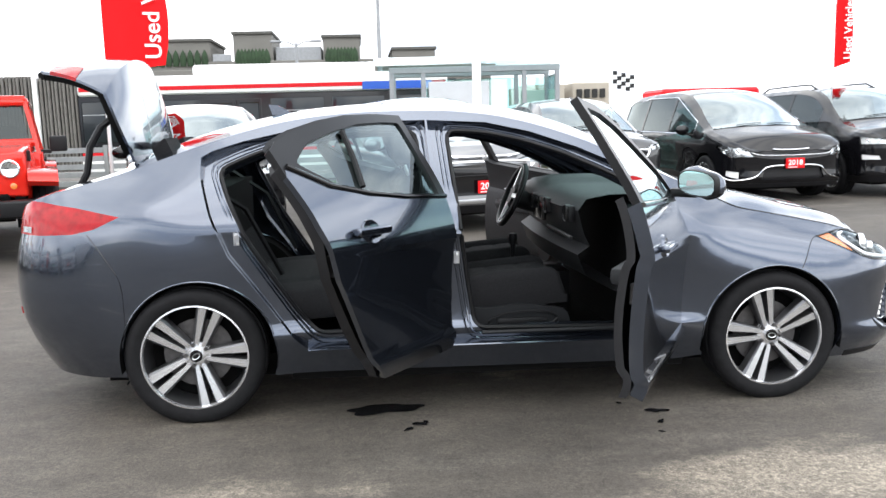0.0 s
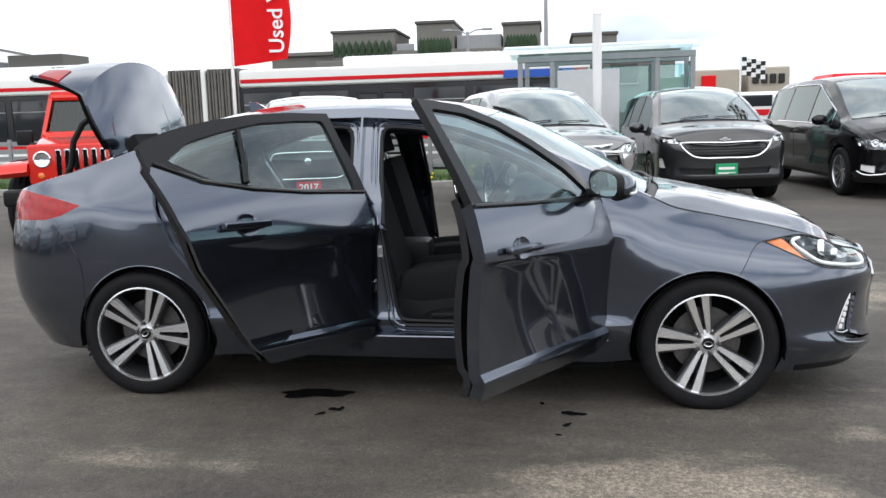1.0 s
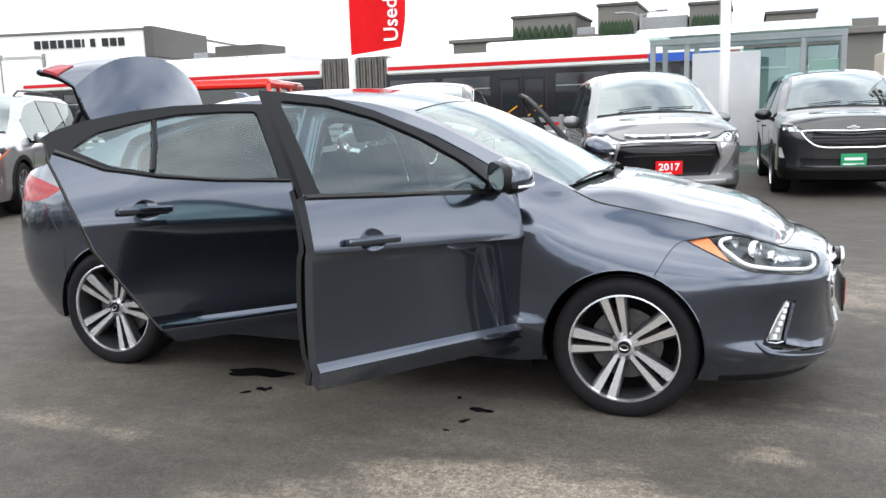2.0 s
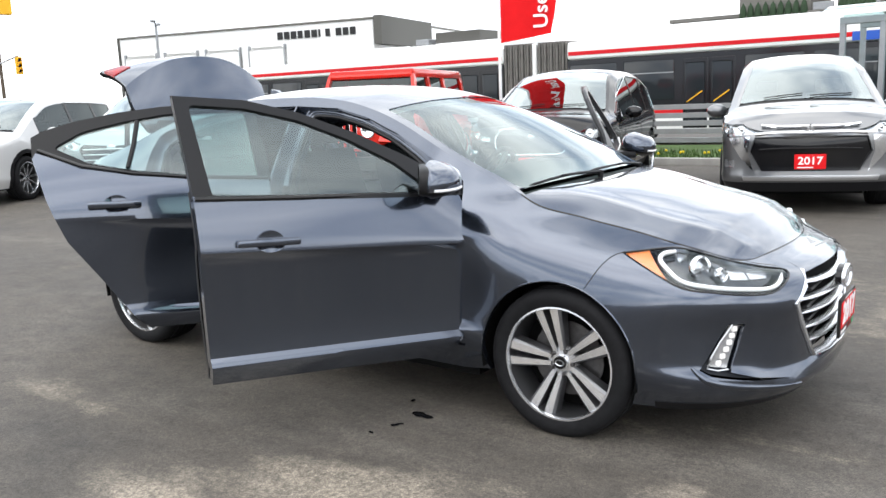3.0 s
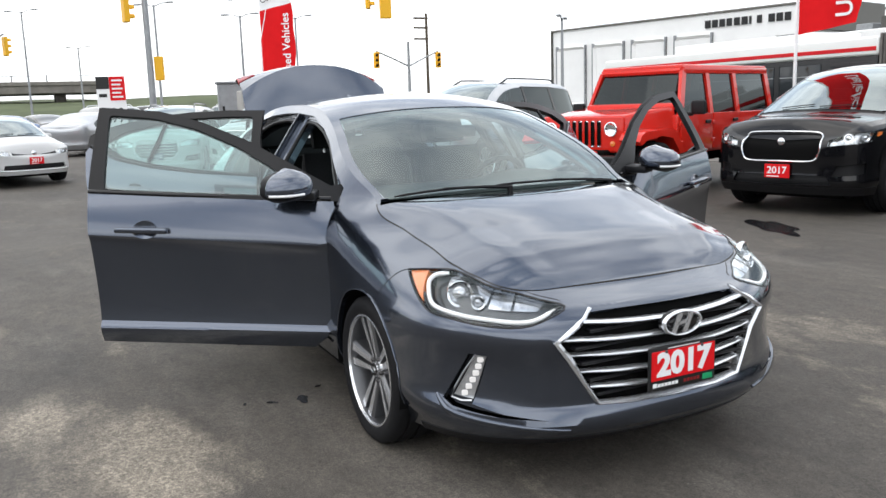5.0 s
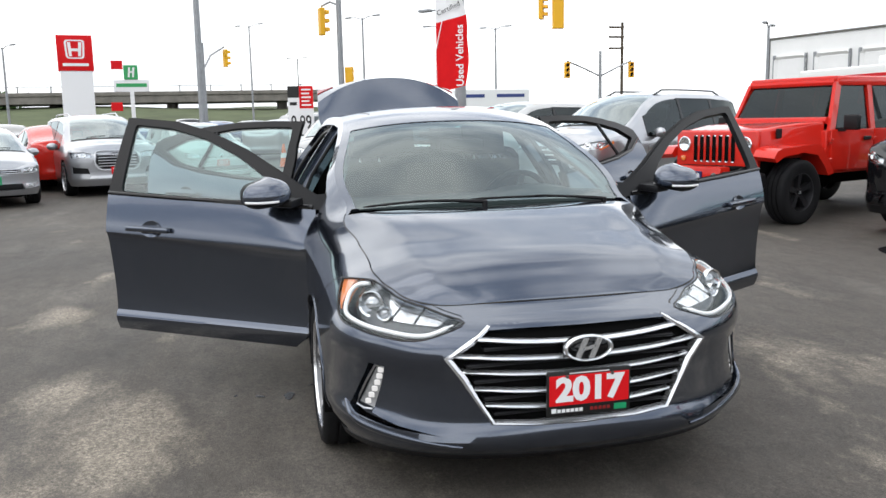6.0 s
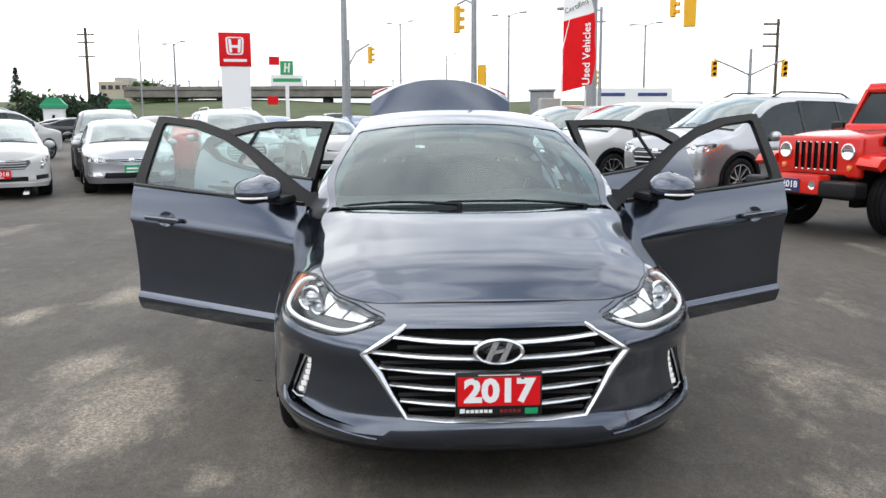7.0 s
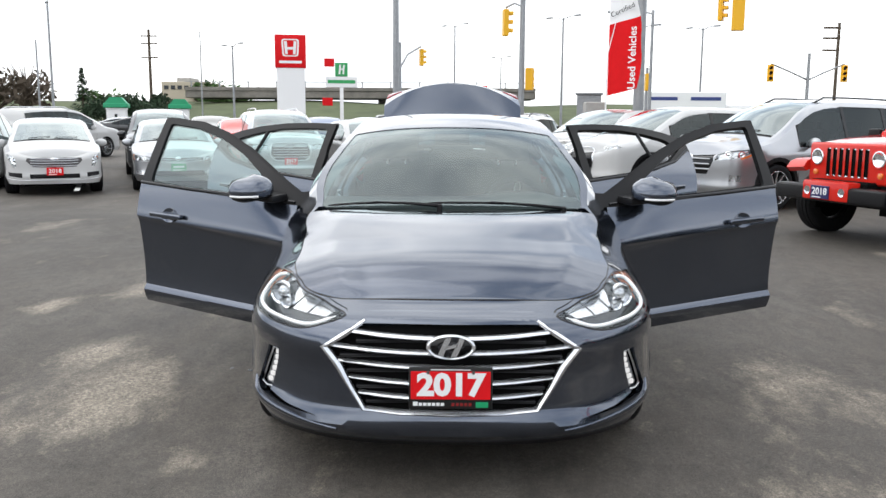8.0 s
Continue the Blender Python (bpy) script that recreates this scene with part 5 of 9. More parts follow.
for a in (0.1, math.pi - 0.1, -math.pi / 2):
    part("wheel_spoke", tube(bmesh.new(), [(0.05 * math.cos(a), 0.05 * math.sin(a), -0.008), (0.18 * math.cos(a), 0.18 * math.sin(a), 0)], [0.024, 0.015], 6), M["satin"], wheel_rim)


def pad(length, width, thick, bolster=0.03, seams=(0.36, 0.68), taper=0.0):
    """An upholstered pad: x along its length, z up from its underside, raised along both sides and drawn in at the seams."""
    bm = bmesh.new()
    us, vs2 = np.linspace(0, 1, 25), np.linspace(-1, 1, 25)
    top_, low = [], []
    for u in us:
        ru, rl = [], []
        for v in vs2:
            edge_u = (1 - abs(2 * u - 1) ** 9) ** 0.5
            edge_v = (1 - abs(v) ** 9) ** 0.5
            z = thick * (0.25 + 0.75 * edge_u * edge_v) + bolster * math.exp(-((abs(v) - 0.80) / 0.17) ** 2) * edge_u
            z -= 0.012 * sum(math.exp(-((u - q) / 0.016) ** 2) for q in seams) * (1 if abs(v) < 0.6 else 0) + 0.014 * math.exp(-((abs(v) - 0.58) / 0.03) ** 2) * edge_u
            y = v * width / 2 * (1 - taper * u)
            ru.append(bm.verts.new((u * length, y, z)))
            rl.append(bm.verts.new((u * length, y, 0)))
        top_.append(ru)
        low.append(rl)
    for g, flip in ((top_, False), (low, True)):
        for q, w2 in zip(g, g[1:]):
            for k in range(24):
                f = (q[k], w2[k], w2[k + 1], q[k + 1])
                bm.faces.new(f[::-1] if flip else f)
    for k in range(24):
        for a in (0, 24):
            bm.faces.new((top_[k][a], top_[k + 1][a], low[k + 1][a], low[k][a]))
            bm.faces.new((top_[a][k], top_[a][k + 1], low[a][k + 1], low[a][k]))
    bmesh.ops.recalc_face_normals(bm, faces=bm.faces[:])
    return bm


def seat(x, y, w):
    """A front seat: cushion, backrest, headrest, base and side valances."""
    st = part("seat_cushion", pad(0.54, w, 0.15, 0.035), M["cloth"], car, "black cloth seat", pose(x - 0.28, y, 0.405, 0, -5, 0), 50)
    up_ = pose(x - 0.28, y, 0.405, 0, -5, 0).inverted()
    lean = up_ @ pose(x - 0.38, y, 0.46, 0, -17, 0)
    part("backrest", pad(0.64, w - 0.02, 0.13, 0.045, (0.22, 0.8), 0.12), M["cloth"], st, "", lean @ pose(0.0, 0, 0.0, 0, -90, 0) @ pose(0, 0, -0.13, 0, 0, 0), 50)
    part("headrest", pad(0.19, 0.27, 0.10, 0.0, ()), M["cloth"], st, "", lean @ pose(0.02, 0, 0.68, 0, -90, 0) @ pose(0, 0, -0.09), 50)
    for e in (-0.06, 0.06):
        part("headrest_post", tube(bmesh.new(), [(0.06, e, 0.58), (0.06, e, 0.72)], 0.007, 8), M["satin"], st, "", lean)
    part("seat_base", cbox(x - 0.26, x + 0.24, y - w / 2 + 0.02, y + w / 2 - 0.02, 0.27, 0.41, 0.03, 2), M["plastic"], st, "black plastic seat base", up_)
    for e in (-1, 1):
        ya = y + e * (w / 2 + 0.004)
        prof = round_poly([(x - 0.36, 0.33), (x + 0.20, 0.29), (x + 0.27, 0.33), (x + 0.25, 0.425), (x + 0.02, 0.455), (x - 0.14, 0.435), (x - 0.38, 0.46)], 0.04, 3)
        part("side_valance", prism(bmesh.new(), prof, 0.028, lambda a, b, d: Vector((a, ya + e * d, b))), M["plastic_grey"], st, "dark grey seat valance", up_)
        ring_ = [(x + 0.03 + 0.17 * math.cos(a), ya + e * 0.030, 0.375 + 0.042 * math.sin(a) + 0.008 * math.cos(a)) for a in np.linspace(0, 6.283, 26)]
        part("valance_recess", tube(bmesh.new(), ring_, 0.006, 5), M["plastic"], st, "", up_)
        part("seat_lever", cbox(x - 0.10, x + 0.15, min(ya + e * 0.03, ya + e * 0.05), max(ya + e * 0.03, ya + e * 0.05), 0.352, 0.392, 0.014, 2), M["plastic"], st, "black seat lever", up_)
    return st


seat(1.50, -0.37, 0.50)
seat(1.50, 0.37, 0.50)
on_bench = pose(0.14, 0, 0.385, 0, -4, 0)
bench = part("rear_bench", pad(0.56, 1.28, 0.15, 0.0, (0.3, 0.62)), M["cloth"], car, "black cloth rear bench", on_bench, 50)
lean = on_bench.inverted() @ pose(0.06, 0, 0.46, 0, -24, 0)
part("bench_back", pad(0.68, 1.24, 0.15, 0.02, (0.2, 0.5, 0.8)), M["cloth"], bench, "", lean @ pose(0, 0, 0, 0, -90, 0) @ pose(0, 0, -0.15), 50)
for y in (-0.40, 0.0, 0.40):
    part("bench_headrest", pad(0.15, 0.27, 0.09, 0.0, ()), M["cloth"], bench, "", lean @ pose(0.05, y, 0.68, 0, -90, 0) @ pose(0, 0, -0.09), 50)
for y in (-0.5, 0.5):
    part("seat_belt", tube(bmesh.new(), [(-0.02, y, 1.08), (0.20, y * 0.98, 0.93), (0.36, y * 0.9, 0.60)], 0.012, 4), M["trim"], bench, "", on_bench.inverted())
part("rear_view_mirror", cbox(1.86, 1.88, -0.12, 0.12, 1.21, 1.27, 0.015, 2), M["trim"], car)
part("roof_aerial", prism(bmesh.new(), [(0.30, 0), (0.42, 0.0), (0.33, 0.05), (0.28, 0.055)], 0.03, lambda a, b, d: Vector((a, d - 0.015, 1.385 + b))), M["grey"], car, "grey fin aerial")


# ---- the other vehicles on the lot ----
class Shell:
    """A vehicle body as one wrapped sheet: s runs along the plan outline from the tail's middle to the nose's middle, z up.
    The rear axle is at x = 0."""

    def __init__(self, wb, ro, fo, half, roof, belt, tumble=0.34, nose=0.11, sill=0.24, corner=0.42, front_lean=0.05, crown=0.05, bow=0.16):
        self.wb, self.half, self.belt, self.tumble, self.sill = wb, half, belt, tumble, sill
        x0, x1 = -ro, wb + fo
        c = corner
        self.pts = spline([(x0, 0), (x0 + 0.01, half * 0.4), (x0 + 0.05, half * 0.72), (x0 + 0.16, half * 0.90), (x0 + 0.5, half * 0.985), (0.3, half), (wb * 0.5, half), (wb - 0.1, half),
                           (x1 - c * 1.25, half * 0.985), (x1 - c * 0.62, half * 0.92), (x1 - c * 0.26, half * 0.77), (x1 - c * 0.08, half * 0.52), (x1 - 0.01, half * 0.24), (x1, 0)], 12)
        self.x, self.y = np.array([p.x for p in self.pts]), np.array([p.y for p in self.pts])
        self.x = np.maximum.accumulate(self.x)
        self.s = np.concatenate([[0], np.cumsum(np.hypot(np.diff(self.x), np.diff(self.y)))])
        self.end = float(self.s[-1])
        self.roof, self.nose, self.fl, self.cr, self.bw, self.x1 = roof, nose, front_lean, crown, bow, x1

    def sx(self, x):
        return float(np.interp(x, self.x + np.arange(len(self.x)) * 1e-9, self.s))

    def ox(self, s):
        return float(np.interp(s, self.s, self.x))

    def zt(self, s):
        return curve(self.roof, self.ox(s))

    def band(self, s, z, extra=0.0):
        x, y = self.ox(s), float(np.interp(s, self.s, self.y))
        h = 0.04
        tx = self.ox(min(s + h, self.end)) - self.ox(max(s - h, 0))
        ty = float(np.interp(min(s + h, self.end), self.s, self.y) - np.interp(max(s - h, 0), self.s, self.y))
        d = math.hypot(tx, ty) or 1.0
        nx, ny = -ty / d, tx / d
        b = curve(self.belt, x)
        t = self.zt(s)
        low = max(0.0, self.sill + 0.14 - z)
        i = low * 0.45 + 0.018 * math.exp(-((z - 0.52) / 0.16) ** 2)
        if t > b + 0.12:
            i += max(0.0, z - b) * self.tumble + 0.035 * min(1.0, max(0.0, (z - b + 0.09) / 0.12))
        # rounded upper edge
        r = self.nose if t <= b + 0.12 else 0.07
        q = max(0.0, 1 - (t - z) / r)
        i += r * (1 - math.sqrt(max(0.0, 1 - q * q))) * 0.95
        if x > self.wb:
            i += self.fl * max(0.0, z - 0.55) * min(1.0, (x - self.wb) / 0.5)
        i += extra
        return Vector((x - nx * i, max(0.0, y - ny * i), z))

    def top(self, s, v, extra=0.0):
        t = self.band(s, self.zt(s))
        x = self.ox(s)
        k = min(max((x - 0.6) / (self.wb - 0.9), 0.0), 1.0) * min(max((self.x1 - x) / 0.45, 0.0), 1.0)
        fade = min(1.0, max(0.0, (self.x1 - x) / 0.3))
        return Vector((t.x + self.bw * k * (1 - v * v), t.y * v, t.z + self.cr * fade * (1 - abs(v) ** 2.4) - extra))


def plate(parent, x, z, text, mt, tilt=0.0, w=0.305, h=0.155):
    p = part("year_sign", cbox(x - 0.004, x + 0.012, -w / 2, w / 2, z - h / 2, z + h / 2, 0.004, 1), M[mt], parent, "year sign in the plate holder")
    if text:
        words(text, h * 0.72, M["white"], p, pose(x + 0.0125, 0, z + h * 0.05, 90, 0, 90), "year_text", 0.003, "CENTER", 0.0022, 1.08)
    else:
        part("sign_bar", cbox(x + 0.011, x + 0.014, -w * 0.36, w * 0.36, z - 0.006, z + 0.03), M["white"], p)
        part("sign_bar", cbox(x + 0.011, x + 0.014, -w * 0.40, w * 0.40, z - 0.055, z - 0.045), M["white"], p)
    part("sign_bar", cbox(x + 0.011, x + 0.0135, -w * 0.4, w * 0.1, z - h * 0.42, z - h * 0.34), M["white" if mt != "tag_black" else "tag_red"], p)
    return p


def vehicle(name, label, at, sh, body, windows, front, tubes=(), tag=None, R=0.35, rim=0.25, style="ten", rails=None, lower=None, cladding=False, cowl=None, shield=None, tint="window_tint", wheel_finish="alloy", rear_tint="window_dark", badge=None, group="", bright=False):
    """A parked vehicle. windows: side outlines in (x, z); front: (name, outline in (d, z) from the nose's middle, material, depth)."""
    v = root(name, label, "car", at, group)
    e = sh.end
    toS = lambda poly: [(e - d, z) for d, z in poly]
    P = lambda poly: [(sh.sx(x), z) for x, z in poly]
    st = [0.0]
    while st[-1] < e - 0.03:
        st.append(st[-1] + (0.10 if 0.9 < st[-1] < e - 1.3 else 0.06))
    st[-1] = e
    zso = lambda s: (sh.sill, sh.zt(s), 20)
    arches = [("arch", circle(sh.sx(0.0), R * 0.98, R + 0.055, 24)), ("arch", circle(sh.sx(sh.wb), R * 0.98, R + 0.055, 24))]
    polys = list(arches)
    if cladding:
        polys += [("clad", circle(sh.sx(0.0), R * 0.98, R + 0.12, 24)), ("clad", circle(sh.sx(sh.wb), R * 0.98, R + 0.12, 24)), ("clad", [(sh.sx(-0.2), 0), (sh.sx(sh.wb), 0), (sh.sx(sh.wb), 0.36), (sh.sx(-0.2), 0.36)])]
    for i, wdw in enumerate(windows):
        polys.append(("win%d" % i, P(round_poly(wdw, 0.04, 2))))
    glazed = [(x, z) for wdw in windows for x, z in wdw]
    edge = {}
    for x, z in glazed:
        k = round(x, 3)
        edge[k] = (min(z, edge.get(k, (9, 0))[0]), max(z, edge.get(k, (9, 0))[1]))
    ex = sorted(edge)
    surround = [(x, edge[x][0] - 0.018) for x in ex if edge[x][0] < curve(sh.belt, x) + 0.1] + [(x, edge[x][1] + 0.018) for x in ex[::-1] if edge[x][1] > edge[x][0] + 0.02]
    surround = [(x + (0.03 if x > 1 else -0.02) * (x in (ex[0], ex[-1])), z) for x, z in surround]
    polys.append(("surround", P(surround)))
    lo = min(x for wdw in windows for x, z in wdw) - 0.05
    hi = max(x for wdw in windows for x, z in wdw) + 0.05
    for nm, poly, mt, dep in front:
        polys.append((nm, toS(poly)))
    if lower:
        polys.append(("lower", [(-1, 0), (e + 1, 0), (e + 1, lower), (-1, lower)]))
    flat = sheet(st, zso, polys)
    so = lambda c: Vector((0.3 * (c.x - sh.wb / 2), c.y * 3, 0.2))
    for mir in (False, True):
        sg = -1 if mir else 1
        fl = (lambda q: [Vector((p.x, -p.y, p.z)) for p in q]) if mir else (lambda q: q)
        part("body_side", wrap(flat["rest"], sh.band, so, 0.03, mir), M[body], v, "", None, 35)
        if "clad" in flat:
            part("wheel_arch_cladding", wrap(flat["clad"], lambda s, z: sh.band(s, z, -0.012), so, 0.03, mir), M["trim"], v, "black plastic cladding")
        if "surround" in flat:
            part("window_surround", wrap(flat["surround"], lambda s, z: sh.band(s, z, -0.001), so, 0.01, mir), M["gloss_black"], v, "gloss black window surround")
        if bright:
            part("chrome_outline", tube(bmesh.new(), fl([sh.band(sh.sx(x), z, -0.004) for x, z in surround + surround[:1]]), 0.009, 6), M["chrome"], v)
        if "lower" in flat:
            part("lower_trim", wrap(flat["lower"], lambda s, z: sh.band(s, z, -0.004), so, 0.03, mir), M["trim"], v, "black lower trim")
        for i in range(len(windows)):
            if "win%d" % i in flat:
                part("side_window", wrap(flat["win%d" % i], lambda s, z: sh.band(s, z, 0.006), so, 0.0, mir), M[tint if i == 0 else rear_tint], v)
        for nm, poly, mt, dep in front:
            if nm in flat:
                pr = part(nm.rstrip("0123456789"), wrap(flat[nm], lambda s, z: sh.band(s, z, -dep), so, max(0.0, dep) + 0.012 if dep > 0 else 0.0, mir), M[mt], v)
                flat_poly = toS(poly)
                if dep < 0 and nm.startswith("head_lamp"):
                    part("lamp_cover", wrap(flat[nm], lambda s, z: sh.band(s, z, -0.002), so, 0.0, mir), M["lamp_glass"], pr)
                    cd, cz = sum(d for d, z in poly) / len(poly), sum(z for d, z in poly) / len(poly)
                    hz = (max(z for d, z in poly) - min(z for d, z in poly)) * 0.26
                    hd = (max(d for d, z in poly) - min(d for d, z in poly))
                    for off in (-0.18, 0.16):
                        c = sh.band(e - cd - off * hd, cz, 0.03)
                        o = (sh.band(e - cd - off * hd, cz, 0.0) - c).normalized()
                        bm = lathe(bmesh.new(), [(hz, 0.0), (hz * 1.1, 0.02), (hz * 0.9, 0.02), (hz * 0.6, 0.005), (0.0, 0.012)], 14, "z")
                        part("lamp_reflector", bm, M["chrome"], pr, "", Matrix.Translation((c.x, sg * c.y, c.z)) @ Vector((o.x, sg * o.y, 0.05)).to_track_quat("Z", "Y").to_matrix().to_4x4())
        for pts, r, mt, dep in tubes:
            part("chrome_strip" if mt in ("chrome", "satin") else "moulding", tube(bmesh.new(), fl([sh.band(e - d, z, -dep) for d, z in spline(pts, 5)]), r, 6), M[mt], v)
        # door gaps, handles, mirror
        for k, gx in enumerate((hi - 0.02, (lo + hi) / 2 + 0.12, lo + 0.35)):
            zb = sh.sill + 0.08
            zt_ = curve(sh.belt, gx) - 0.01
            pts = [sh.band(sh.sx(gx + (0.02 if k < 2 else 0.0) + (0.0 if k < 2 else 0.10 * (1 - t))), zb + (zt_ - zb) * t + (0.22 if k == 2 and t < 0.3 else 0), 0.0005) for t in np.linspace(0.0 if k < 2 else 0.35, 1, 6)]
            part("door_gap", tube(bmesh.new(), fl(pts), 0.004, 4), M["gloss_black"], v)
        for hx in ((lo + hi) / 2 + 0.22, lo + 0.42):
            zz = curve(sh.belt, hx) - 0.12
            bm = cbox(hx, hx + 0.21, 0, 0.035, zz - 0.012, zz + 0.014, 0.01, 2)
            yy = sh.band(sh.sx(hx + 0.1), zz).y
            for q in bm.verts:
                q.co.y += yy
            part("door_handle", bm if not mir else flip_y(bm), M[body], v)
        mx_ = hi - 0.22
        mz = curve(sh.belt, mx_) + 0.07
        ym = sh.band(sh.sx(mx_), mz).y
        bm = bmesh.new()
        bmesh.ops.create_uvsphere(bm, u_segments=14, v_segments=8, radius=1)
        for q in bm.verts:
            q.co = Vector((q.co.x * (0.08 if q.co.x > 0 else 0.03) + mx_, q.co.y * 0.12 + ym + 0.13, q.co.z * 0.085 + mz + 0.02))
        mo = part("door_mirror", bm if not mir else flip_y(bm), M[body], v)
        bm = cbox(mx_ - 0.02, mx_ + 0.05, ym - 0.03, ym + 0.08, mz - 0.06, mz - 0.02, 0.01, 1)
        part("mirror_arm", bm if not mir else flip_y(bm), M["trim"], mo)
        for cx in (0.0, sh.wb):
            wheel(v, cx, (sh.half - 0.125) * sg, R, R=R, rim=rim, width=0.24, side=sg, style=style, spin=random.uniform(0, 70), finish=wheel_finish)
            bm = bmesh.new()
            rows = []
            for yy, r in ((sh.half - 0.03, R + 0.055), (sh.half - 0.32, R + 0.06), (sh.half - 0.34, 0.05)):
                rows.append([bm.verts.new((cx + r * math.cos(math.pi * (1.1 * k / 16 - 0.05)), sg * yy, R + r * math.sin(math.pi * (1.1 * k / 16 - 0.05)))) for k in range(17)])
            for q, w2 in zip(rows, rows[1:]):
                for k in range(16):
                    bm.faces.new((q[k], q[k + 1], w2[k + 1], w2[k]))
            part("wheel_arch_liner", bm, M["under"], v)
        if rails:
            rr = [sh.band(sh.sx(x), sh.zt(sh.sx(x)), 0.10) + Vector((0, 0, 0.03 + 0.05)) for x in np.linspace(rails[0], rails[1], 9)]
            rr[0].z -= 0.07
            rr[-1].z -= 0.07
            part("roof_rail", tube(bmesh.new(), fl(rr), 0.016, 6), M[rails[2]], v, "roof rail")
    # upper sheet with windshield
    cx0, cx1 = shield
    n = 16
    tp = sheet([s for s in st], lambda s: (-1.0, 1.0, n), [("windshield", round_poly([(sh.sx(cx0), -0.93), (sh.sx(cx1), -0.955), (sh.sx(cx1), 0.955), (sh.sx(cx0), 0.93)], 0.05, 2)), ("cowl", [(sh.sx(cx1), -0.95), (sh.sx(cx1) + 0.07, -0.95), (sh.sx(cx1) + 0.07, 0.95), (sh.sx(cx1), 0.95)])])
    part("roof_and_bonnet", wrap(tp["rest"], sh.top, lambda c: Vector((0, 0, 1)), 0.01), M[body], v, "", None, 35)
    part("windshield", wrap(tp["windshield"], lambda s, q: sh.top(s, q, 0.003), lambda c: Vector((0, 0, 1))), M["shield"], v, "windshield mirroring the sky")
    part("cowl", wrap(tp["cowl"], lambda s, q: sh.top(s, q, 0.01), lambda c: Vector((0, 0, 1)), 0.02), M["trim"], v)
    for y0, y1 in ((-0.55, -0.05), (0.05, 0.6)):
        pts = [sh.top(sh.sx(cx1 - 0.03 - 0.05 * t), (y0 + (y1 - y0) * t) / sh.half, -0.012) for t in np.linspace(0, 1, 6)]
        part("wiper", tube(bmesh.new(), pts, 0.006, 5), M["trim"], v)
    # cabin behind the glass
    zf = curve(sh.belt, 0.5)
    bm = bmesh.new()
    box(bm, lo - 0.2, cx1 + 0.1, -sh.half + 0.16, sh.half - 0.16, 0.3, zf - 0.12)
    box(bm, 0.1 - 0.4, sh.wb + 0.55, -sh.half * 0.62, sh.half * 0.62, sh.sill - 0.06, 0.5)
    part("cabin_floor", bm, M["under"], v)
    for sx_ in (sh.wb * 0.52, sh.wb * 0.12):
        for yy in (-0.38, 0.38):
            bm = cbox(sx_ - 0.08, sx_ + 0.08, yy - 0.24, yy + 0.24, zf - 0.2, zf + 0.22, 0.05, 2)
            box(bm, sx_ - 0.06, sx_ + 0.06, yy - 0.12, yy + 0.12, zf + 0.25, zf + 0.40, 0.04, 2)
            part("seat_back", bm, M["cloth"], v)
    part("steering_wheel", tube(bmesh.new(), [(sh.wb * 0.70 + 0.05 * math.sin(a), 0.38 + 0.18 * math.cos(a), zf - 0.02 + 0.17 * math.sin(a)) for a in np.linspace(0, 6.283, 20)], 0.015, 6), M["trim"], v)
    if badge:
        bz, bw_, bh, shape, bmat = badge
        bx = sh.band(e, bz).x + 0.012
        if shape == "oval":
            bm = bmesh.new()
            bmesh.ops.create_uvsphere(bm, u_segments=16, v_segments=8, radius=1)
            for q in bm.verts:
                q.co = Vector((bx + q.co.x * 0.012, q.co.y * bw_, bz + q.co.z * bh))
        elif shape == "cross":
            bm = cbox(bx - 0.01, bx + 0.012, -bw_, bw_, bz - bh * 0.4, bz + bh * 0.4, 0.004, 1)
            box(bm, bx - 0.01, bx + 0.012, -bw_ * 0.4, bw_ * 0.4, bz - bh, bz + bh, 0.004, 1)
        elif shape == "rings":
            bm = bmesh.new()
            for k in range(4):
                tube(bm, [(bx, (k - 1.5) * bw_ * 0.62 + bh * math.cos(a), bz + bh * math.sin(a)) for a in np.linspace(0, 6.283, 16)], 0.007, 5)
        else:
            bm = bmesh.new()
            for a in (90, 210, 330):
                q = [(0, 0), (bh * 0.55, bh * 0.32), (bh * 1.1, 0), (bh * 0.55, -bh * 0.32)]
                ca, sa = math.cos(radians(a)), math.sin(radians(a))
                prism(bm, [(x * ca - y * sa, x * sa + y * ca) for x, y in q], 0.012, lambda a_, b_, d_: Vector((bx + d_, a_, bz + b_)))
        part("badge", bm, M[bmat], v, "plain metal badge")
    if tag:
        plate(v, sh.band(e, tag[1]).x + 0.02 + (tag[3] if len(tag) > 3 else 0), tag[1], tag[0], tag[2])
    return v


def ease(t):
    t = min(max(t, 0.0), 1.0)
    return t * t * (3 - 2 * t)


def lot_rise(x, y):
    """The lot dips a little under the far row of parked cars."""
    return -0.14 * ease((-4.5 - x) / 4.0) * (1 - ease((-15.5 - x) / 4.0)) * ease((3.6 - y) / 2.0)


def at(px, py, heading, nose_x):
    """Pose that puts the nose of a vehicle at (px, py), with its front towards heading."""
    cx, cy = px - 2.2 * math.cos(radians(heading)), py - 2.2 * math.sin(radians(heading))
    return pose(px, py, lot_rise(cx, cy), 0, 0, heading) @ pose(-nose_x, 0, 0)


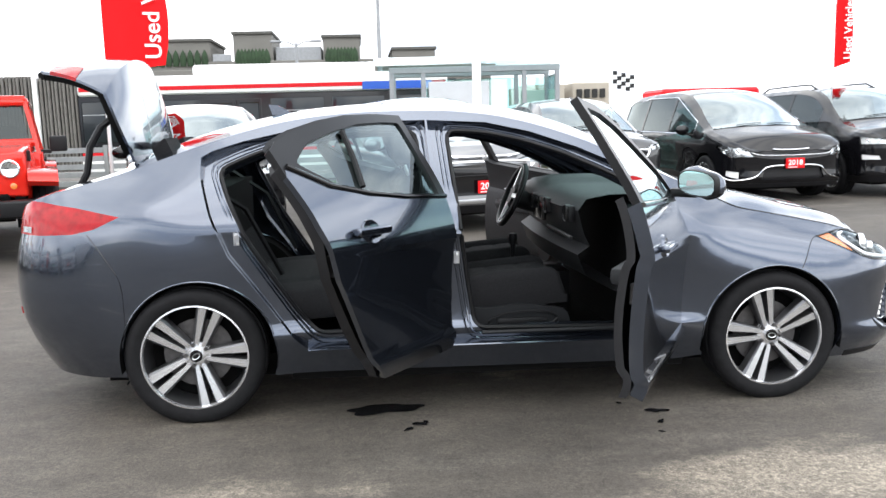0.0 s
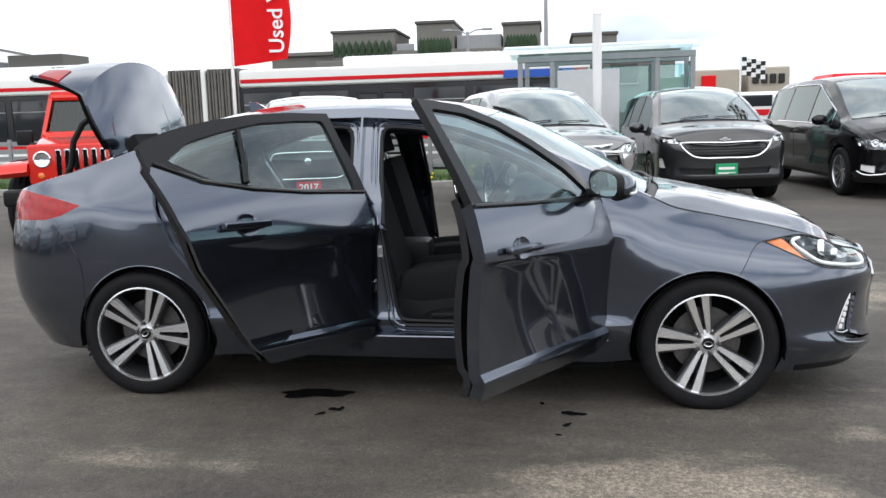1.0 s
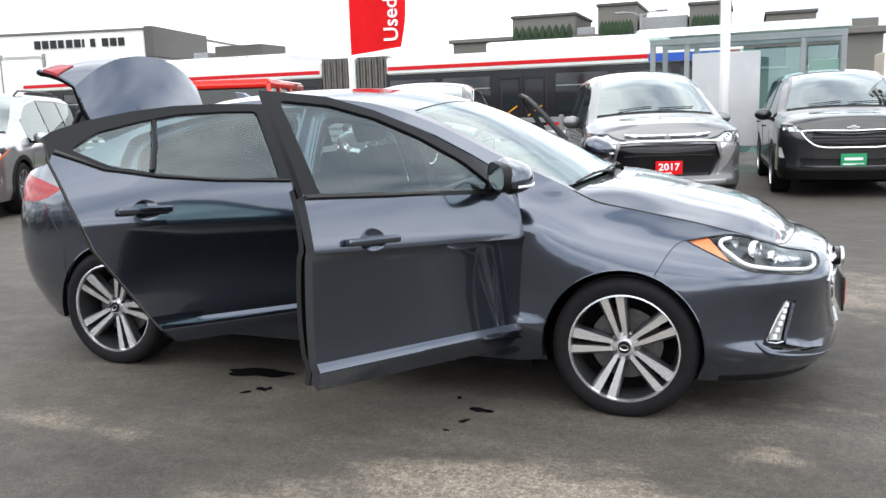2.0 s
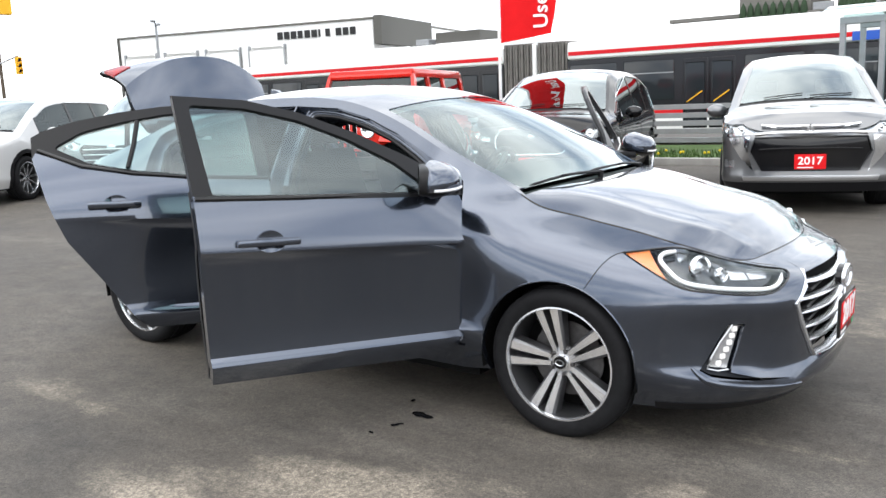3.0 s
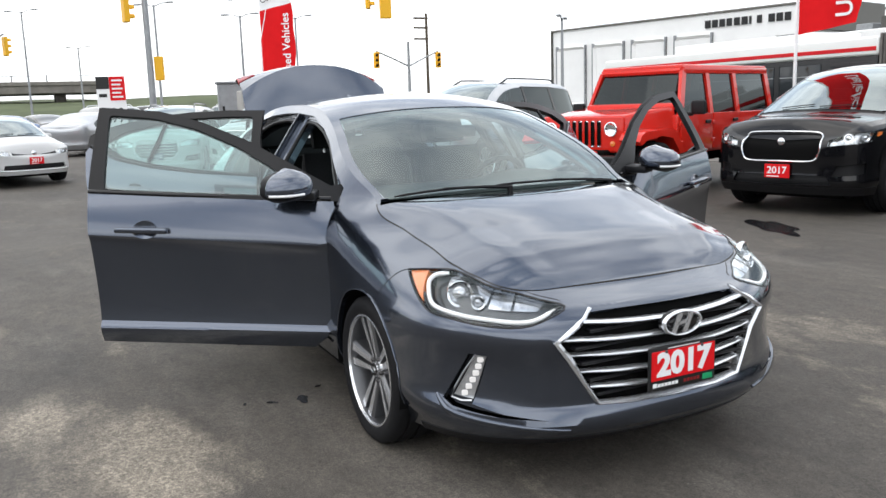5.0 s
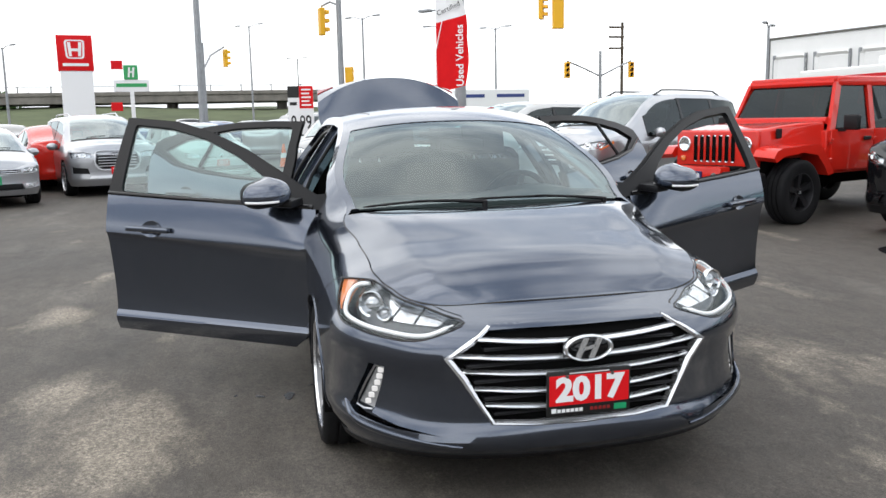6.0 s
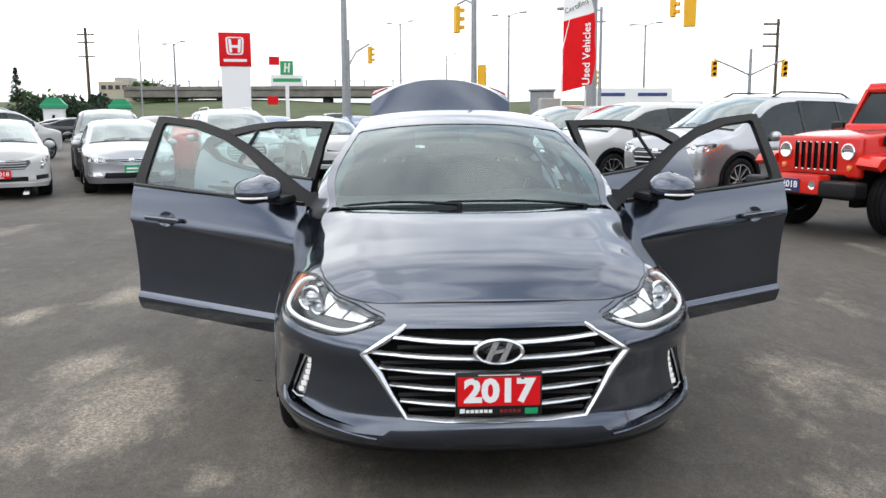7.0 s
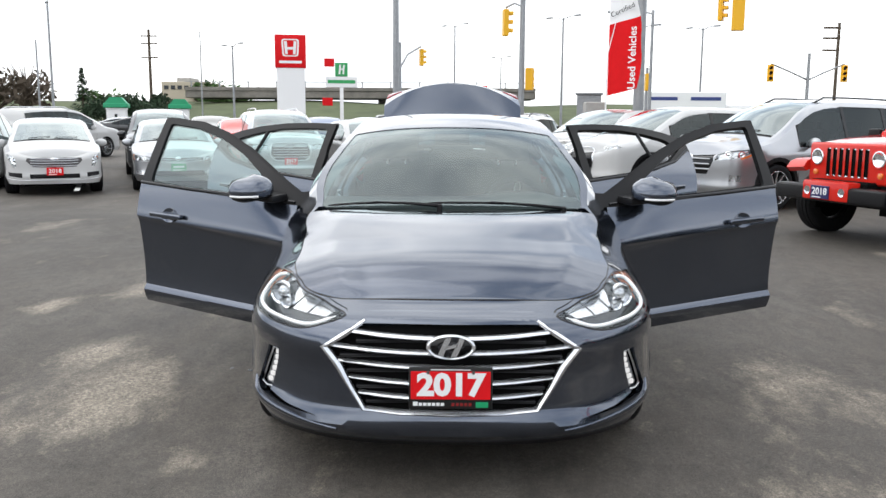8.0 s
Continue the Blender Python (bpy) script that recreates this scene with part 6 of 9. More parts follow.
def dlo(sh, lo, hi, cuts, low=0.04, up=0.09):
    """Side windows between lo and hi, split by pillars at cuts, under the roof line and above the belt."""
    xs = sorted([lo, *cuts, hi])
    wins = []
    for a, b in zip(xs, xs[1:]):
        a2, b2 = a + 0.035, b - 0.035
        upx = np.linspace(a2, b2, 6)
        topz = [(float(x), curve(sh.roof, float(x)) - up) for x in upx]
        topz = [(x, z) for x, z in topz if z > curve(sh.belt, x) + low + 0.03]
        if len(topz) < 2:
            continue
        xa, xb = topz[0][0], topz[-1][0]
        wins.append([(a2 if xa == a2 else xa, curve(sh.belt, xa) + low), (b2, curve(sh.belt, b2) + low)] + topz[::-1])
    return wins[::-1]


def suv_shell(H=1.66, half=0.92, wb=2.72, ro=0.98, fo=0.93, hood=1.05, nose=0.93, rake=0.0, roof_end=None):
    roof_end = -ro + 0.30 if roof_end is None else roof_end
    roof = [(-ro, 0.98), (-ro + 0.06, 1.16), (roof_end, H - 0.07), (roof_end + 0.5, H - 0.02), (wb * 0.42, H), (wb * 0.60, H - 0.045), (wb * 0.72, H - 0.16), (wb * 0.86, hood + 0.22), (wb * 0.97, hood + 0.06), (wb + 0.06, hood), (wb + 0.45, nose + 0.06), (wb + fo - 0.14, nose), (wb + fo - 0.03, nose - 0.10), (wb + fo, nose - 0.14)]
    belt = [(-ro, 1.06), (0.0, 1.03), (wb * 0.6, 0.99), (wb + 0.1, 0.97), (wb + fo, 0.95)]
    return Shell(wb, ro, fo, half, roof, belt, corner=0.33)


def sedan_shell(H=1.48, half=0.915, wb=2.80, ro=1.05, fo=0.93, hood=0.98, nose=0.82):
    roof = [(-ro, 0.98), (-ro + 0.08, 1.08), (-0.45, 1.13), (-0.15, 1.19), (0.35, H - 0.10), (0.85, H - 0.01), (wb * 0.45, H), (wb * 0.60, H - 0.06), (wb * 0.75, H - 0.22), (wb * 0.90, hood + 0.10), (wb * 0.97, hood + 0.02), (wb + 0.05, hood - 0.02), (wb + 0.5, nose + 0.05), (wb + fo - 0.12, nose), (wb + fo - 0.02, nose - 0.08), (wb + fo, nose - 0.12)]
    belt = [(-ro, 1.0), (0.0, 0.97), (wb * 0.6, 0.93), (wb + 0.1, 0.90), (wb + fo, 0.88)]
    return Shell(wb, ro, fo, half, roof, belt)


ROW = "vehicles parked round the lot"

# black sport utility with an oval mesh grille
sh = suv_shell(1.66, 0.96, 2.87, 0.95, 0.88, 1.07, 0.98, roof_end=-0.15)
vehicle("suv", "glossy black sport utility with chrome-framed oval grille", at(-1.02, 5.69, -77.5, 3.75), sh, "black_paint", dlo(sh, -0.55, 2.35, [1.15, 0.2]),
    [("grille", round_poly([(-0.2, 0.62), (0.40, 0.62), (0.47, 0.72), (0.47, 0.90), (0.40, 0.93), (-0.2, 0.93)], 0.04, 2), "under", -0.03), ("head_lamp", [(0.55, 0.78), (1.05, 0.83), (1.16, 0.90), (1.14, 0.945), (0.80, 0.92), (0.56, 0.85)], "lamp_clear", -0.05),
     ("corner_reflector", [(1.14, 0.88), (1.22, 0.90), (1.23, 0.93), (1.15, 0.93)], "amber", 0.003), ("intake", [(0.60, 0.45), (0.98, 0.48), (0.98, 0.60), (0.66, 0.57)], "trim", -0.03), ("lower_intake", [(-0.2, 0.34), (0.6, 0.36), (0.55, 0.46), (-0.2, 0.46)], "trim", -0.03)],
    [([(0.0, 0.615), (0.38, 0.62), (0.46, 0.70), (0.475, 0.80), (0.46, 0.905), (0.36, 0.938), (0.0, 0.945)], 0.010, "chrome", 0.006)], ("2017", 0.50, "tag_red"), R=0.365, rim=0.27, shield=(1.72, 2.78), badge=(0.83, 0.045, 0.045, "oval", "chrome"), lower=0.33, bright=True, group=ROW)

# silver crossover with chrome wings round a black mouth
sh = suv_shell(1.68, 0.905, 2.67, 1.02, 0.99, 1.10, 0.98)
vehicle("suv", "silver crossover with chrome wings round a black grille", at(2.33, 5.61, -74.7, 3.66), sh, "greyer", dlo(sh, -0.75, 2.2, [1.05, 0.1]),
    [("grille", [(-0.2, 0.46), (0.48, 0.46), (0.60, 0.66), (0.55, 0.82), (-0.2, 0.83)], "gloss_black", -0.035), ("head_lamp", [(0.48, 0.86), (0.95, 0.82), (1.12, 0.90), (1.12, 0.97), (0.50, 0.95)], "lamp_clear", -0.05), ("chrome_wing", [(0.60, 0.83), (0.85, 0.81), (0.70, 0.60), (0.56, 0.46), (0.62, 0.66)], "chrome", 0.004),
     ("corner_reflector", [(1.13, 0.88), (1.20, 0.90), (1.20, 0.97), (1.13, 0.97)], "amber", 0.003), ("fog_lamp", [(0.78, 0.50), (0.95, 0.50), (0.95, 0.58), (0.78, 0.58)], "lamp_clear", -0.02), ("skid_plate", [(-0.2, 0.36), (0.66, 0.36), (0.68, 0.41), (-0.2, 0.42)], "satin", 0.006)],
    [([(0.0, 0.925), (0.3, 0.925), (0.5, 0.94)], 0.016, "chrome", 0.01), ([(0.0, 0.86), (0.3, 0.86), (0.55, 0.85)], 0.018, "chrome", 0.01), ([(0.0, 0.70), (0.3, 0.70), (0.5, 0.69)], 0.008, "trim", 0.0)], ("2017", 0.56, "tag_red"), R=0.35, rim=0.245, shield=(1.62, 2.60), rails=None, badge=(0.90, 0.06, 0.05, "tri", "chrome"), lower=0.34, group=ROW)

# dark grey crossover with a chrome-ringed hexagonal grille
sh = suv_shell(1.66, 0.92, 2.725, 0.98, 0.945, 1.08, 0.96)
vehicle("suv", "charcoal crossover with a chrome-rimmed six-sided grille", at(4.45, 7.55, -87, 3.67), sh, "charcoal_paint", dlo(sh, -0.7, 2.25, [1.08, 0.12]),
    [("grille", [(-0.2, 0.66), (0.44, 0.68), (0.60, 0.83), (0.56, 0.86), (-0.2, 0.85)], "gloss_black", -0.03), ("upper_grille", [(-0.2, 0.88), (0.52, 0.89), (0.52, 0.94), (-0.2, 0.93)], "trim", -0.02), ("head_lamp", [(0.60, 0.86), (1.02, 0.88), (1.08, 0.97), (0.62, 0.94)], "lamp_clear", -0.05),
     ("fog_lamp", [(0.86, 0.52), (1.02, 0.53), (1.04, 0.66), (0.92, 0.66)], "lens_white", -0.01), ("lower_intake", [(-0.2, 0.42), (0.60, 0.43), (0.64, 0.52), (-0.2, 0.50)], "trim", -0.03)],
    [([(0.0, 0.655), (0.42, 0.672), (0.62, 0.84), (0.56, 0.872), (0.0, 0.862)], 0.014, "chrome", 0.006)] + [([(0.0, z), (0.3, z + 0.004), (0.5, z + 0.008)], 0.006, "trim", -0.012) for z in (0.70, 0.74, 0.78, 0.82)], (None, 0.50, "tag_green"), R=0.35, rim=0.25, shield=(1.66, 2.64), badge=(0.905, 0.075, 0.03, "cross", "satin"), lower=0.36, group=ROW)

# black minivan
sh = Shell(3.09, 1.03, 1.0, 1.0, [(-1.03, 1.0), (-0.98, 1.2), (-0.75, 1.66), (-0.3, 1.74), (1.2, 1.77), (1.7, 1.73), (2.15, 1.57), (2.7, 1.28), (3.05, 1.13), (3.2, 1.09), (3.6, 1.0), (3.92, 0.90), (4.06, 0.80), (4.09, 0.76)], [(-1.03, 1.08), (1.5, 1.05), (3.2, 1.0), (4.09, 0.9)])
vehicle("minivan", "black minivan with a chrome line across its bumper", at(7.33, 7.67, -87, 4.09), sh, "black_paint", dlo(sh, -0.8, 2.65, [1.55, 0.35]),
    [("grille", [(-0.2, 0.72), (0.60, 0.74), (0.64, 0.78), (-0.2, 0.82)], "trim", -0.02), ("head_lamp", [(0.62, 0.71), (1.02, 0.71), (1.38, 0.85), (1.32, 0.89), (0.70, 0.82)], "lamp_clear", -0.05), ("lower_intake", [(-0.2, 0.36), (0.52, 0.36), (0.46, 0.52), (-0.2, 0.55)], "trim", -0.03), ("fog_lamp", [(0.86, 0.38), (1.1, 0.42), (1.1, 0.50), (0.86, 0.48)], "lens_white", -0.01)],
    [([(0.0, 0.57), (0.42, 0.55), (0.62, 0.40), (0.95, 0.35), (1.15, 0.40)], 0.012, "chrome", 0.006), ([(0.0, 0.80), (0.2, 0.805), (0.3, 0.815)], 0.012, "chrome", 0.008), ([(0.0, 0.72), (0.5, 0.73), (0.66, 0.77)], 0.006, "chrome", 0.006)], ("2018", 0.60, "tag_red"), R=0.36, rim=0.245, shield=(1.85, 3.06), lower=0.30, bright=True, group=ROW)

# black large sport utility
sh = suv_shell(1.77, 1.0, 2.86, 1.12, 1.02, 1.15, 1.02)
vehicle("suv", "black large sport utility with a horizontal-bar grille", at(9.55, 7.75, -89, 3.88), sh, "black_paint", dlo(sh, -0.8, 2.3, [1.15, 0.15]),
    [("grille", [(-0.2, 0.74), (0.5, 0.74), (0.56, 0.92), (-0.2, 0.95)], "satin", -0.02), ("head_lamp", [(0.62, 0.84), (1.1, 0.84), (1.15, 0.95), (0.64, 0.93)], "lens_white", -0.04), ("fog_lamp", [(0.75, 0.60), (1.05, 0.60), (1.05, 0.68), (0.78, 0.66)], "lens_white", -0.01), ("lower_intake", [(-0.2, 0.40), (0.7, 0.40), (0.65, 0.55), (-0.2, 0.55)], "trim", -0.03)],
    [([(0.0, 0.84), (0.5, 0.83)], 0.02, "gloss_black", 0.0)], ("2018", 0.62, "tag_red"), R=0.37, rim=0.26, shield=(1.75, 2.78), rails=(-0.4, 1.6, "trim"), lower=0.34, group=ROW)

# silver three-row sport utility with black arches and roof rails
sh = suv_shell(1.73, 0.96, 2.79, 1.08, 1.0, 1.12, 1.0)
vehicle("suv", "silver three-row sport utility with grey arches and roof rails", at(-7.10, 3.81, -62, 3.79), sh, "silver_paint", dlo(sh, -0.85, 2.3, [1.12, 0.1]),
    [("grille", [(-0.2, 0.58), (0.40, 0.58), (0.52, 0.80), (0.48, 0.94), (-0.2, 0.94)], "gloss_black", -0.03), ("head_lamp", [(0.54, 0.80), (0.95, 0.84), (1.20, 0.93), (1.18, 0.98), (0.56, 0.94)], "lamp_clear", -0.05), ("corner_reflector", [(0.98, 0.82), (1.30, 0.92), (1.28, 0.97), (1.22, 0.92), (0.97, 0.84)], "amber", 0.004), ("fog_lamp", [(0.80, 0.48), (1.0, 0.48), (1.0, 0.58), (0.80, 0.58)], "lamp_clear", -0.02)],
    [([(0.0, z), (0.3, z), (0.45, z)], 0.012, "satin", 0.0) for z in (0.66, 0.74, 0.82)], None, R=0.37, rim=0.265, shield=(1.68, 2.70), rails=(-0.6, 1.6, "trim"), cladding=True, badge=(0.84, 0.07, 0.05, "oval", "chrome"), group=ROW)

# white crossovers behind
sh = suv_shell(1.64, 0.92, 2.66, 0.92, 1.0, 1.08, 0.94)
nx = vehicle("suv", "white crossover with slanted lamps and black arches", at(-9.60, 2.42, -62, 3.66), sh, "white_paint", dlo(sh, -0.55, 2.15, [1.02, 0.15]),
    [("grille", [(-0.2, 0.48), (0.34, 0.44), (0.40, 0.66), (0.30, 0.88), (-0.2, 0.90)], "gloss_black", -0.03), ("head_lamp", [(0.46, 0.82), (1.05, 0.92), (0.95, 0.96), (0.50, 0.88)], "lamp_clear", -0.04)],
    [([(0.0, 0.90), (0.30, 0.89), (0.41, 0.66), (0.35, 0.43)], 0.012, "chrome", 0.006)], None, R=0.36, rim=0.26, shield=(1.62, 2.6), cladding=True, badge=(0.74, 0.07, 0.05, "oval", "chrome"), group=ROW)
audi_front = [("grille", round_poly([(-0.2, 0.56), (0.34, 0.56), (0.46, 0.70), (0.42, 0.92), (-0.2, 0.93)], 0.03, 2), "trim", -0.025), ("head_lamp", [(0.52, 0.80), (1.02, 0.80), (1.08, 0.93), (0.54, 0.93)], "lamp_clear", -0.05), ("intake", [(0.58, 0.46), (1.0, 0.48), (1.0, 0.62), (0.62, 0.58)], "trim", -0.03), ("skid_plate", [(-0.2, 0.36), (0.60, 0.36), (0.56, 0.42), (-0.2, 0.42)], "satin", 0.004)]
audi_bars = [([(0.0, z), (0.2, z), (0.40, z)], 0.008, "satin", 0.0) for z in (0.62, 0.68, 0.74, 0.80, 0.86)] + [([(0.0, 0.945), (0.40, 0.935), (0.48, 0.72), (0.36, 0.545), (0.0, 0.54)], 0.012, "satin", 0.005)]
sh = suv_shell(1.65, 0.945, 2.82, 0.95, 0.9, 1.08, 0.98)
vehicle("suv", "white sport utility with a barred six-sided grille", at(-13.6, 0.75, -20, 3.72), sh, "white_paint", dlo(sh, -0.65, 2.25, [1.12, 0.15]), audi_front, audi_bars, ("2016", 0.58, "tag_blue"), R=0.36, rim=0.26, shield=(1.7, 2.72), rails=(-0.5, 1.6, "gloss_black"), badge=(0.84, 0.075, 0.045, "rings", "chrome"), group=ROW)
sh = suv_shell(1.63, 0.94, 2.80, 0.95, 0.92, 1.06, 0.95)
vehicle("suv", "white sport utility with a chrome-edged barred grille", at(-12.4, 2.3, -42, 3.72), sh, "white_paint", dlo(sh, -0.65, 2.25, [1.10, 0.12]), audi_front, audi_bars + [([(0.0, 0.945), (0.40, 0.935), (0.48, 0.72), (0.36, 0.545), (0.0, 0.54)], 0.018, "chrome", 0.008)], None, R=0.36, rim=0.26, shield=(1.7, 2.70), badge=(0.84, 0.075, 0.045, "rings", "chrome"), bright=True, group=ROW)
sh = suv_shell(1.74, 0.985, 2.99, 1.1, 0.95, 1.14, 1.03)
vehicle("suv", "silver large sport utility with a barred six-sided grille", at(-13.3, -3.78, 19, 3.94), sh, "silver_paint", dlo(sh, -0.85, 2.4, [1.2, 0.1]), [(n_, [(d, z + 0.04) for d, z in p_], m_, dp) for n_, p_, m_, dp in audi_front], [([(d, z + 0.04) for d, z in p_], r, m_, dp) for p_, r, m_, dp in audi_bars], ("2017", 0.56, "tag_red"), R=0.38, rim=0.275, shield=(1.8, 2.88), rails=(-0.6, 1.7, "satin"), badge=(0.90, 0.08, 0.048, "rings", "chrome"), group=ROW)

# hatchback, sedans
sh = Shell(2.63, 0.75, 0.88, 0.90, [(-0.75, 0.95), (-0.70, 1.10), (-0.45, 1.38), (0.1, 1.45), (1.15, 1.47), (1.6, 1.40), (2.0, 1.22), (2.4, 1.02), (2.65, 0.96), (3.1, 0.88), (3.40, 0.80), (3.49, 0.70), (3.51, 0.66)], [(-0.75, 1.0), (1.5, 0.94), (3.51, 0.86)])
vehicle("hatchback", "white hatchback with a slim black grille", at(-14.9, -1.6, 20, 3.51), sh, "white_paint", dlo(sh, -0.55, 2.0, [0.95, 0.05]),
    [("grille", [(-0.2, 0.66), (0.48, 0.67), (0.50, 0.73), (-0.2, 0.73)], "gloss_black", -0.015), ("head_lamp", [(0.52, 0.66), (0.92, 0.68), (0.98, 0.80), (0.56, 0.76)], "lamp_clear", -0.04), ("lower_intake", [(-0.2, 0.34), (0.70, 0.35), (0.66, 0.46), (-0.2, 0.46)], "trim", -0.03)],
    [([(0.0, 0.33), (0.5, 0.33), (0.8, 0.36)], 0.008, "chrome", 0.004)], ("2017", 0.54, "tag_red"), R=0.32, rim=0.23, shield=(1.55, 2.36), badge=(0.70, 0.055, 0.055, "oval", "chrome"), group=ROW)
sh = sedan_shell(1.49, 0.917, 2.80, 1.10, 0.95, 0.98, 0.83)
vehicle("sedan", "silver sedan with three chrome grille bars and a green plate", at(-11.1, -5.73, 21, 3.75), sh, "silver_paint", dlo(sh, -0.2, 2.25, [1.1, 0.2]),
    [("grille", [(-0.2, 0.64), (0.50, 0.65), (0.52, 0.74), (-0.2, 0.74)], "trim", -0.015), ("head_lamp", [(0.54, 0.64), (0.98, 0.68), (1.06, 0.80), (0.58, 0.75)], "lamp_clear", -0.04), ("corner_reflector", [(1.0, 0.68), (1.10, 0.72), (1.12, 0.80), (1.07, 0.80)], "amber", 0.003), ("lower_intake", [(-0.2, 0.33), (0.56, 0.34), (0.52, 0.46), (-0.2, 0.46)], "trim", -0.03), ("fog_lamp", [(0.58, 0.36), (0.95, 0.40), (0.95, 0.47), (0.58, 0.46)], "lamp_clear", -0.01)],
    [([(0.0, z), (0.3, z), (0.5, z + 0.003)], 0.007, "chrome", 0.003) for z in (0.66, 0.695, 0.73)], (None, 0.53, "tag_green"), R=0.325, rim=0.225, shield=(1.62, 2.60), badge=(0.70, 0.055, 0.055, "oval", "chrome"), group=ROW)
sh = sedan_shell(1.50, 0.925, 2.84, 1.18, 1.05, 1.0, 0.86)
vehicle("sedan", "pearl white sedan with upright lamps and a wide dark grille", at(-10.1, -7.88, 26, 3.89), sh, "white_paint", dlo(sh, -0.2, 2.28, [1.12, 0.2]),
    [("grille", [(-0.2, 0.56), (0.40, 0.58), (0.52, 0.70), (0.50, 0.76), (-0.2, 0.76)], "steel", -0.02), ("head_lamp", [(0.70, 0.58), (0.78, 0.58), (1.02, 0.84), (0.78, 0.80), (0.72, 0.74)], "lamp_clear", -0.03), ("lower_intake", [(-0.2, 0.34), (0.46, 0.34), (0.46, 0.44), (-0.2, 0.44)], "trim", -0.03), ("intake", [(0.60, 0.36), (0.95, 0.40), (0.95, 0.48), (0.60, 0.46)], "trim", -0.02)],
    [([(0.0, z), (0.25, z), (0.44, z + 0.01)], 0.007, "satin", 0.0) for z in (0.60, 0.65, 0.70, 0.74)] + [([(0.0, 0.32), (0.6, 0.32), (1.0, 0.36)], 0.008, "satin", 0.004)], ("2018", 0.49, "tag_red"), R=0.335, rim=0.245, shield=(1.65, 2.64), badge=(0.73, 0.07, 0.03, "oval", "chrome"), group=ROW)


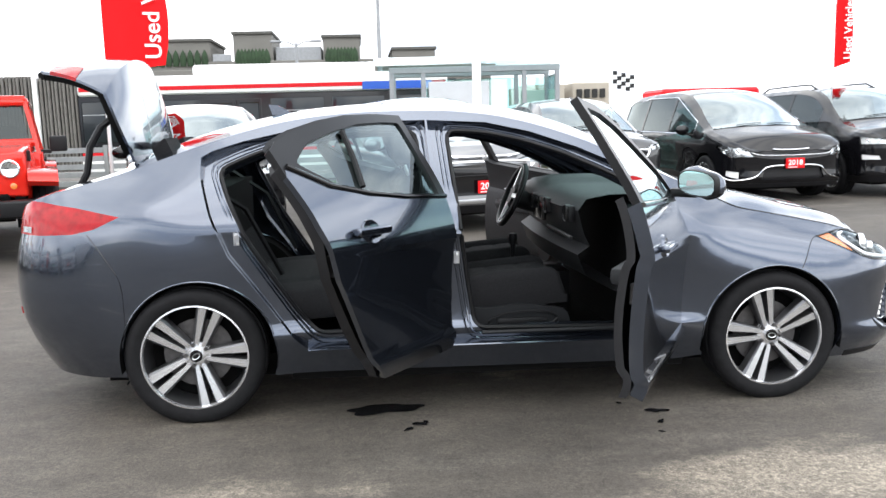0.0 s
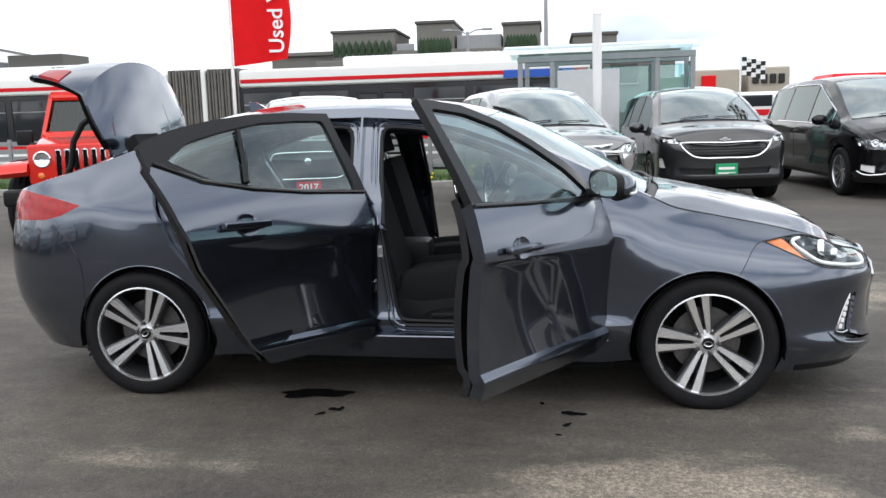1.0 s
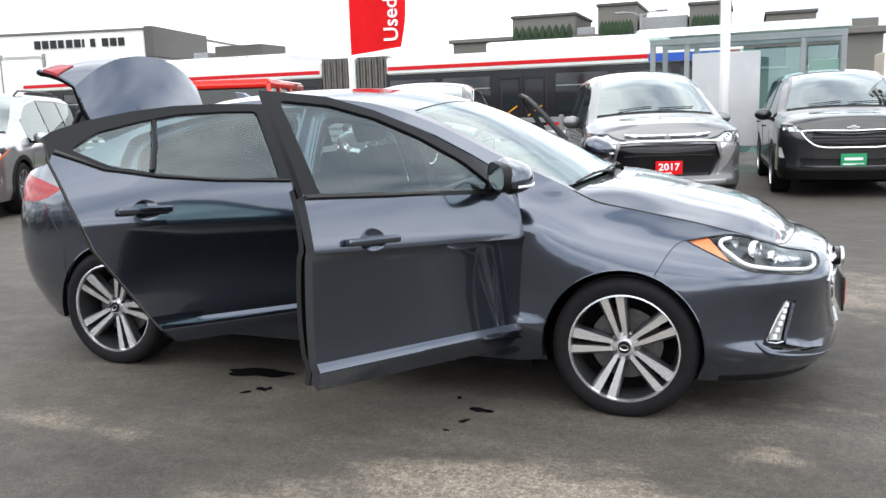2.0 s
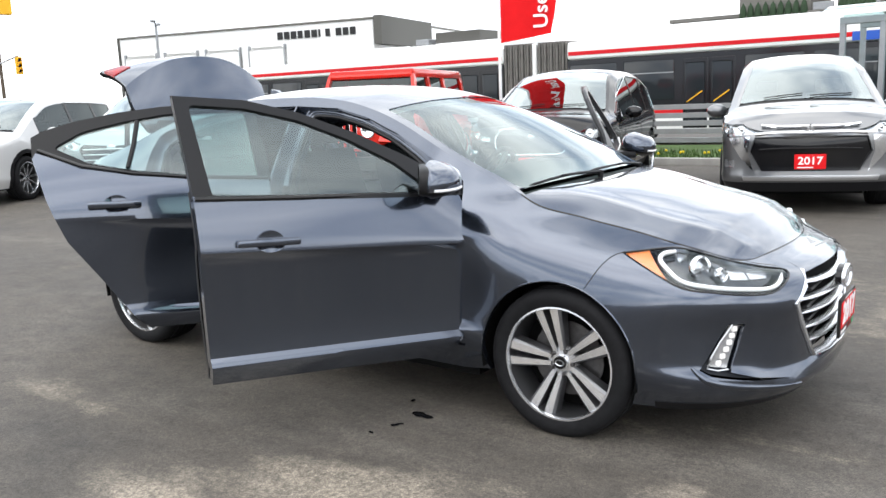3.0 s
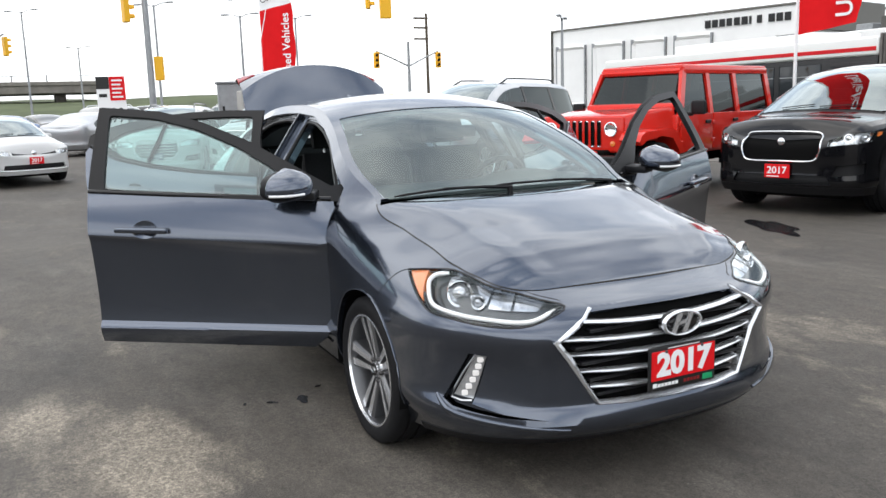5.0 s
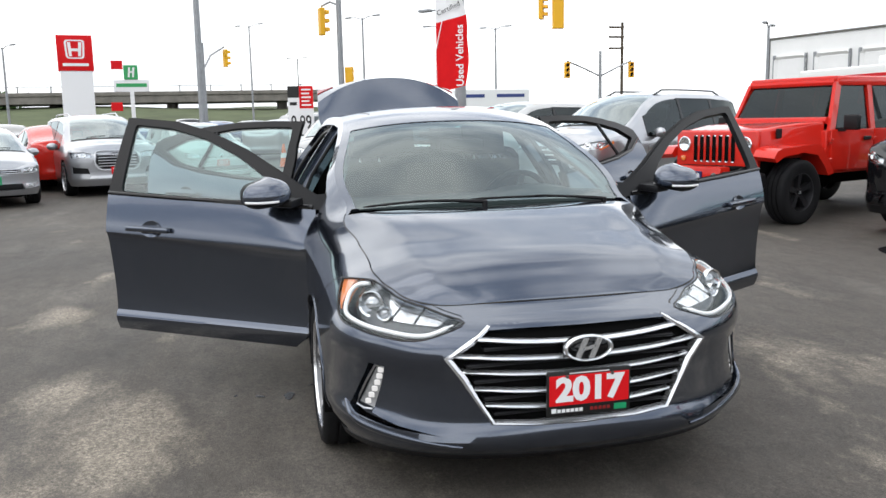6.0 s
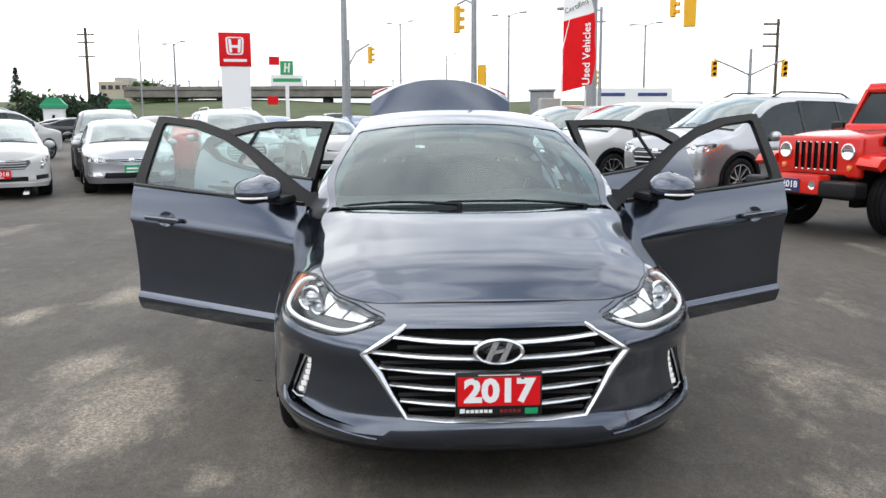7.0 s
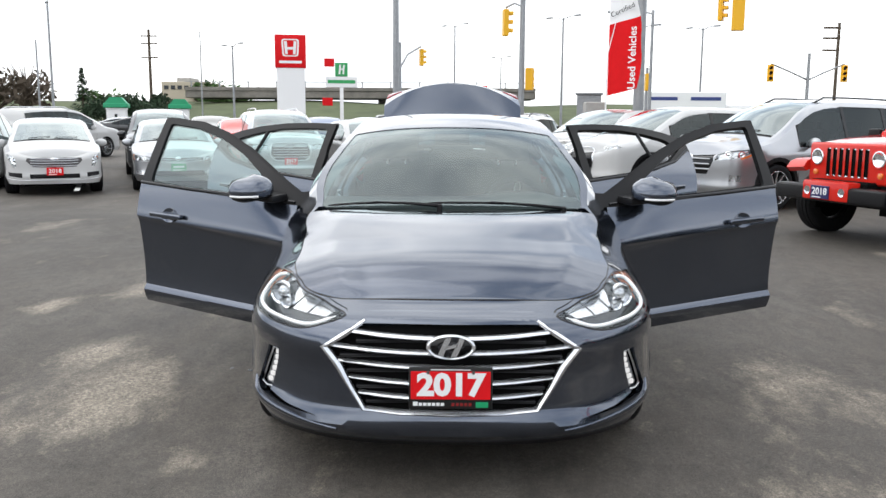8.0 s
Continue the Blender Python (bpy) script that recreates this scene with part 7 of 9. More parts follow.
# ---- red off-roader ----
def off_roader(m):
    v = root("off_road_suv", "red off-road vehicle with seven-slot grille and black bumper", "car", m, ROW)
    red, blk = M["red_paint"], M["trim"]

    def hull(name, secs, mt, bev=0.03, label=""):
        """Box-like hull through sections (x, half width low, half width high, z low, z high)."""
        bm = bmesh.new()
        rows = [[bm.verts.new(p) for p in ((x, -a, z0), (x, a, z0), (x, b, z1), (x, -b, z1))] for x, a, b, z0, z1 in secs]
        for q, w in zip(rows, rows[1:]):
            for k in range(4):
                bm.faces.new((q[k], q[(k + 1) % 4], w[(k + 1) % 4], w[k]))
        bm.faces.new(rows[0][::-1])
        bm.faces.new(rows[-1])
        bmesh.ops.recalc_face_normals(bm, faces=bm.faces[:])
        if bev:
            es = [e for e in bm.edges if e.calc_face_angle(0) > 0.5]
            bmesh.ops.bevel(bm, geom=es, offset=bev, segments=3, affect="EDGES", profile=0.6)
        return part(name, bm, mt, v, label)

    hull("body_tub", [(-0.80, 0.77, 0.78, 0.58, 1.13), (2.28, 0.77, 0.78, 0.58, 1.13)], red)
    hull("bonnet", [(2.20, 0.74, 0.70, 0.80, 1.26), (2.9, 0.68, 0.63, 0.80, 1.21), (3.36, 0.62, 0.57, 0.80, 1.15)], red, 0.05, "long red bonnet with black latches")
    g = part("grille_panel", cbox(3.34, 3.43, -0.64, 0.64, 0.68, 1.16, 0.05, 3), red, v, "red slotted grille panel")
    for k in range(7):
        y = (k - 3) * 0.098
        part("grille_slot", cbox(3.425, 3.436, y - 0.031, y + 0.031, 0.76, 1.10, 0.02, 2), M["chrome"], g)
        part("slot_gap", cbox(3.434, 3.440, y - 0.022, y + 0.022, 0.775, 1.085, 0.012, 2), M["under"], g)
    for sg in (-1, 1):
        part("head_lamp", lathe(bmesh.new(), [(0.098, 0.0), (0.098, 0.025), (0.085, 0.03), (0.06, 0.012), (0.0, 0.006)], 22, "x", (3.425, sg * 0.475, 0.985)), M["chrome"], g, "round headlamp")
        part("lamp_lens", lathe(bmesh.new(), [(0.086, 0.024), (0.05, 0.040), (0.0, 0.045)], 22, "x", (3.425, sg * 0.475, 0.985)), M["lamp_glass"], g)
        part("side_lamp", lathe(bmesh.new(), [(0.036, 0.0), (0.034, 0.02), (0.0, 0.026)], 14, "x", (3.428, sg * 0.50, 0.80)), M["amber"], g)
        part("bonnet_latch", cbox(3.02, 3.10, sg * 0.66 - 0.02, sg * 0.66 + 0.02, 1.05, 1.17, 0.008, 1), blk, v)
        # flared wings
        for cx, name in ((2.95, "front_flare"), (0.0, "rear_flare")):
            outer = [(-0.62, 0.62), (-0.50, 0.80), (-0.36, 0.955), (-0.28, 0.985), (0.40, 0.965), (0.50, 0.93), (0.56, 0.85)]
            inner = [(0.50, 0.80), (0.38, 0.86), (0.0, 0.90), (-0.28, 0.86), (-0.44, 0.70), (-0.50, 0.60)]
            poly = [(cx + a, z) for a, z in outer + inner]
            part(name, prism(bmesh.new(), poly, 0.30, lambda a, b, d: Vector((a, sg * (0.64 + d), b - (0.02 if d > 0.1 else 0)))), red, v, "red flared wing")
        for cx in (0.0, 2.95):
            wheel(v, cx, sg * 0.80, 0.40, R=0.40, rim=0.235, width=0.26, side=sg, style="five", spin=random.uniform(0, 60), finish="alloy_dark")
            part("wheel_well", cbox(cx - 0.46, cx + 0.46, min(sg * 0.5, sg * 0.6), max(sg * 0.5, sg * 0.6), 0.35, 0.92), M["under"], v)
        # doors
        for x0, x1, win in ((1.28, 2.20, True), (0.42, 1.26, True)):
            d = part("side_door", cbox(x0, x1, min(sg * 0.775, sg * 0.80), max(sg * 0.775, sg * 0.80), 0.62, 1.135, 0.012, 2), red, v)
            part("door_handle", cbox(x0 + 0.08, x0 + 0.24, min(sg * 0.80, sg * 0.825), max(sg * 0.80, sg * 0.825), 0.99, 1.04, 0.01, 1), blk, d)
            for zz in (0.75, 1.0):
                part("exposed_hinge", cbox(x1 - 0.03, x1 + 0.05, min(sg * 0.79, sg * 0.815), max(sg * 0.79, sg * 0.815), zz - 0.025, zz + 0.025, 0.006, 1), red, d)
        part("door_mirror", cbox(2.02, 2.10, min(sg * 0.88, sg * 1.08), max(sg * 0.88, sg * 1.08), 1.13, 1.32, 0.03, 3), blk, v, "black door mirror")
        part("mirror_arm", cbox(2.04, 2.08, min(sg * 0.76, sg * 0.90), max(sg * 0.76, sg * 0.90), 1.11, 1.16, 0.01, 1), blk, v)
        # upper side: pillars, sill rail, glass
        lean = lambda z: 0.78 - 0.11 * (z - 1.13) / 0.62
        for pts, w in (([(2.16, 1.12), (1.90, 1.74)], 0.055), ([(1.27, 1.12), (1.24, 1.76)], 0.05), ([(0.41, 1.12), (0.40, 1.76)], 0.05), ([(-0.77, 1.12), (-0.72, 1.76)], 0.06)):
            (xa, za), (xb, zb) = pts
            bm = bmesh.new()
            q = [(xa - w, za), (xa + w, za), (xb + w, zb), (xb - w, zb)]
            prism(bm, q, 0.05, lambda a, b, dd: Vector((a, sg * (lean(b) - dd), b)))
            part("pillar", bm, red, v)
        for x0, x1 in ((1.32, 2.12), (0.46, 1.22), (-0.71, 0.36)):
            sl = 0.26 if x1 > 2 else 0.0
            bm = bmesh.new()
            bm.faces.new([bm.verts.new(p) for p in ((x0, sg * (lean(1.14) - 0.03), 1.14), (x1, sg * (lean(1.14) - 0.03), 1.14), (x1 - sl * 0.92, sg * (lean(1.70) - 0.03), 1.70), (x0, sg * (lean(1.70) - 0.03), 1.70))])
            if sg > 0:
                bmesh.ops.reverse_faces(bm, faces=bm.faces[:])
            part("side_window", bm, M["window_dark"], v)
        part("roof_side", cbox(-0.78, 1.92, min(sg * 0.60, sg * 0.685), max(sg * 0.60, sg * 0.685), 1.69, 1.79, 0.03, 2), red, v)
    part("hardtop", cbox(-0.79, 1.93, -0.66, 0.66, 1.74, 1.82, 0.035, 3), red, v, "red hard top")
    bm = bmesh.new()
    bm.faces.new([bm.verts.new(p) for p in ((2.17, -0.66, 1.28), (2.17, 0.66, 1.28), (1.93, 0.60, 1.70), (1.93, -0.60, 1.70))])
    part("windshield", bm, M["window_dark"], v, "flat upright windshield")
    for pts in (((2.185, -0.72, 1.25), (2.185, 0.72, 1.25)), ((1.925, -0.64, 1.735), (1.925, 0.64, 1.735))):
        part("windshield_frame", tube(bmesh.new(), pts, 0.045, 8), red, v)
    for y in (-0.35, 0.25):
        part("wiper", tube(bmesh.new(), [(2.19, y, 1.235), (2.17, y + 0.42, 1.27)], 0.012, 5), blk, v)
    b = part("front_bumper", cbox(3.52, 3.74, -0.86, 0.86, 0.47, 0.66, 0.05, 3), blk, v, "black front bumper with a red middle")
    part("bumper_middle", cbox(3.56, 3.752, -0.36, 0.36, 0.49, 0.72, 0.03, 2), red, b)
    for y in (-0.27, 0.27):
        part("fog_lamp", lathe(bmesh.new(), [(0.05, 0.0), (0.05, 0.01), (0.03, 0.005), (0.0, 0.008)], 14, "x", (3.75, y, 0.60)), M["chrome"], b)
    part("bumper_mount", cbox(3.30, 3.56, -0.45, 0.45, 0.50, 0.72, 0.02, 1), M["under"], b)
    plate(v, 3.755, 0.585, "2018", "tag_blue", w=0.29).location.y = -0.06
    part("chassis", cbox(-0.7, 3.4, -0.48, 0.48, 0.42, 0.60), M["under"], v)
    for y in (-0.38, 0.38):
        for x in (1.1, 0.2):
            bm = cbox(x - 0.08, x + 0.08, y - 0.24, y + 0.24, 0.8, 1.28, 0.05, 2)
            box(bm, x - 0.05, x + 0.05, y - 0.13, y + 0.13, 1.3, 1.46, 0.04, 2)
            part("seat_back", bm, M["cloth"], v)
    part("dashboard", cbox(1.85, 2.15, -0.7, 0.7, 0.95, 1.14, 0.05, 2), M["plastic"], v)
    part("steering_wheel", tube(bmesh.new(), [(1.72 + 0.05 * math.sin(a), 0.38 + 0.18 * math.cos(a), 1.14 + 0.17 * math.sin(a)) for a in np.linspace(0, 6.283, 20)], 0.015, 6), blk, v)
    return v


off_roader(at(-3.40, 4.68, -71, 3.43))


# ---- ground ----
def ground_height(x, y):
    """Level lot with the slight fall on which the sedan stands."""
    dx, dy = max(-1.0 - x, 0, x - 3.7), max(abs(y) - 1.0, 0)
    d = math.hypot(dx, dy)
    t = min(max((d - 0.9) / 3.0, 0.0), 1.0)
    return lot_rise(x, y) - 0.0157 * (x - 1.35) * (1 - t * t * (3 - 2 * t))


# x, y, radii, amount; broad faint entries at y > 1 only brighten the asphalt's colour
DUST_AND_PALE = [(2.3, -1.72, 0.75, 0.5, 0.55), (2.9, -1.75, 0.7, 0.5, 0.4), (3.3, -1.1, 0.5, 0.35, 0.35), (1.75, -2.15, 0.8, 0.45, 0.5), (2.6, -2.2, 0.9, 0.4, 0.3), (0.1, -1.65, 0.9, 0.3, 0.25), (-0.1, -2.5, 0.8, 0.35, 0.45), (0.5, -3.0, 0.7, 0.3, 0.4), (-4.3, -5.2, 2.2, 0.7, 0.3), (4.4, -1.9, 0.6, 0.4, 0.2), (-1.6, -2.4, 1.2, 0.3, 0.25), (2.1, 1.9, 1.6, 1.0, 0.14), (0.6, 3.0, 1.6, 0.6, 0.16), (4.6, 1.6, 1.2, 0.8, 0.12), (-2.0, 4.6, 2.0, 0.3, 0.2), (3.7, 1.9, 2.6, 1.6, 0.28)]


def asphalt():
    m = bpy.data.materials.new("worn_asphalt")
    m.use_nodes = True
    nt = m.node_tree
    L, N = nt.links, nt.nodes
    b = N["Principled BSDF"]
    co = N.new("ShaderNodeTexCoord")

    def tex(kind, scale, detail=6, rough=0.6, sy=1.0, rot=0.0):
        mp_ = N.new("ShaderNodeMapping")
        mp_.inputs["Scale"].default_value = (1, sy, 1)
        mp_.inputs["Rotation"].default_value = (0, 0, rot)
        t = N.new("ShaderNodeTexNoise" if kind == "noise" else "ShaderNodeTexVoronoi")
        t.inputs["Scale"].default_value = scale
        if kind == "noise":
            t.inputs["Detail"].default_value, t.inputs["Roughness"].default_value = detail, rough
        L.new(co.outputs["Object"], mp_.inputs["Vector"])
        L.new(mp_.outputs["Vector"], t.inputs["Vector"])
        return t

    def ramp(src, a, bb, ca, cb):
        r = N.new("ShaderNodeValToRGB")
        r.color_ramp.elements[0].position, r.color_ramp.elements[1].position = a, bb
        r.color_ramp.elements[0].color, r.color_ramp.elements[1].color = (*ca, 1), (*cb, 1)
        L.new(src, r.inputs["Fac"])
        return r

    def blend(kind, f, a, bb):
        x = N.new("ShaderNodeMix")
        x.data_type, x.blend_type = "RGBA", kind
        if isinstance(f, float):
            x.inputs["Factor"].default_value = f
        else:
            L.new(f, x.inputs["Factor"])
        for s, k in ((a, "A"), (bb, "B")):
            if isinstance(s, tuple):
                x.inputs[k].default_value = (*s, 1)
            else:
                L.new(s, x.inputs[k])
        return x.outputs["Result"]

    broad = tex("noise", 0.22, 5, 0.55, 1.6, 0.3)
    stain = tex("noise", 0.9, 9, 0.72, 1.8, 0.15)
    speck = tex("noise", 150, 3, 0.7)
    grit = tex("noise", 48, 7, 0.85)
    base = ramp(broad.outputs["Fac"], 0.35, 0.68, (0.050, 0.0440, 0.0380), (0.092, 0.081, 0.0690)).outputs["Color"]
    # pale patches, each with its own place, ragged at the edges: dusty where the lot has worn, broad and faint at y > 1
    # to brighten the asphalt's colour
    total = None
    for px, py, rx, ry, amount in DUST_AND_PALE:
        mp_ = N.new("ShaderNodeMapping")
        mp_.vector_type = "TEXTURE"
        mp_.inputs["Location"].default_value = (px, py, 0)
        mp_.inputs["Scale"].default_value = (rx, ry, 10)
        gr = N.new("ShaderNodeTexGradient")
        gr.gradient_type = "QUADRATIC_SPHERE"
        L.new(co.outputs["Object"], mp_.inputs["Vector"])
        L.new(mp_.outputs["Vector"], gr.inputs["Vector"])
        mm = N.new("ShaderNodeMath")
        mm.operation = "MULTIPLY_ADD"
        mm.inputs[1].default_value = amount
        L.new(gr.outputs["Fac"], mm.inputs[0])
        if total:
            L.new(total, mm.inputs[2])
        else:
            mm.inputs[2].default_value = 0.0
        total = mm.outputs["Value"]
    sm = N.new("ShaderNodeMath")
    sm.operation = "ADD"
    L.new(total, sm.inputs[0])
    L.new(stain.outputs["Fac"], sm.inputs[1])
    dust_pale_mask = ramp(sm.outputs["Value"], 0.60, 0.80, (0, 0, 0), (0.9, 0.9, 0.9)).outputs["Color"]
    rag = ramp(grit.outputs["Fac"], 0.42, 0.60, (0.05, 0.05, 0.05), (1, 1, 1)).outputs["Color"]
    dust_pale = blend("MULTIPLY", 0.8, dust_pale_mask, rag)
    base = blend("MIX", dust_pale, base, (0.37, 0.325, 0.265))
    dark = ramp(tex("noise", 0.5, 6, 0.6, 1.4, 1.1).outputs["Fac"], 0.58, 0.72, (0, 0, 0), (0.6, 0.6, 0.6)).outputs["Color"]
    base = blend("MIX", dark, base, (0.028, 0.026, 0.025))
    pale = ramp(tex("noise", 0.35, 7, 0.65, 3.2, 0.5).outputs["Fac"], 0.54, 0.74, (0, 0, 0), (0.5, 0.5, 0.5)).outputs["Color"]
    base = blend("MIX", pale, base, (0.16, 0.148, 0.134))
    base = blend("OVERLAY", 0.75, base, ramp(speck.outputs["Fac"], 0.3, 0.7, (0.12, 0.12, 0.12), (0.88, 0.87, 0.85)).outputs["Color"])
    base = blend("OVERLAY", 0.45, base, ramp(tex("noise", 5.5, 7, 0.7, 1.5, 0.2).outputs["Fac"], 0.3, 0.7, (0.2, 0.2, 0.2), (0.8, 0.79, 0.77)).outputs["Color"])
    base = blend("OVERLAY", 0.45, base, ramp(tex("noise", 45, 5, 0.75).outputs["Fac"], 0.32, 0.68, (0.12, 0.12, 0.12), (0.88, 0.87, 0.85)).outputs["Color"])
    # small scuffs and pebbles of pale stone
    chip = N.new("ShaderNodeTexVoronoi")
    chip.inputs["Scale"].default_value = 9.0
    L.new(co.outputs["Object"], chip.inputs["Vector"])
    dots = ramp(chip.outputs["Distance"], 0.03, 0.05, (0.55, 0.55, 0.55), (0, 0, 0)).outputs["Color"]
    base = blend("MIX", dots, base, (0.22, 0.20, 0.18))
    L.new(base, b.inputs["Base Color"])
    rr = N.new("ShaderNodeMapRange")
    rr.inputs["To Min"].default_value, rr.inputs["To Max"].default_value = 0.55, 0.92
    L.new(stain.outputs["Fac"], rr.inputs["Value"])
    L.new(rr.outputs["Result"], b.inputs["Roughness"])
    bp = N.new("ShaderNodeBump")
    bp.inputs["Strength"].default_value, bp.inputs["Distance"].default_value = 0.6, 0.006
    L.new(speck.outputs["Fac"], bp.inputs["Height"])
    L.new(bp.outputs["Normal"], b.inputs["Normal"])
    return m


M["asphalt"] = asphalt()
M["grass"] = mat("grass", (0.060, 0.105, 0.028), 0.9, noise_scale=1.5, noise_amount=0.5, bump=0.6, bump_scale=40)
M["concrete"] = mat("concrete", (0.36, 0.35, 0.33), 0.9, noise_scale=3, noise_amount=0.18, bump=0.2, bump_scale=60)
M["galv"] = mat("galvanised_steel", (0.30, 0.31, 0.32), 0.5, 0.6, noise_scale=4, noise_amount=0.15)
M["signal_yellow"] = mat("signal_yellow", (0.80, 0.42, 0.01), 0.45)
M["flag_red"] = mat("flag_red", (0.66, 0.013, 0.016), 0.8, spec=0.1, noise_scale=3, noise_amount=0.08)
M["bus_white"] = mat("bus_white", (0.78, 0.78, 0.77), 0.35, coat=0.4)
M["bus_red"] = mat("bus_red", (0.58, 0.012, 0.018), 0.4, spec=0.2)
M["bus_black"] = mat("bus_dark_band", (0.014, 0.014, 0.016), 0.15)
M["bellows"] = mat("bellows_grey", (0.16, 0.15, 0.14), 0.9, noise_scale=6, noise_amount=0.25)
M["taupe"] = mat("taupe_stucco", (0.17, 0.165, 0.15), 0.9, noise_scale=0.6, noise_amount=0.08)
M["beige"] = mat("beige_render", (0.40, 0.36, 0.30), 0.9, noise_scale=1.5, noise_amount=0.08)
M["taupe_dark"] = mat("dark_taupe_stucco", (0.10, 0.098, 0.09), 0.9)
M["store_white"] = mat("white_cladding", (0.86, 0.86, 0.85), 0.7, noise_scale=0.2, noise_amount=0.05)
M["leaf"] = mat("leaves", (0.05, 0.10, 0.025), 0.8, noise_scale=2, noise_amount=0.4)
M["pine"] = mat("dark_needles", (0.022, 0.045, 0.02), 0.85, noise_scale=2, noise_amount=0.4)
M["bark"] = mat("bark", (0.09, 0.07, 0.05), 0.9, noise_scale=8, noise_amount=0.3)
M["aqua"] = glass("shelter_glass", (0.70, 0.90, 0.88), 0.05, 0.04)
M["oil"] = mat("oil_stain", (0.008, 0.008, 0.009), 0.25)
M["dark_window"] = mat("dark_window", (0.02, 0.024, 0.028), 0.08)
M["booth_green"] = mat("green_roof", (0.02, 0.30, 0.14), 0.5)
M["hotel_green"] = mat("bright_green", (0.03, 0.33, 0.10), 0.4)

gx = [-1500, -700, -350, -200, -120, -80, -60, -45, -35, -28, -22, -18, -15, *np.arange(-13, 11, 0.3), 11, 13, 16, 20, 26, 35, 50, 80, 150, 300, 700, 1500]
gy = [-1500, -700, -300, -150, -80, -50, -35, -25, -18, -14, -11, -9, *np.arange(-7.5, 7.5, 0.3), 7.5, 9, 11, 13, 15, 18, 22, 28, 36, 50, 80, 150, 300, 700, 1500]
bm = bmesh.new()
gv = [[bm.verts.new((x, y, ground_height(x, y))) for y in gy] for x in gx]
for i in range(len(gx) - 1):
    for j in range(len(gy) - 1):
        bm.faces.new((gv[i][j], gv[i + 1][j], gv[i + 1][j + 1], gv[i][j + 1]))
tagged(link("ground", bm, M["asphalt"]), "worn dark asphalt lot with dusty and pale patches", "ground", kind="structure")


def blot(name, x, y, rx, ry, mt, label, seed, turn=0.0, lift=0.004):
    """A thin irregular spill on the ground."""
    rnd = random.Random(seed)
    bm = bmesh.new()
    n = 40
    ph = [(rnd.uniform(0, 6.28), rnd.uniform(0.05, 0.22) / (k + 1) ** 0.5) for k in range(6)]
    rim = []
    for k in range(n):
        a = 2 * math.pi * k / n
        r = 1 + sum(am * math.sin((j + 2) * a + p) for j, (p, am) in enumerate(ph))
        px, py = rx * r * math.cos(a), ry * r * math.sin(a)
        c, s = math.cos(turn), math.sin(turn)
        qx, qy = x + px * c - py * s, y + px * s + py * c
        rim.append(bm.verts.new((qx, qy, ground_height(qx, qy) + lift)))
    bm.faces.new(rim)
    return tagged(link(name, bm, mt), label, "stain")


blot("oil_stain", 0.84, -0.80, 0.155, 0.075, M["oil"], "black wet oil spill on the asphalt", 3, 0.1)
for k, (x, y, r) in enumerate(((0.99, -1.02, 0.035), (0.94, -1.08, 0.025), (1.02, -1.0, 0.02), (2.09, -0.985, 0.05), (2.06, -1.13, 0.025), (1.95, -0.86, 0.018), (2.02, -1.25, 0.015))):
    blot("oil_drip", x, y, r, r * 0.55, M["oil"], "small black oil drip on the asphalt", 10 + k, k)
blot("damp_patch", -0.35, 4.9, 0.55, 0.18, M["oil"], "dark damp patch on the asphalt", 31, -0.5)

# painted bay lines between the far cars
for x, y, L_, h in ((-11.2, -7.9, 3.2, 22), (-9.0, -9.9, 3.0, 22)):
    c, s = math.cos(radians(h)), math.sin(radians(h))
    bm = bmesh.new()
    prism(bm, [(-L_ / 2, -0.05), (L_ / 2, -0.05), (L_ / 2, 0.05), (-L_ / 2, 0.05)], 0.004, lambda a, b, d: Vector((x + a * c - b * s, y + a * s + b * c, d + 0.001)))
    tagged(link("bay_line", bm, mat("worn_line_paint", (0.55, 0.55, 0.53), 0.8, noise_scale=20, noise_amount=0.3)), "worn white bay line", "road marking", kind="structure")


# ---- verge, fence and street ----
bm = bmesh.new()
box(bm, -40, 2.2, 11.4, 15.4, -0.2, 0.10, 0.03, 1)
tagged(link("grass_verge", bm, M["grass"]), "mown grass verge beside the street", "grass", kind="structure")
bm = bmesh.new()
rnd = random.Random(5)
for _ in range(2600):
    x, y, h = rnd.uniform(-14, 2.1), rnd.uniform(11.45, 13.2), rnd.uniform(0.04, 0.12)
    a = rnd.uniform(0, 6.28)
    dx, dy = 0.02 * math.cos(a), 0.02 * math.sin(a)
    bm.faces.new([bm.verts.new(p) for p in ((x - dx, y - dy, 0.10), (x + dx, y + dy, 0.10), (x + rnd.uniform(-0.03, 0.03), y + rnd.uniform(-0.03, 0.03), 0.10 + h))])
tagged(link("grass_tufts", bm, M["grass"], None, "", None, None), "short green grass blades on the verge", "grass", kind="stuff")
M["dandelion"] = mat("yellow_petals", (0.75, 0.55, 0.02), 0.8)
bm = bmesh.new()
for _ in range(60):
    x, y = rnd.uniform(-6, 2.0), rnd.uniform(11.5, 12.9)
    bmesh.ops.create_icosphere(bm, subdivisions=1, radius=0.03, matrix=Matrix.Translation((x, y, 0.17)))
tagged(link("dandelions", bm, M["dandelion"]), "yellow dandelions in the grass", "flowers", kind="stuff")
bm = cbox(-40, 2.3, 11.22, 11.40, -0.1, 0.13, 0.02, 2)
tagged(link("kerb", bm, M["concrete"]), "pale concrete kerb along the verge", "kerb", kind="structure")


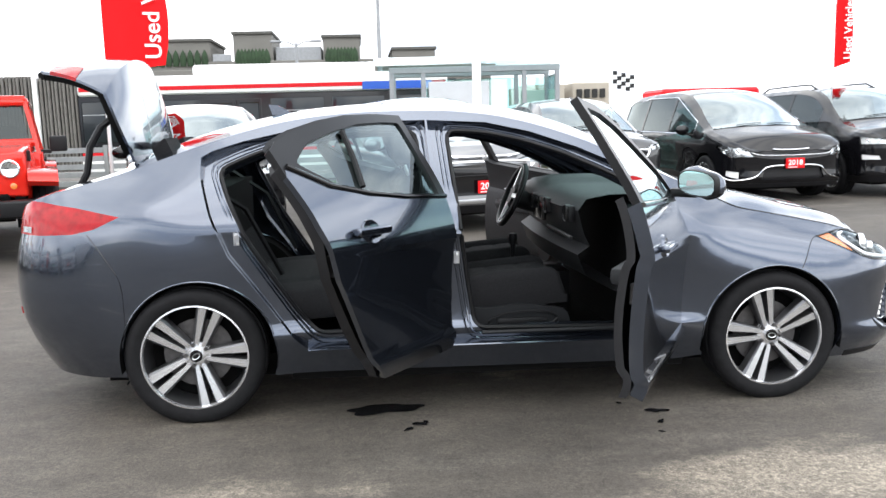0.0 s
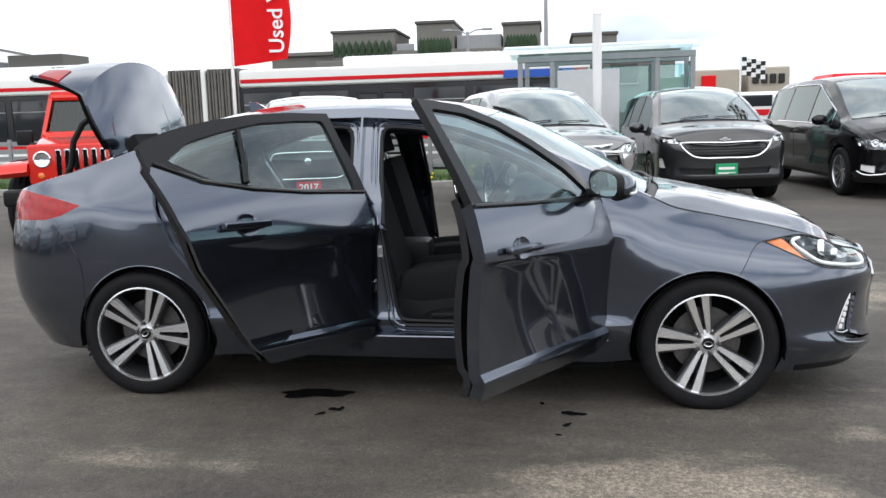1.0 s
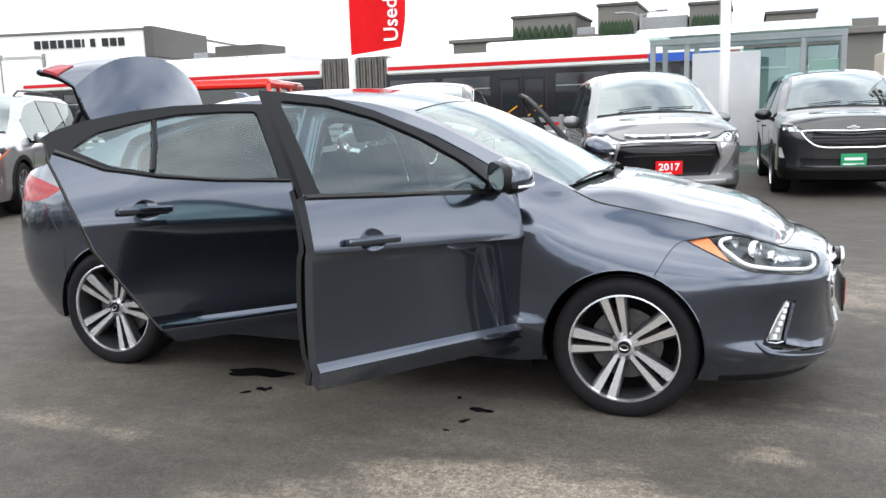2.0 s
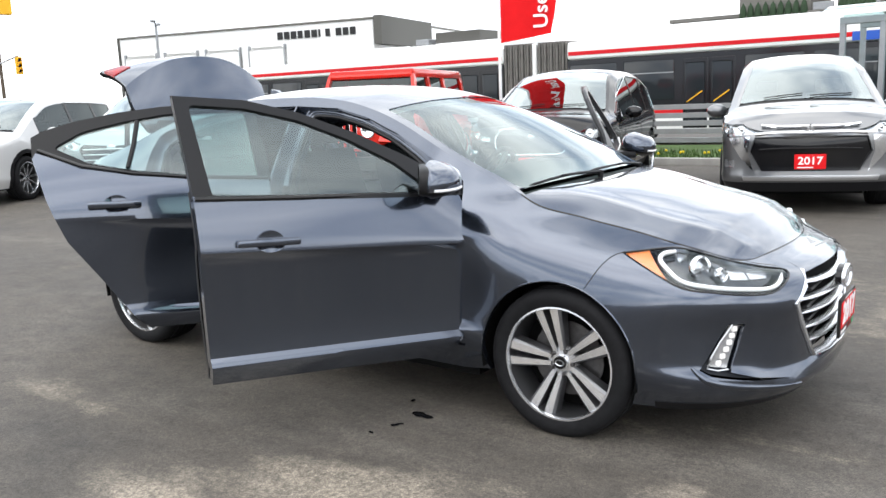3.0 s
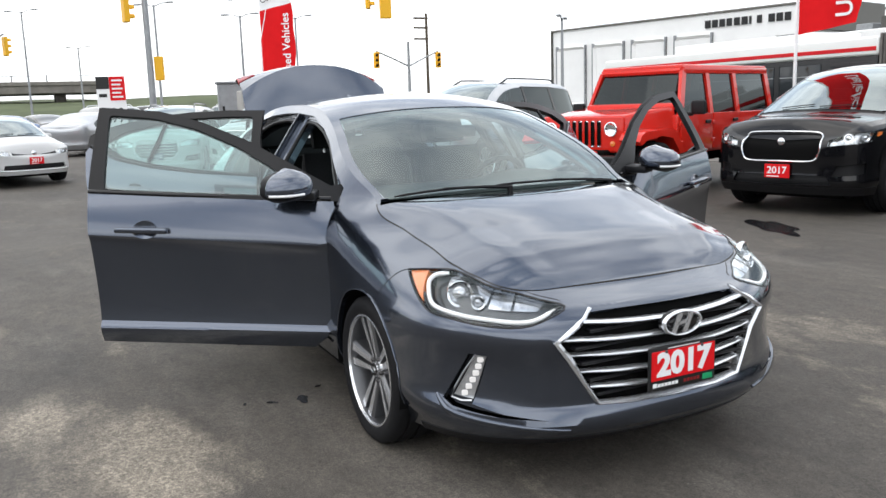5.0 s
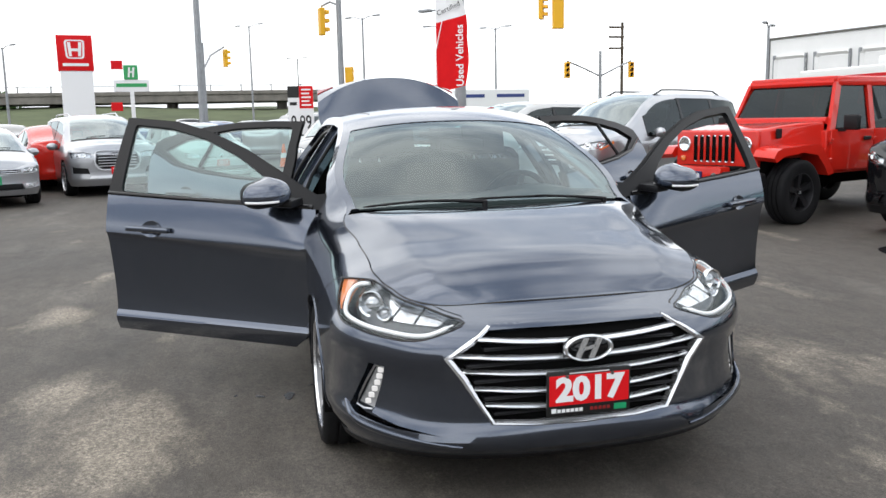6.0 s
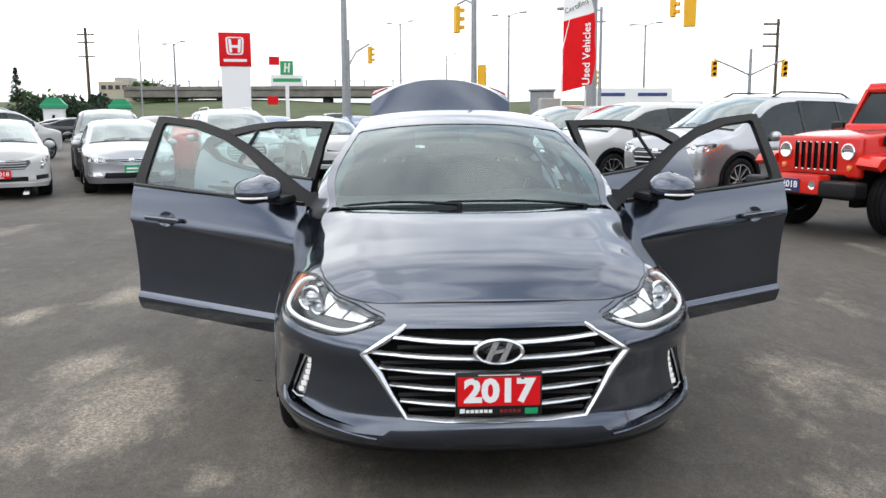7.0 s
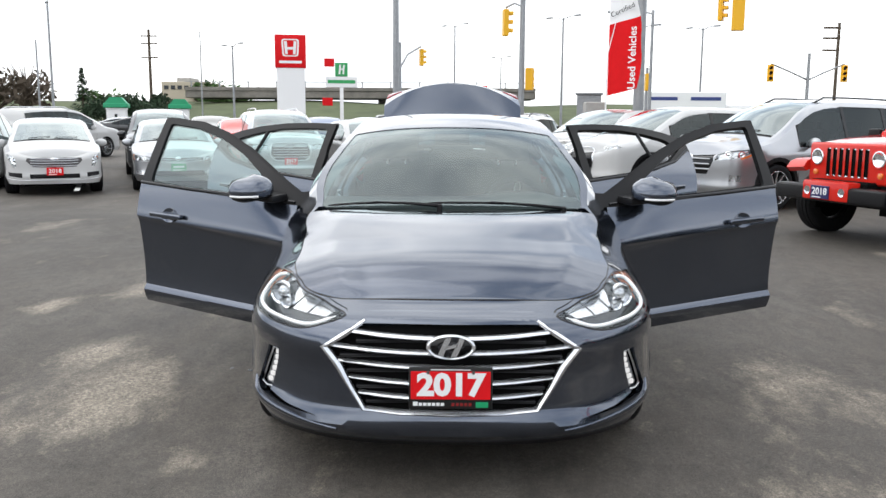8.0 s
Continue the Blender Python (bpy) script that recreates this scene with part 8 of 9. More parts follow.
def fence_run(x0, x1, y):
    f = root("slatted_fence", "grey metal fence with horizontal slats", "fence", pose(0, 0, 0))
    n = int((x1 - x0) / 1.9)
    for k in range(n + 1):
        x = x0 + (x1 - x0) * k / n
        part("post", cbox(x - 0.04, x + 0.04, y - 0.03, y + 0.05, 0.08, 1.10, 0.008, 1), M["galv"], f)
    for k in range(n):
        xa, xb = x0 + (x1 - x0) * k / n, x0 + (x1 - x0) * (k + 1) / n
        for z in (0.28, 0.46, 0.62, 0.78, 0.95):
            part("slat", cbox(xa + 0.045, xb - 0.045, y - 0.015, y + 0.015, z, z + 0.105, 0.004, 1), M["galv"], f)


fence_run(-14.0, 1.4, 13.3)


def pole(x, y, h, r0, r1, label="grey steel pole", mt="galv", name="street_pole", group=""):
    p = root(name, label, "pole", pose(x, y, 0), group)
    bm = bmesh.new()
    tube(bm, [(0, 0, 0), (0, 0, h * 0.5), (0, 0, h)], [r0, (r0 + r1) / 2, r1], 10)
    part("shaft", bm, M[mt], p)
    part("base_plate", lathe(bmesh.new(), [(r0 * 2.2, 0.0), (r0 * 2.2, 0.06), (r0 * 1.3, 0.10), (r0, 0.25)], 12, "z"), M[mt], p)
    return p


def lamp_head(p, dx, dy, z, arm=True):
    part("lamp_arm", tube(bmesh.new(), [(0, 0, z - 0.25), (dx * 0.5, dy * 0.5, z - 0.03), (dx, dy, z)], 0.04, 6), M["galv"], p)
    d = Vector((dx, dy, 0)).normalized()
    bm = cbox(-0.1, 0.5, -0.14, 0.14, -0.06, 0.06, 0.04, 2)
    part("lamp_head", bm, M["galv"], p, "", Matrix.Translation((dx, dy, z)) @ Vector((d.x, d.y, 0)).to_track_quat("X", "Z").to_matrix().to_4x4())


def signal_head(parent, x, y, z, facing, s=1.0, label="yellow traffic signal head"):
    """Three lenses in a yellow box; facing in degrees, z its middle."""
    m = pose(x, y, z, 0, 0, facing)
    bm = cbox(-0.10 * s, 0.10 * s, -0.19 * s, 0.19 * s, -0.52 * s, 0.52 * s, 0.02 * s, 1)
    hd = part("signal_head", bm, M["signal_yellow"], parent, label, m)
    for k in (-1, 0, 1):
        part("lens", lathe(bmesh.new(), [(0.11 * s, 0.0), (0.08 * s, 0.02 * s), (0.0, 0.03 * s)], 14, "x", (0.10 * s, 0, k * 0.33 * s)), M["bus_black"], hd)
        bm = bmesh.new()
        rows = [[bm.verts.new((0.10 * s + e, 0.125 * s * math.cos(a), k * 0.33 * s + 0.125 * s * math.sin(a))) for a in np.linspace(-0.3, math.pi + 0.3, 12)] for e in (0.0, 0.2 * s)]
        for i in range(11):
            bm.faces.new((rows[0][i], rows[0][i + 1], rows[1][i + 1], rows[1][i]))
        part("hood", bm, M["signal_yellow"], hd)
    return hd


# white post by the shelter
wp = pole(2.80, 9.9, 2.95, 0.075, 0.075, "white painted steel post", "white", "post")
part("cap", lathe(bmesh.new(), [(0.0, 3.0), (0.07, 2.97), (0.08, 2.93)], 12, "z"), M["white"], wp)


# ---- bus ----
def bus(x0, x1, y, joint=None, label="white articulated city bus with red stripes"):
    b = root("city_bus", label, "bus", pose(0, 0, 0))
    w = 2.5
    runs = [(x0, x1)] if not joint else [(x0, joint[0]), (joint[1], x1)]
    for xa, xb in runs:
        part("skirt", cbox(xa, xb, y, y + w, 0.30, 0.74, 0.04, 2), M["bus_white"], b, "white skirt panel")
        part("lower_red_stripe", cbox(xa + 0.02, xb - 0.02, y - 0.006, y + 0.3, 0.745, 0.875, 0.01, 1), M["bus_red"], b)
        part("window_band", cbox(xa + 0.01, xb - 0.01, y + 0.004, y + w, 0.88, 2.20, 0.02, 1), M["bus_black"], b, "dark glazed window band")
        part("upper_body", cbox(xa, xb, y, y + w, 2.20, 2.66, 0.10, 3), M["bus_white"], b, "white roof with rounded edges")
        part("upper_red_stripe", cbox(xa + 0.05, xb - 0.05, y - 0.008, y + 0.2, 2.315, 2.415, 0.006, 1), M["bus_red"], b)
        n = int((xb - xa) / 1.45)
        for k in range(n):
            c0, c1 = xa + (xb - xa) * (k + 0.06) / n, xa + (xb - xa) * (k + 0.94) / n
            if k % 4 == 2:
                for e in (0, 1):
                    d0 = c0 + (c1 - c0) * (0.02 + 0.49 * e)
                    dr = part("door_leaf", cbox(d0, d0 + (c1 - c0) * 0.47, y - 0.010, y + 0.03, 0.42, 2.08, 0.02, 1), M["bus_black"], b, "glazed folding door leaf")
                    part("door_pane", cbox(d0 + 0.07, d0 + (c1 - c0) * 0.47 - 0.07, y - 0.016, y - 0.008, 0.60, 1.98, 0.02, 1), M["dark_window"], dr)
                    part("grab_rail", tube(bmesh.new(), [(d0 + 0.12, y - 0.03, 1.05), (d0 + 0.12 + (c1 - c0) * 0.28, y - 0.03, 1.30)], 0.016, 6), M["signal_yellow"], dr)
            else:
                wd = part("window", cbox(c0, c1, y - 0.006, y + 0.03, 1.12, 2.08, 0.04, 2), M["dark_window"], b, "dark tinted bus window")
                part("window_rail", cbox(c0 + 0.02, c1 - 0.02, y - 0.012, y, 1.76, 1.785), M["galv"], wd)
        part("roof_unit", cbox(xa + (xb - xa) * 0.30, xa + (xb - xa) * 0.80, y + 0.3, y + w - 0.3, 2.64, 2.92, 0.10, 3), M["bus_white"], b, "white roof unit")
        for k in range(6):
            xx = xa + (xb - xa) * 0.68 + k * 0.16
            part("vent_slot", cbox(xx, xx + 0.07, y + 0.32, y + 0.9, 2.915, 2.93), M["bus_black"], b)
        for fx in (0.22, 0.82):
            cx = xa + (xb - xa) * fx
            wheel(b, cx, y + 0.12, 0.48, R=0.48, rim=0.29, width=0.28, side=-1, style="ten", finish="steel")
    if joint:
        j0, j1 = joint
        n = 22
        for k in range(n):
            if abs(k - n // 2) < 1:
                continue
            xx = j0 + (j1 - j0) * (k + 0.5) / n
            part("bellows_fold", cbox(xx - 0.030, xx + 0.030, y + 0.02 + 0.03 * (k % 2), y + w - 0.05, 0.45, 2.72, 0.02, 1), M["bellows"], b, "grey rubber bellows fold")
        part("joint_frame", cbox((j0 + j1) / 2 - 0.06, (j0 + j1) / 2 + 0.06, y - 0.02, y + w, 0.40, 2.70, 0.03, 1), M["bus_white"], b)
        part("joint_core", cbox(j0, j1, y + 0.10, y + w - 0.1, 0.5, 2.6), M["under"], b)
    return b


bus(-18.2, 3.0, 16.5, (-7.75, -5.85))
bm = cbox(0.9, 2.6, 16.485, 16.495, 2.23, 2.42, 0, 1)
tagged(link("blue_stripe", bm, mat("bus_blue", (0.02, 0.09, 0.45), 0.35)), "blue stripe panel on the bus side", "sign", kind="structure")


# ---- glass shelter ----
def shelter():
    s = root("bus_shelter", "glass bus shelter with an aqua curved canopy", "bus shelter", pose(1.45, 12.25, 0, 0, 0, -4))
    W, D, H = 3.25, 1.4, 2.42
    for x in (0.0, 0.62, 2.6, W):
        for y in (0.0, D):
            part("post", cbox(x - 0.045, x + 0.045, y - 0.045, y + 0.045, 0.02, H, 0.008, 1), M["galv"], s)
    for y in (0.0, D):
        part("top_rail", cbox(-0.05, W + 0.05, y - 0.05, y + 0.05, H - 0.10, H + 0.02, 0.01, 1), M["galv"], s)
    bm = bmesh.new()
    rows = [[bm.verts.new((x, -0.25 + (D + 0.5) * t, H + 0.05 + 0.22 * math.sin(math.pi * t))) for t in np.linspace(0, 1, 9)] for x in np.linspace(-0.35, W + 0.1, 8)]
    for q, w in zip(rows, rows[1:]):
        for k in range(8):
            bm.faces.new((q[k], q[k + 1], w[k + 1], w[k]))
    part("canopy", bm, M["aqua"], s, "aqua glass canopy")
    for x0, x1 in ((0.66, 2.56), (2.64, W - 0.05)):
        part("back_pane", cbox(x0, x1, D - 0.008, D + 0.008, 0.25, H - 0.15), M["aqua"], s)
    for y0, y1, x in ((0.05, D - 0.05, W),):
        part("side_pane", cbox(x - 0.008, x + 0.008, y0, y1, 0.25, H - 0.15), M["aqua"], s)
    part("poster", cbox(0.72, 1.90, -0.03, 0.03, 0.45, 2.15, 0.01, 1), mat("poster_pale", (0.55, 0.56, 0.58), 0.5, noise_scale=2, noise_amount=0.1), s, "pale grey poster board")
    part("bench", cbox(2.0, 3.0, D - 0.5, D - 0.15, 0.42, 0.47, 0.02, 2), M["galv"], s)
    for x in (2.1, 2.9):
        part("bench_leg", cbox(x - 0.03, x + 0.03, D - 0.42, D - 0.2, 0.0, 0.43), M["galv"], s)
    part("map_frame", cbox(2.70, 3.2, D - 0.05, D - 0.02, 1.2, 2.0, 0.01, 1), mat("map_green", (0.35, 0.45, 0.40), 0.5), s)


shelter()


# ---- feather flags ----
def flag(x, y, heading, z0, wid, red_h, white_h, bend, text="Used Vehicles", label="red and white feather flag lettered Used Vehicles", wave=0.05, size=0.34):
    f = root("feather_flag", label, "flag", pose(x, y, 0, 0, 0, heading))
    total = z0 + red_h + white_h
    part("flag_pole", tube(bmesh.new(), [(0, 0, 0), (0, 0, z0), (0.01, 0, z0 + red_h * 0.6), (0.05 + bend * 0.2, 0, total)], [0.028, 0.024, 0.018, 0.010], 8), M["white"], f)
    part("flag_foot", cbox(-0.35, 0.35, -0.05, 0.05, 0.0, 0.05, 0.01, 1), M["galv"], f)

    def cloth(za, zb, mt, name, lab):
        bm = bmesh.new()
        rows = []
        for z in np.linspace(za, zb, 18):
            tt = (z - z0) / (total - z0)
            ww = wid * (1 - 0.25 * max(0, tt - 0.55) / 0.45 - 0.5 * max(0, 0.10 - tt))
            rows.append([bm.verts.new((0.03 + ww * u + 0.02 * math.sin(z * 5) * u, wave * math.sin(u * 7 + z * 2.2) * u, z + (0.55 * u * wid if z == zb and mt is M["flag_red"] else 0) * 0 + 0.10 * u * bend)) for u in np.linspace(0, 1, 12)])
        for q, w in zip(rows, rows[1:]):
            for k in range(11):
                bm.faces.new((q[k], q[k + 1], w[k + 1], w[k]))
        return part(name, bm, mt, f, lab)

    red = cloth(z0, z0 + red_h, M["flag_red"], "red_cloth", "red printed cloth")
    if white_h > 0:
        cloth(z0 + red_h, total, M["white"], "white_cloth", "white cloth top")
        words("Certified", 0.20, M["tag_black"], red, pose(wid * 0.45, -0.012 - wave, z0 + red_h + white_h * 0.38, 90, 0, 0) @ pose(0, 0, 0, 0, 0, 22), "script", 0.002)
    words(text, size, M["white"], red, pose(wid * 0.80, -0.012 - wave * 1.0, z0 + 0.10 + size * 3.1, 90, 0, 0) @ pose(0, 0, 0, 0, 0, 90), "lettering", 0.002, "CENTER", 0.004)
    return f


flag(-2.77, 7.95, 14, 2.18, 0.87, 2.05, 0.7, 1.0, size=0.32)
flag(-17.7, 4.35, 62, 2.10, 0.92, 1.95, 1.0, 2.0, size=0.30)
flag(9.75, 10.95, -10, 2.18, 0.32, 1.9, 0.6, 1.0, size=0.20)
# small chequered flag
cf = root("chequered_flag", "small black and white chequered flag on a post", "flag", pose(5.0, 9.4, 0, 0, 0, -15))
part("flag_pole", tube(bmesh.new(), [(0, 0, 0), (0, 0, 2.15)], 0.015, 6), M["white"], cf)
for i in range(5):
    for j in range(4):
        part("chequer", cbox(0.02 + i * 0.07, 0.09 + i * 0.07, -0.004 + 0.02 * math.sin(i), 0.004 + 0.02 * math.sin(i), 1.85 + j * 0.07 - i * 0.02, 1.92 + j * 0.07 - i * 0.02), M["tag_black" if (i + j) % 2 else "white"], cf)

# ---- street furniture towards the crossing ----
p = pole(-22.0, 6.2, 8.0, 0.19, 0.13, "tall grey signal mast with a long arm", "galv", "signal_mast")
part("mast_arm", tube(bmesh.new(), [(0, 0, 5.6), (3.0, 0.6, 5.35), (6.4, 1.3, 5.15)], [0.11, 0.09, 0.06], 8), M["galv"], p)
signal_head(p, 6.0, 1.2, 4.15, 170, 0.80)
signal_head(p, 5.5, 0.9, 4.35, 60, 0.6, "grey-backed signal head")
p = pole(-26.0, 2.62, 8.5, 0.13, 0.09, "grey steel signal pole", "galv", "signal_mast")
signal_head(p, -0.3, -0.62, 5.05, 100, 0.95)
signal_head(p, 0.05, 0.30, 2.95, 150, 0.8)
part("bracket", tube(bmesh.new(), [(0, 0, 5.6), (-0.15, -0.3, 5.75), (-0.3, -0.62, 5.6)], 0.04, 6), M["galv"], p)
pole(-39.4, -3.0, 12.0, 0.20, 0.13, "tall grey lighting mast", "galv")
p = pole(-41.0, -2.9, 5.6, 0.11, 0.09, "signal pole with a curved arm", "galv", "signal_mast")
part("mast_arm", tube(bmesh.new(), [(0, 0, 4.2), (-0.6, 0.4, 5.0), (-1.4, 1.1, 5.5)], 0.05, 6), M["galv"], p)
signal_head(p, -1.4, 1.15, 4.9, 110, 0.9)
p = pole(-39.4, 18.9, 5.0, 0.11, 0.08, "signal pole with two raised arms", "galv", "signal_mast")
for dy in (-2.0, 1.9):
    part("mast_arm", tube(bmesh.new(), [(0, 0, 3.6), (0, dy * 0.5, 4.05), (0, dy, 4.45)], 0.05, 6), M["galv"], p)
    signal_head(p, 0, dy, 3.95, -10, 0.85)
p = pole(-44.9, 22.8, 7.2, 0.11, 0.085, "wooden utility pole with short cross arms", "bark", "utility_pole")
for z in (5.6, 6.3, 6.9):
    part("cross_arm", cbox(-0.05, 0.05, -0.9, 0.1, z - 0.06, z + 0.06), M["bark"], p)
signal_head(pole(-36, 9.6, 4.0, 0.08, 0.07, "slim grey traffic signal pole", "galv", "signal_mast"), 0, 0, 3.3, 90, 0.8)
p = pole(-30, 8.4, 6.0, 0.08, 0.06, "street lamp on a slim grey pole", "galv", "street_lamp")
lamp_head(p, -1.2, -1.2, 6.1)
for x, y, h, dx, dy in ((-65.5, 9.15, 9.8, 0.9, 0.9), (-85.8, 0.25, 11.3, 1, 1), (-65.2, -33.5, 10.9, 1.2, 0.6), (-85.2, -44.3, 9.6, 0, 0), (-72, -20.0, 8.0, -1.2, -1.0), (-95, -18, 8.5, 0, 0), (-100, 6, 9.0, 0.8, 0.8), (-70, 22, 9.5, 0.8, 0.8), (-60, 14.5, 8.5, 0.6, 0.8), (-110, -34, 13.0, 0, 0), (1.9, 36.9, 9.0, 0, 0), (-2.5, 44, 6.0, 0.9, 0), (-40, 30, 6.5, 0.6, -0.6)):
    p = pole(x, y, h, 0.12, 0.08, "slim grey street lamp", "galv", "street_lamp", "street lamps")
    if dx or dy:
        lamp_head(p, dx, dy, h + 0.1)
        lamp_head(p, -dx, -dy, h + 0.1)
p = pole(-88, -33.2, 11.0, 0.20, 0.14, "weathered wooden utility pole", "bark", "utility_pole")
for z in (8.0, 9.5, 10.3):
    part("cross_arm", cbox(-0.06, 0.06, -0.9, 0.9, z - 0.07, z + 0.07), M["bark"], p)
cab = root("control_cabinet", "grey roadside signal cabinet", "cabinet", pose(-23.8, 4.85, 0, 0, 0, -10))
part("cabinet_body", cbox(-0.3, 0.3, -0.42, 0.42, 0.35, 2.30, 0.02, 1), M["galv"], cab)
part("cabinet_roof", cbox(-0.36, 0.36, -0.48, 0.48, 2.30, 2.38, 0.02, 1), M["galv"], cab)
part("cabinet_plinth", cbox(-0.35, 0.35, -0.5, 0.5, 0.0, 0.35, 0.02, 1), M["concrete"], cab)
part("cabinet_door", cbox(0.30, 0.315, -0.36, 0.36, 0.5, 2.2, 0.01, 1), M["galv"], cab)
part("door_lock", cbox(0.315, 0.33, -0.30, -0.22, 1.4, 1.55), M["trim"], cab)
bm = cbox(-19.0, -18.4, 3.9, 4.5, 0.0, 1.95, 0.03, 1)
tagged(link("flag_block", bm, M["concrete"]), "pale concrete block beside the flag", "block")

# fuel price sign
ps = root("price_sign", "white price board reading 0.99 with red and black panels", "sign", pose(-21.3, 0.75, 0, 0, 0, -8))
part("board", cbox(-0.03, 0.03, -0.40, 0.40, 0.42, 2.50, 0.01, 1), M["white"], ps)
part("black_panel", cbox(0.03, 0.036, -0.40, -0.04, 2.14, 2.50), M["tag_black"], ps)
part("red_panel", cbox(0.03, 0.036, -0.035, 0.40, 1.80, 2.50), M["tag_red"], ps)
words("0.99", 0.62, M["tag_black"], ps, pose(0.034, 0.0, 1.34, 90, 0, 90), "numerals", 0.004, "CENTER", 0.006, 0.62)
for i in range(4):
    for j in range(6):
        if (i + j) % 2:
            part("chequer", cbox(0.03, 0.034, -0.22 + i * 0.09, -0.13 + i * 0.09, 0.44 + j * 0.09, 0.53 + j * 0.09), M["tag_black"], ps)
for k in range(5):
    part("sign_bar", cbox(0.036, 0.039, 0.03, 0.33 - 0.05 * (k % 2), 1.88 + k * 0.12, 1.93 + k * 0.12), M["white"], ps)
part("sign_bar", cbox(0.03, 0.034, -0.34, -0.12, 1.90, 2.0), M["tag_black"], ps)
for y in (-0.3, 0.3):
    part("sign_leg", cbox(-0.02, 0.02, y - 0.03, y + 0.03, 0.0, 0.45), M["galv"], ps)
bm = cbox(-20.2, -19.5, 0.9, 2.3, 0.0, 0.95, 0.03, 1)
tagged(link("planter_box", bm, mat("dark_stained_wood", (0.05, 0.04, 0.035), 0.8, noise_scale=5, noise_amount=0.3)), "dark wooden planter box by the price board", "planter")
for x, y in ((-20.3, 0.1), (-21.5, -1.6)):
    cone = root("traffic_cone", "orange traffic cone with a white band", "cone", pose(x, y, 0))
    part("cone_body", lathe(bmesh.new(), [(0.14, 0.03), (0.09, 0.35), (0.03, 0.72), (0.0, 0.73)], 14, "z"), mat("cone_orange", (0.85, 0.16, 0.02), 0.6), cone)
    part("cone_band", lathe(bmesh.new(), [(0.103, 0.30), (0.078, 0.45), (0.075, 0.45)], 14, "z"), M["white"], cone)
    part("cone_foot", cbox(-0.18, 0.18, -0.18, 0.18, 0.0, 0.03, 0.01, 1), M["trim"], cone)

# tall dealer sign and hotel sign
hs = root("tower_sign", "tall white tower sign with a red emblem panel", "sign", pose(-54.5, -11.45, 0, 0, 0, 10))
part("tower", cbox(-0.5, 0.5, -0.98, 0.98, 0.0, 4.98, 0.04, 1), M["white"], hs, "white sign tower")
part("emblem_panel", cbox(-0.55, 0.55, -1.08, 1.08, 4.98, 7.25, 0.05, 2), M["tag_red"], hs, "red emblem panel")
part("emblem_shape", prism(bmesh.new(), round_poly([(-0.55, 5.75), (0.55, 5.75), (0.62, 6.95), (-0.62, 6.95)], 0.2, 3), 0.01, lambda a, b, d: Vector((0.55 + d, a, b))), M["white"], hs)
part("emblem_core", prism(bmesh.new(), round_poly([(-0.43, 5.83), (0.43, 5.83), (0.50, 6.87), (-0.50, 6.87)], 0.15, 3), 0.014, lambda a, b, d: Vector((0.55 + d, a, b))), M["tag_red"], hs)
for pts in ([(-0.36, 5.9), (-0.18, 5.9), (-0.24, 6.8), (-0.44, 6.8)], [(0.18, 5.9), (0.36, 5.9), (0.44, 6.8), (0.24, 6.8)], [(-0.22, 6.22), (0.22, 6.22), (0.22, 6.4), (-0.22, 6.4)]):
    part("emblem_stroke", prism(bmesh.new(), pts, 0.02, lambda a, b, d: Vector((0.55 + d, a, b))), M["white"], hs)
part("name_bar", cbox(0.55, 0.565, -0.78, 0.78, 5.28, 5.46), M["white"], hs)
ht = root("hotel_sign", "green panel sign on a white post", "sign", pose(-69.6, -9.8, 0, 0, 0, 8))
part("post", cbox(-0.16, 0.16, -0.16, 0.16, 0.0, 4.2, 0.02, 1), M["white"], ht)
part("green_panel", cbox(-0.2, 0.2, -0.56, 0.56, 5.16, 6.34, 0.03, 1), M["hotel_green"], ht)
for pts in ([(-0.25, 5.35), (-0.1, 5.35), (-0.02, 6.15), (-0.17, 6.15)], [(0.08, 5.35), (0.23, 5.35), (0.31, 6.15), (0.16, 6.15)], [(-0.1, 5.70), (0.2, 5.72), (0.2, 5.85), (-0.1, 5.83)]):
    part("emblem_stroke", prism(bmesh.new(), pts, 0.02, lambda a, b, d: Vector((0.20 + d, a, b))), M["white"], ht)
part("name_board", cbox(-0.15, 0.15, -1.4, 1.4, 4.2, 5.14, 0.03, 1), M["white"], ht)
part("name_bar", cbox(0.15, 0.16, -1.2, 1.2, 4.55, 4.85), M["hotel_green"], ht)
for y, z in ((-1.0, 6.0), (-1.2, 2.6)):
    part("red_panel", cbox(-0.15, 0.15, y - 0.5, y + 0.4, z, z + 0.7, 0.02, 1), M["tag_red"], ht)


# ---- buildings ----
def slab(name, parent, x0, x1, y0, y1, z0, z1, mt, bev=0.05):
    return part(name, cbox(x0, x1, y0, y1, z0, z1, bev, 1), M[mt], parent)


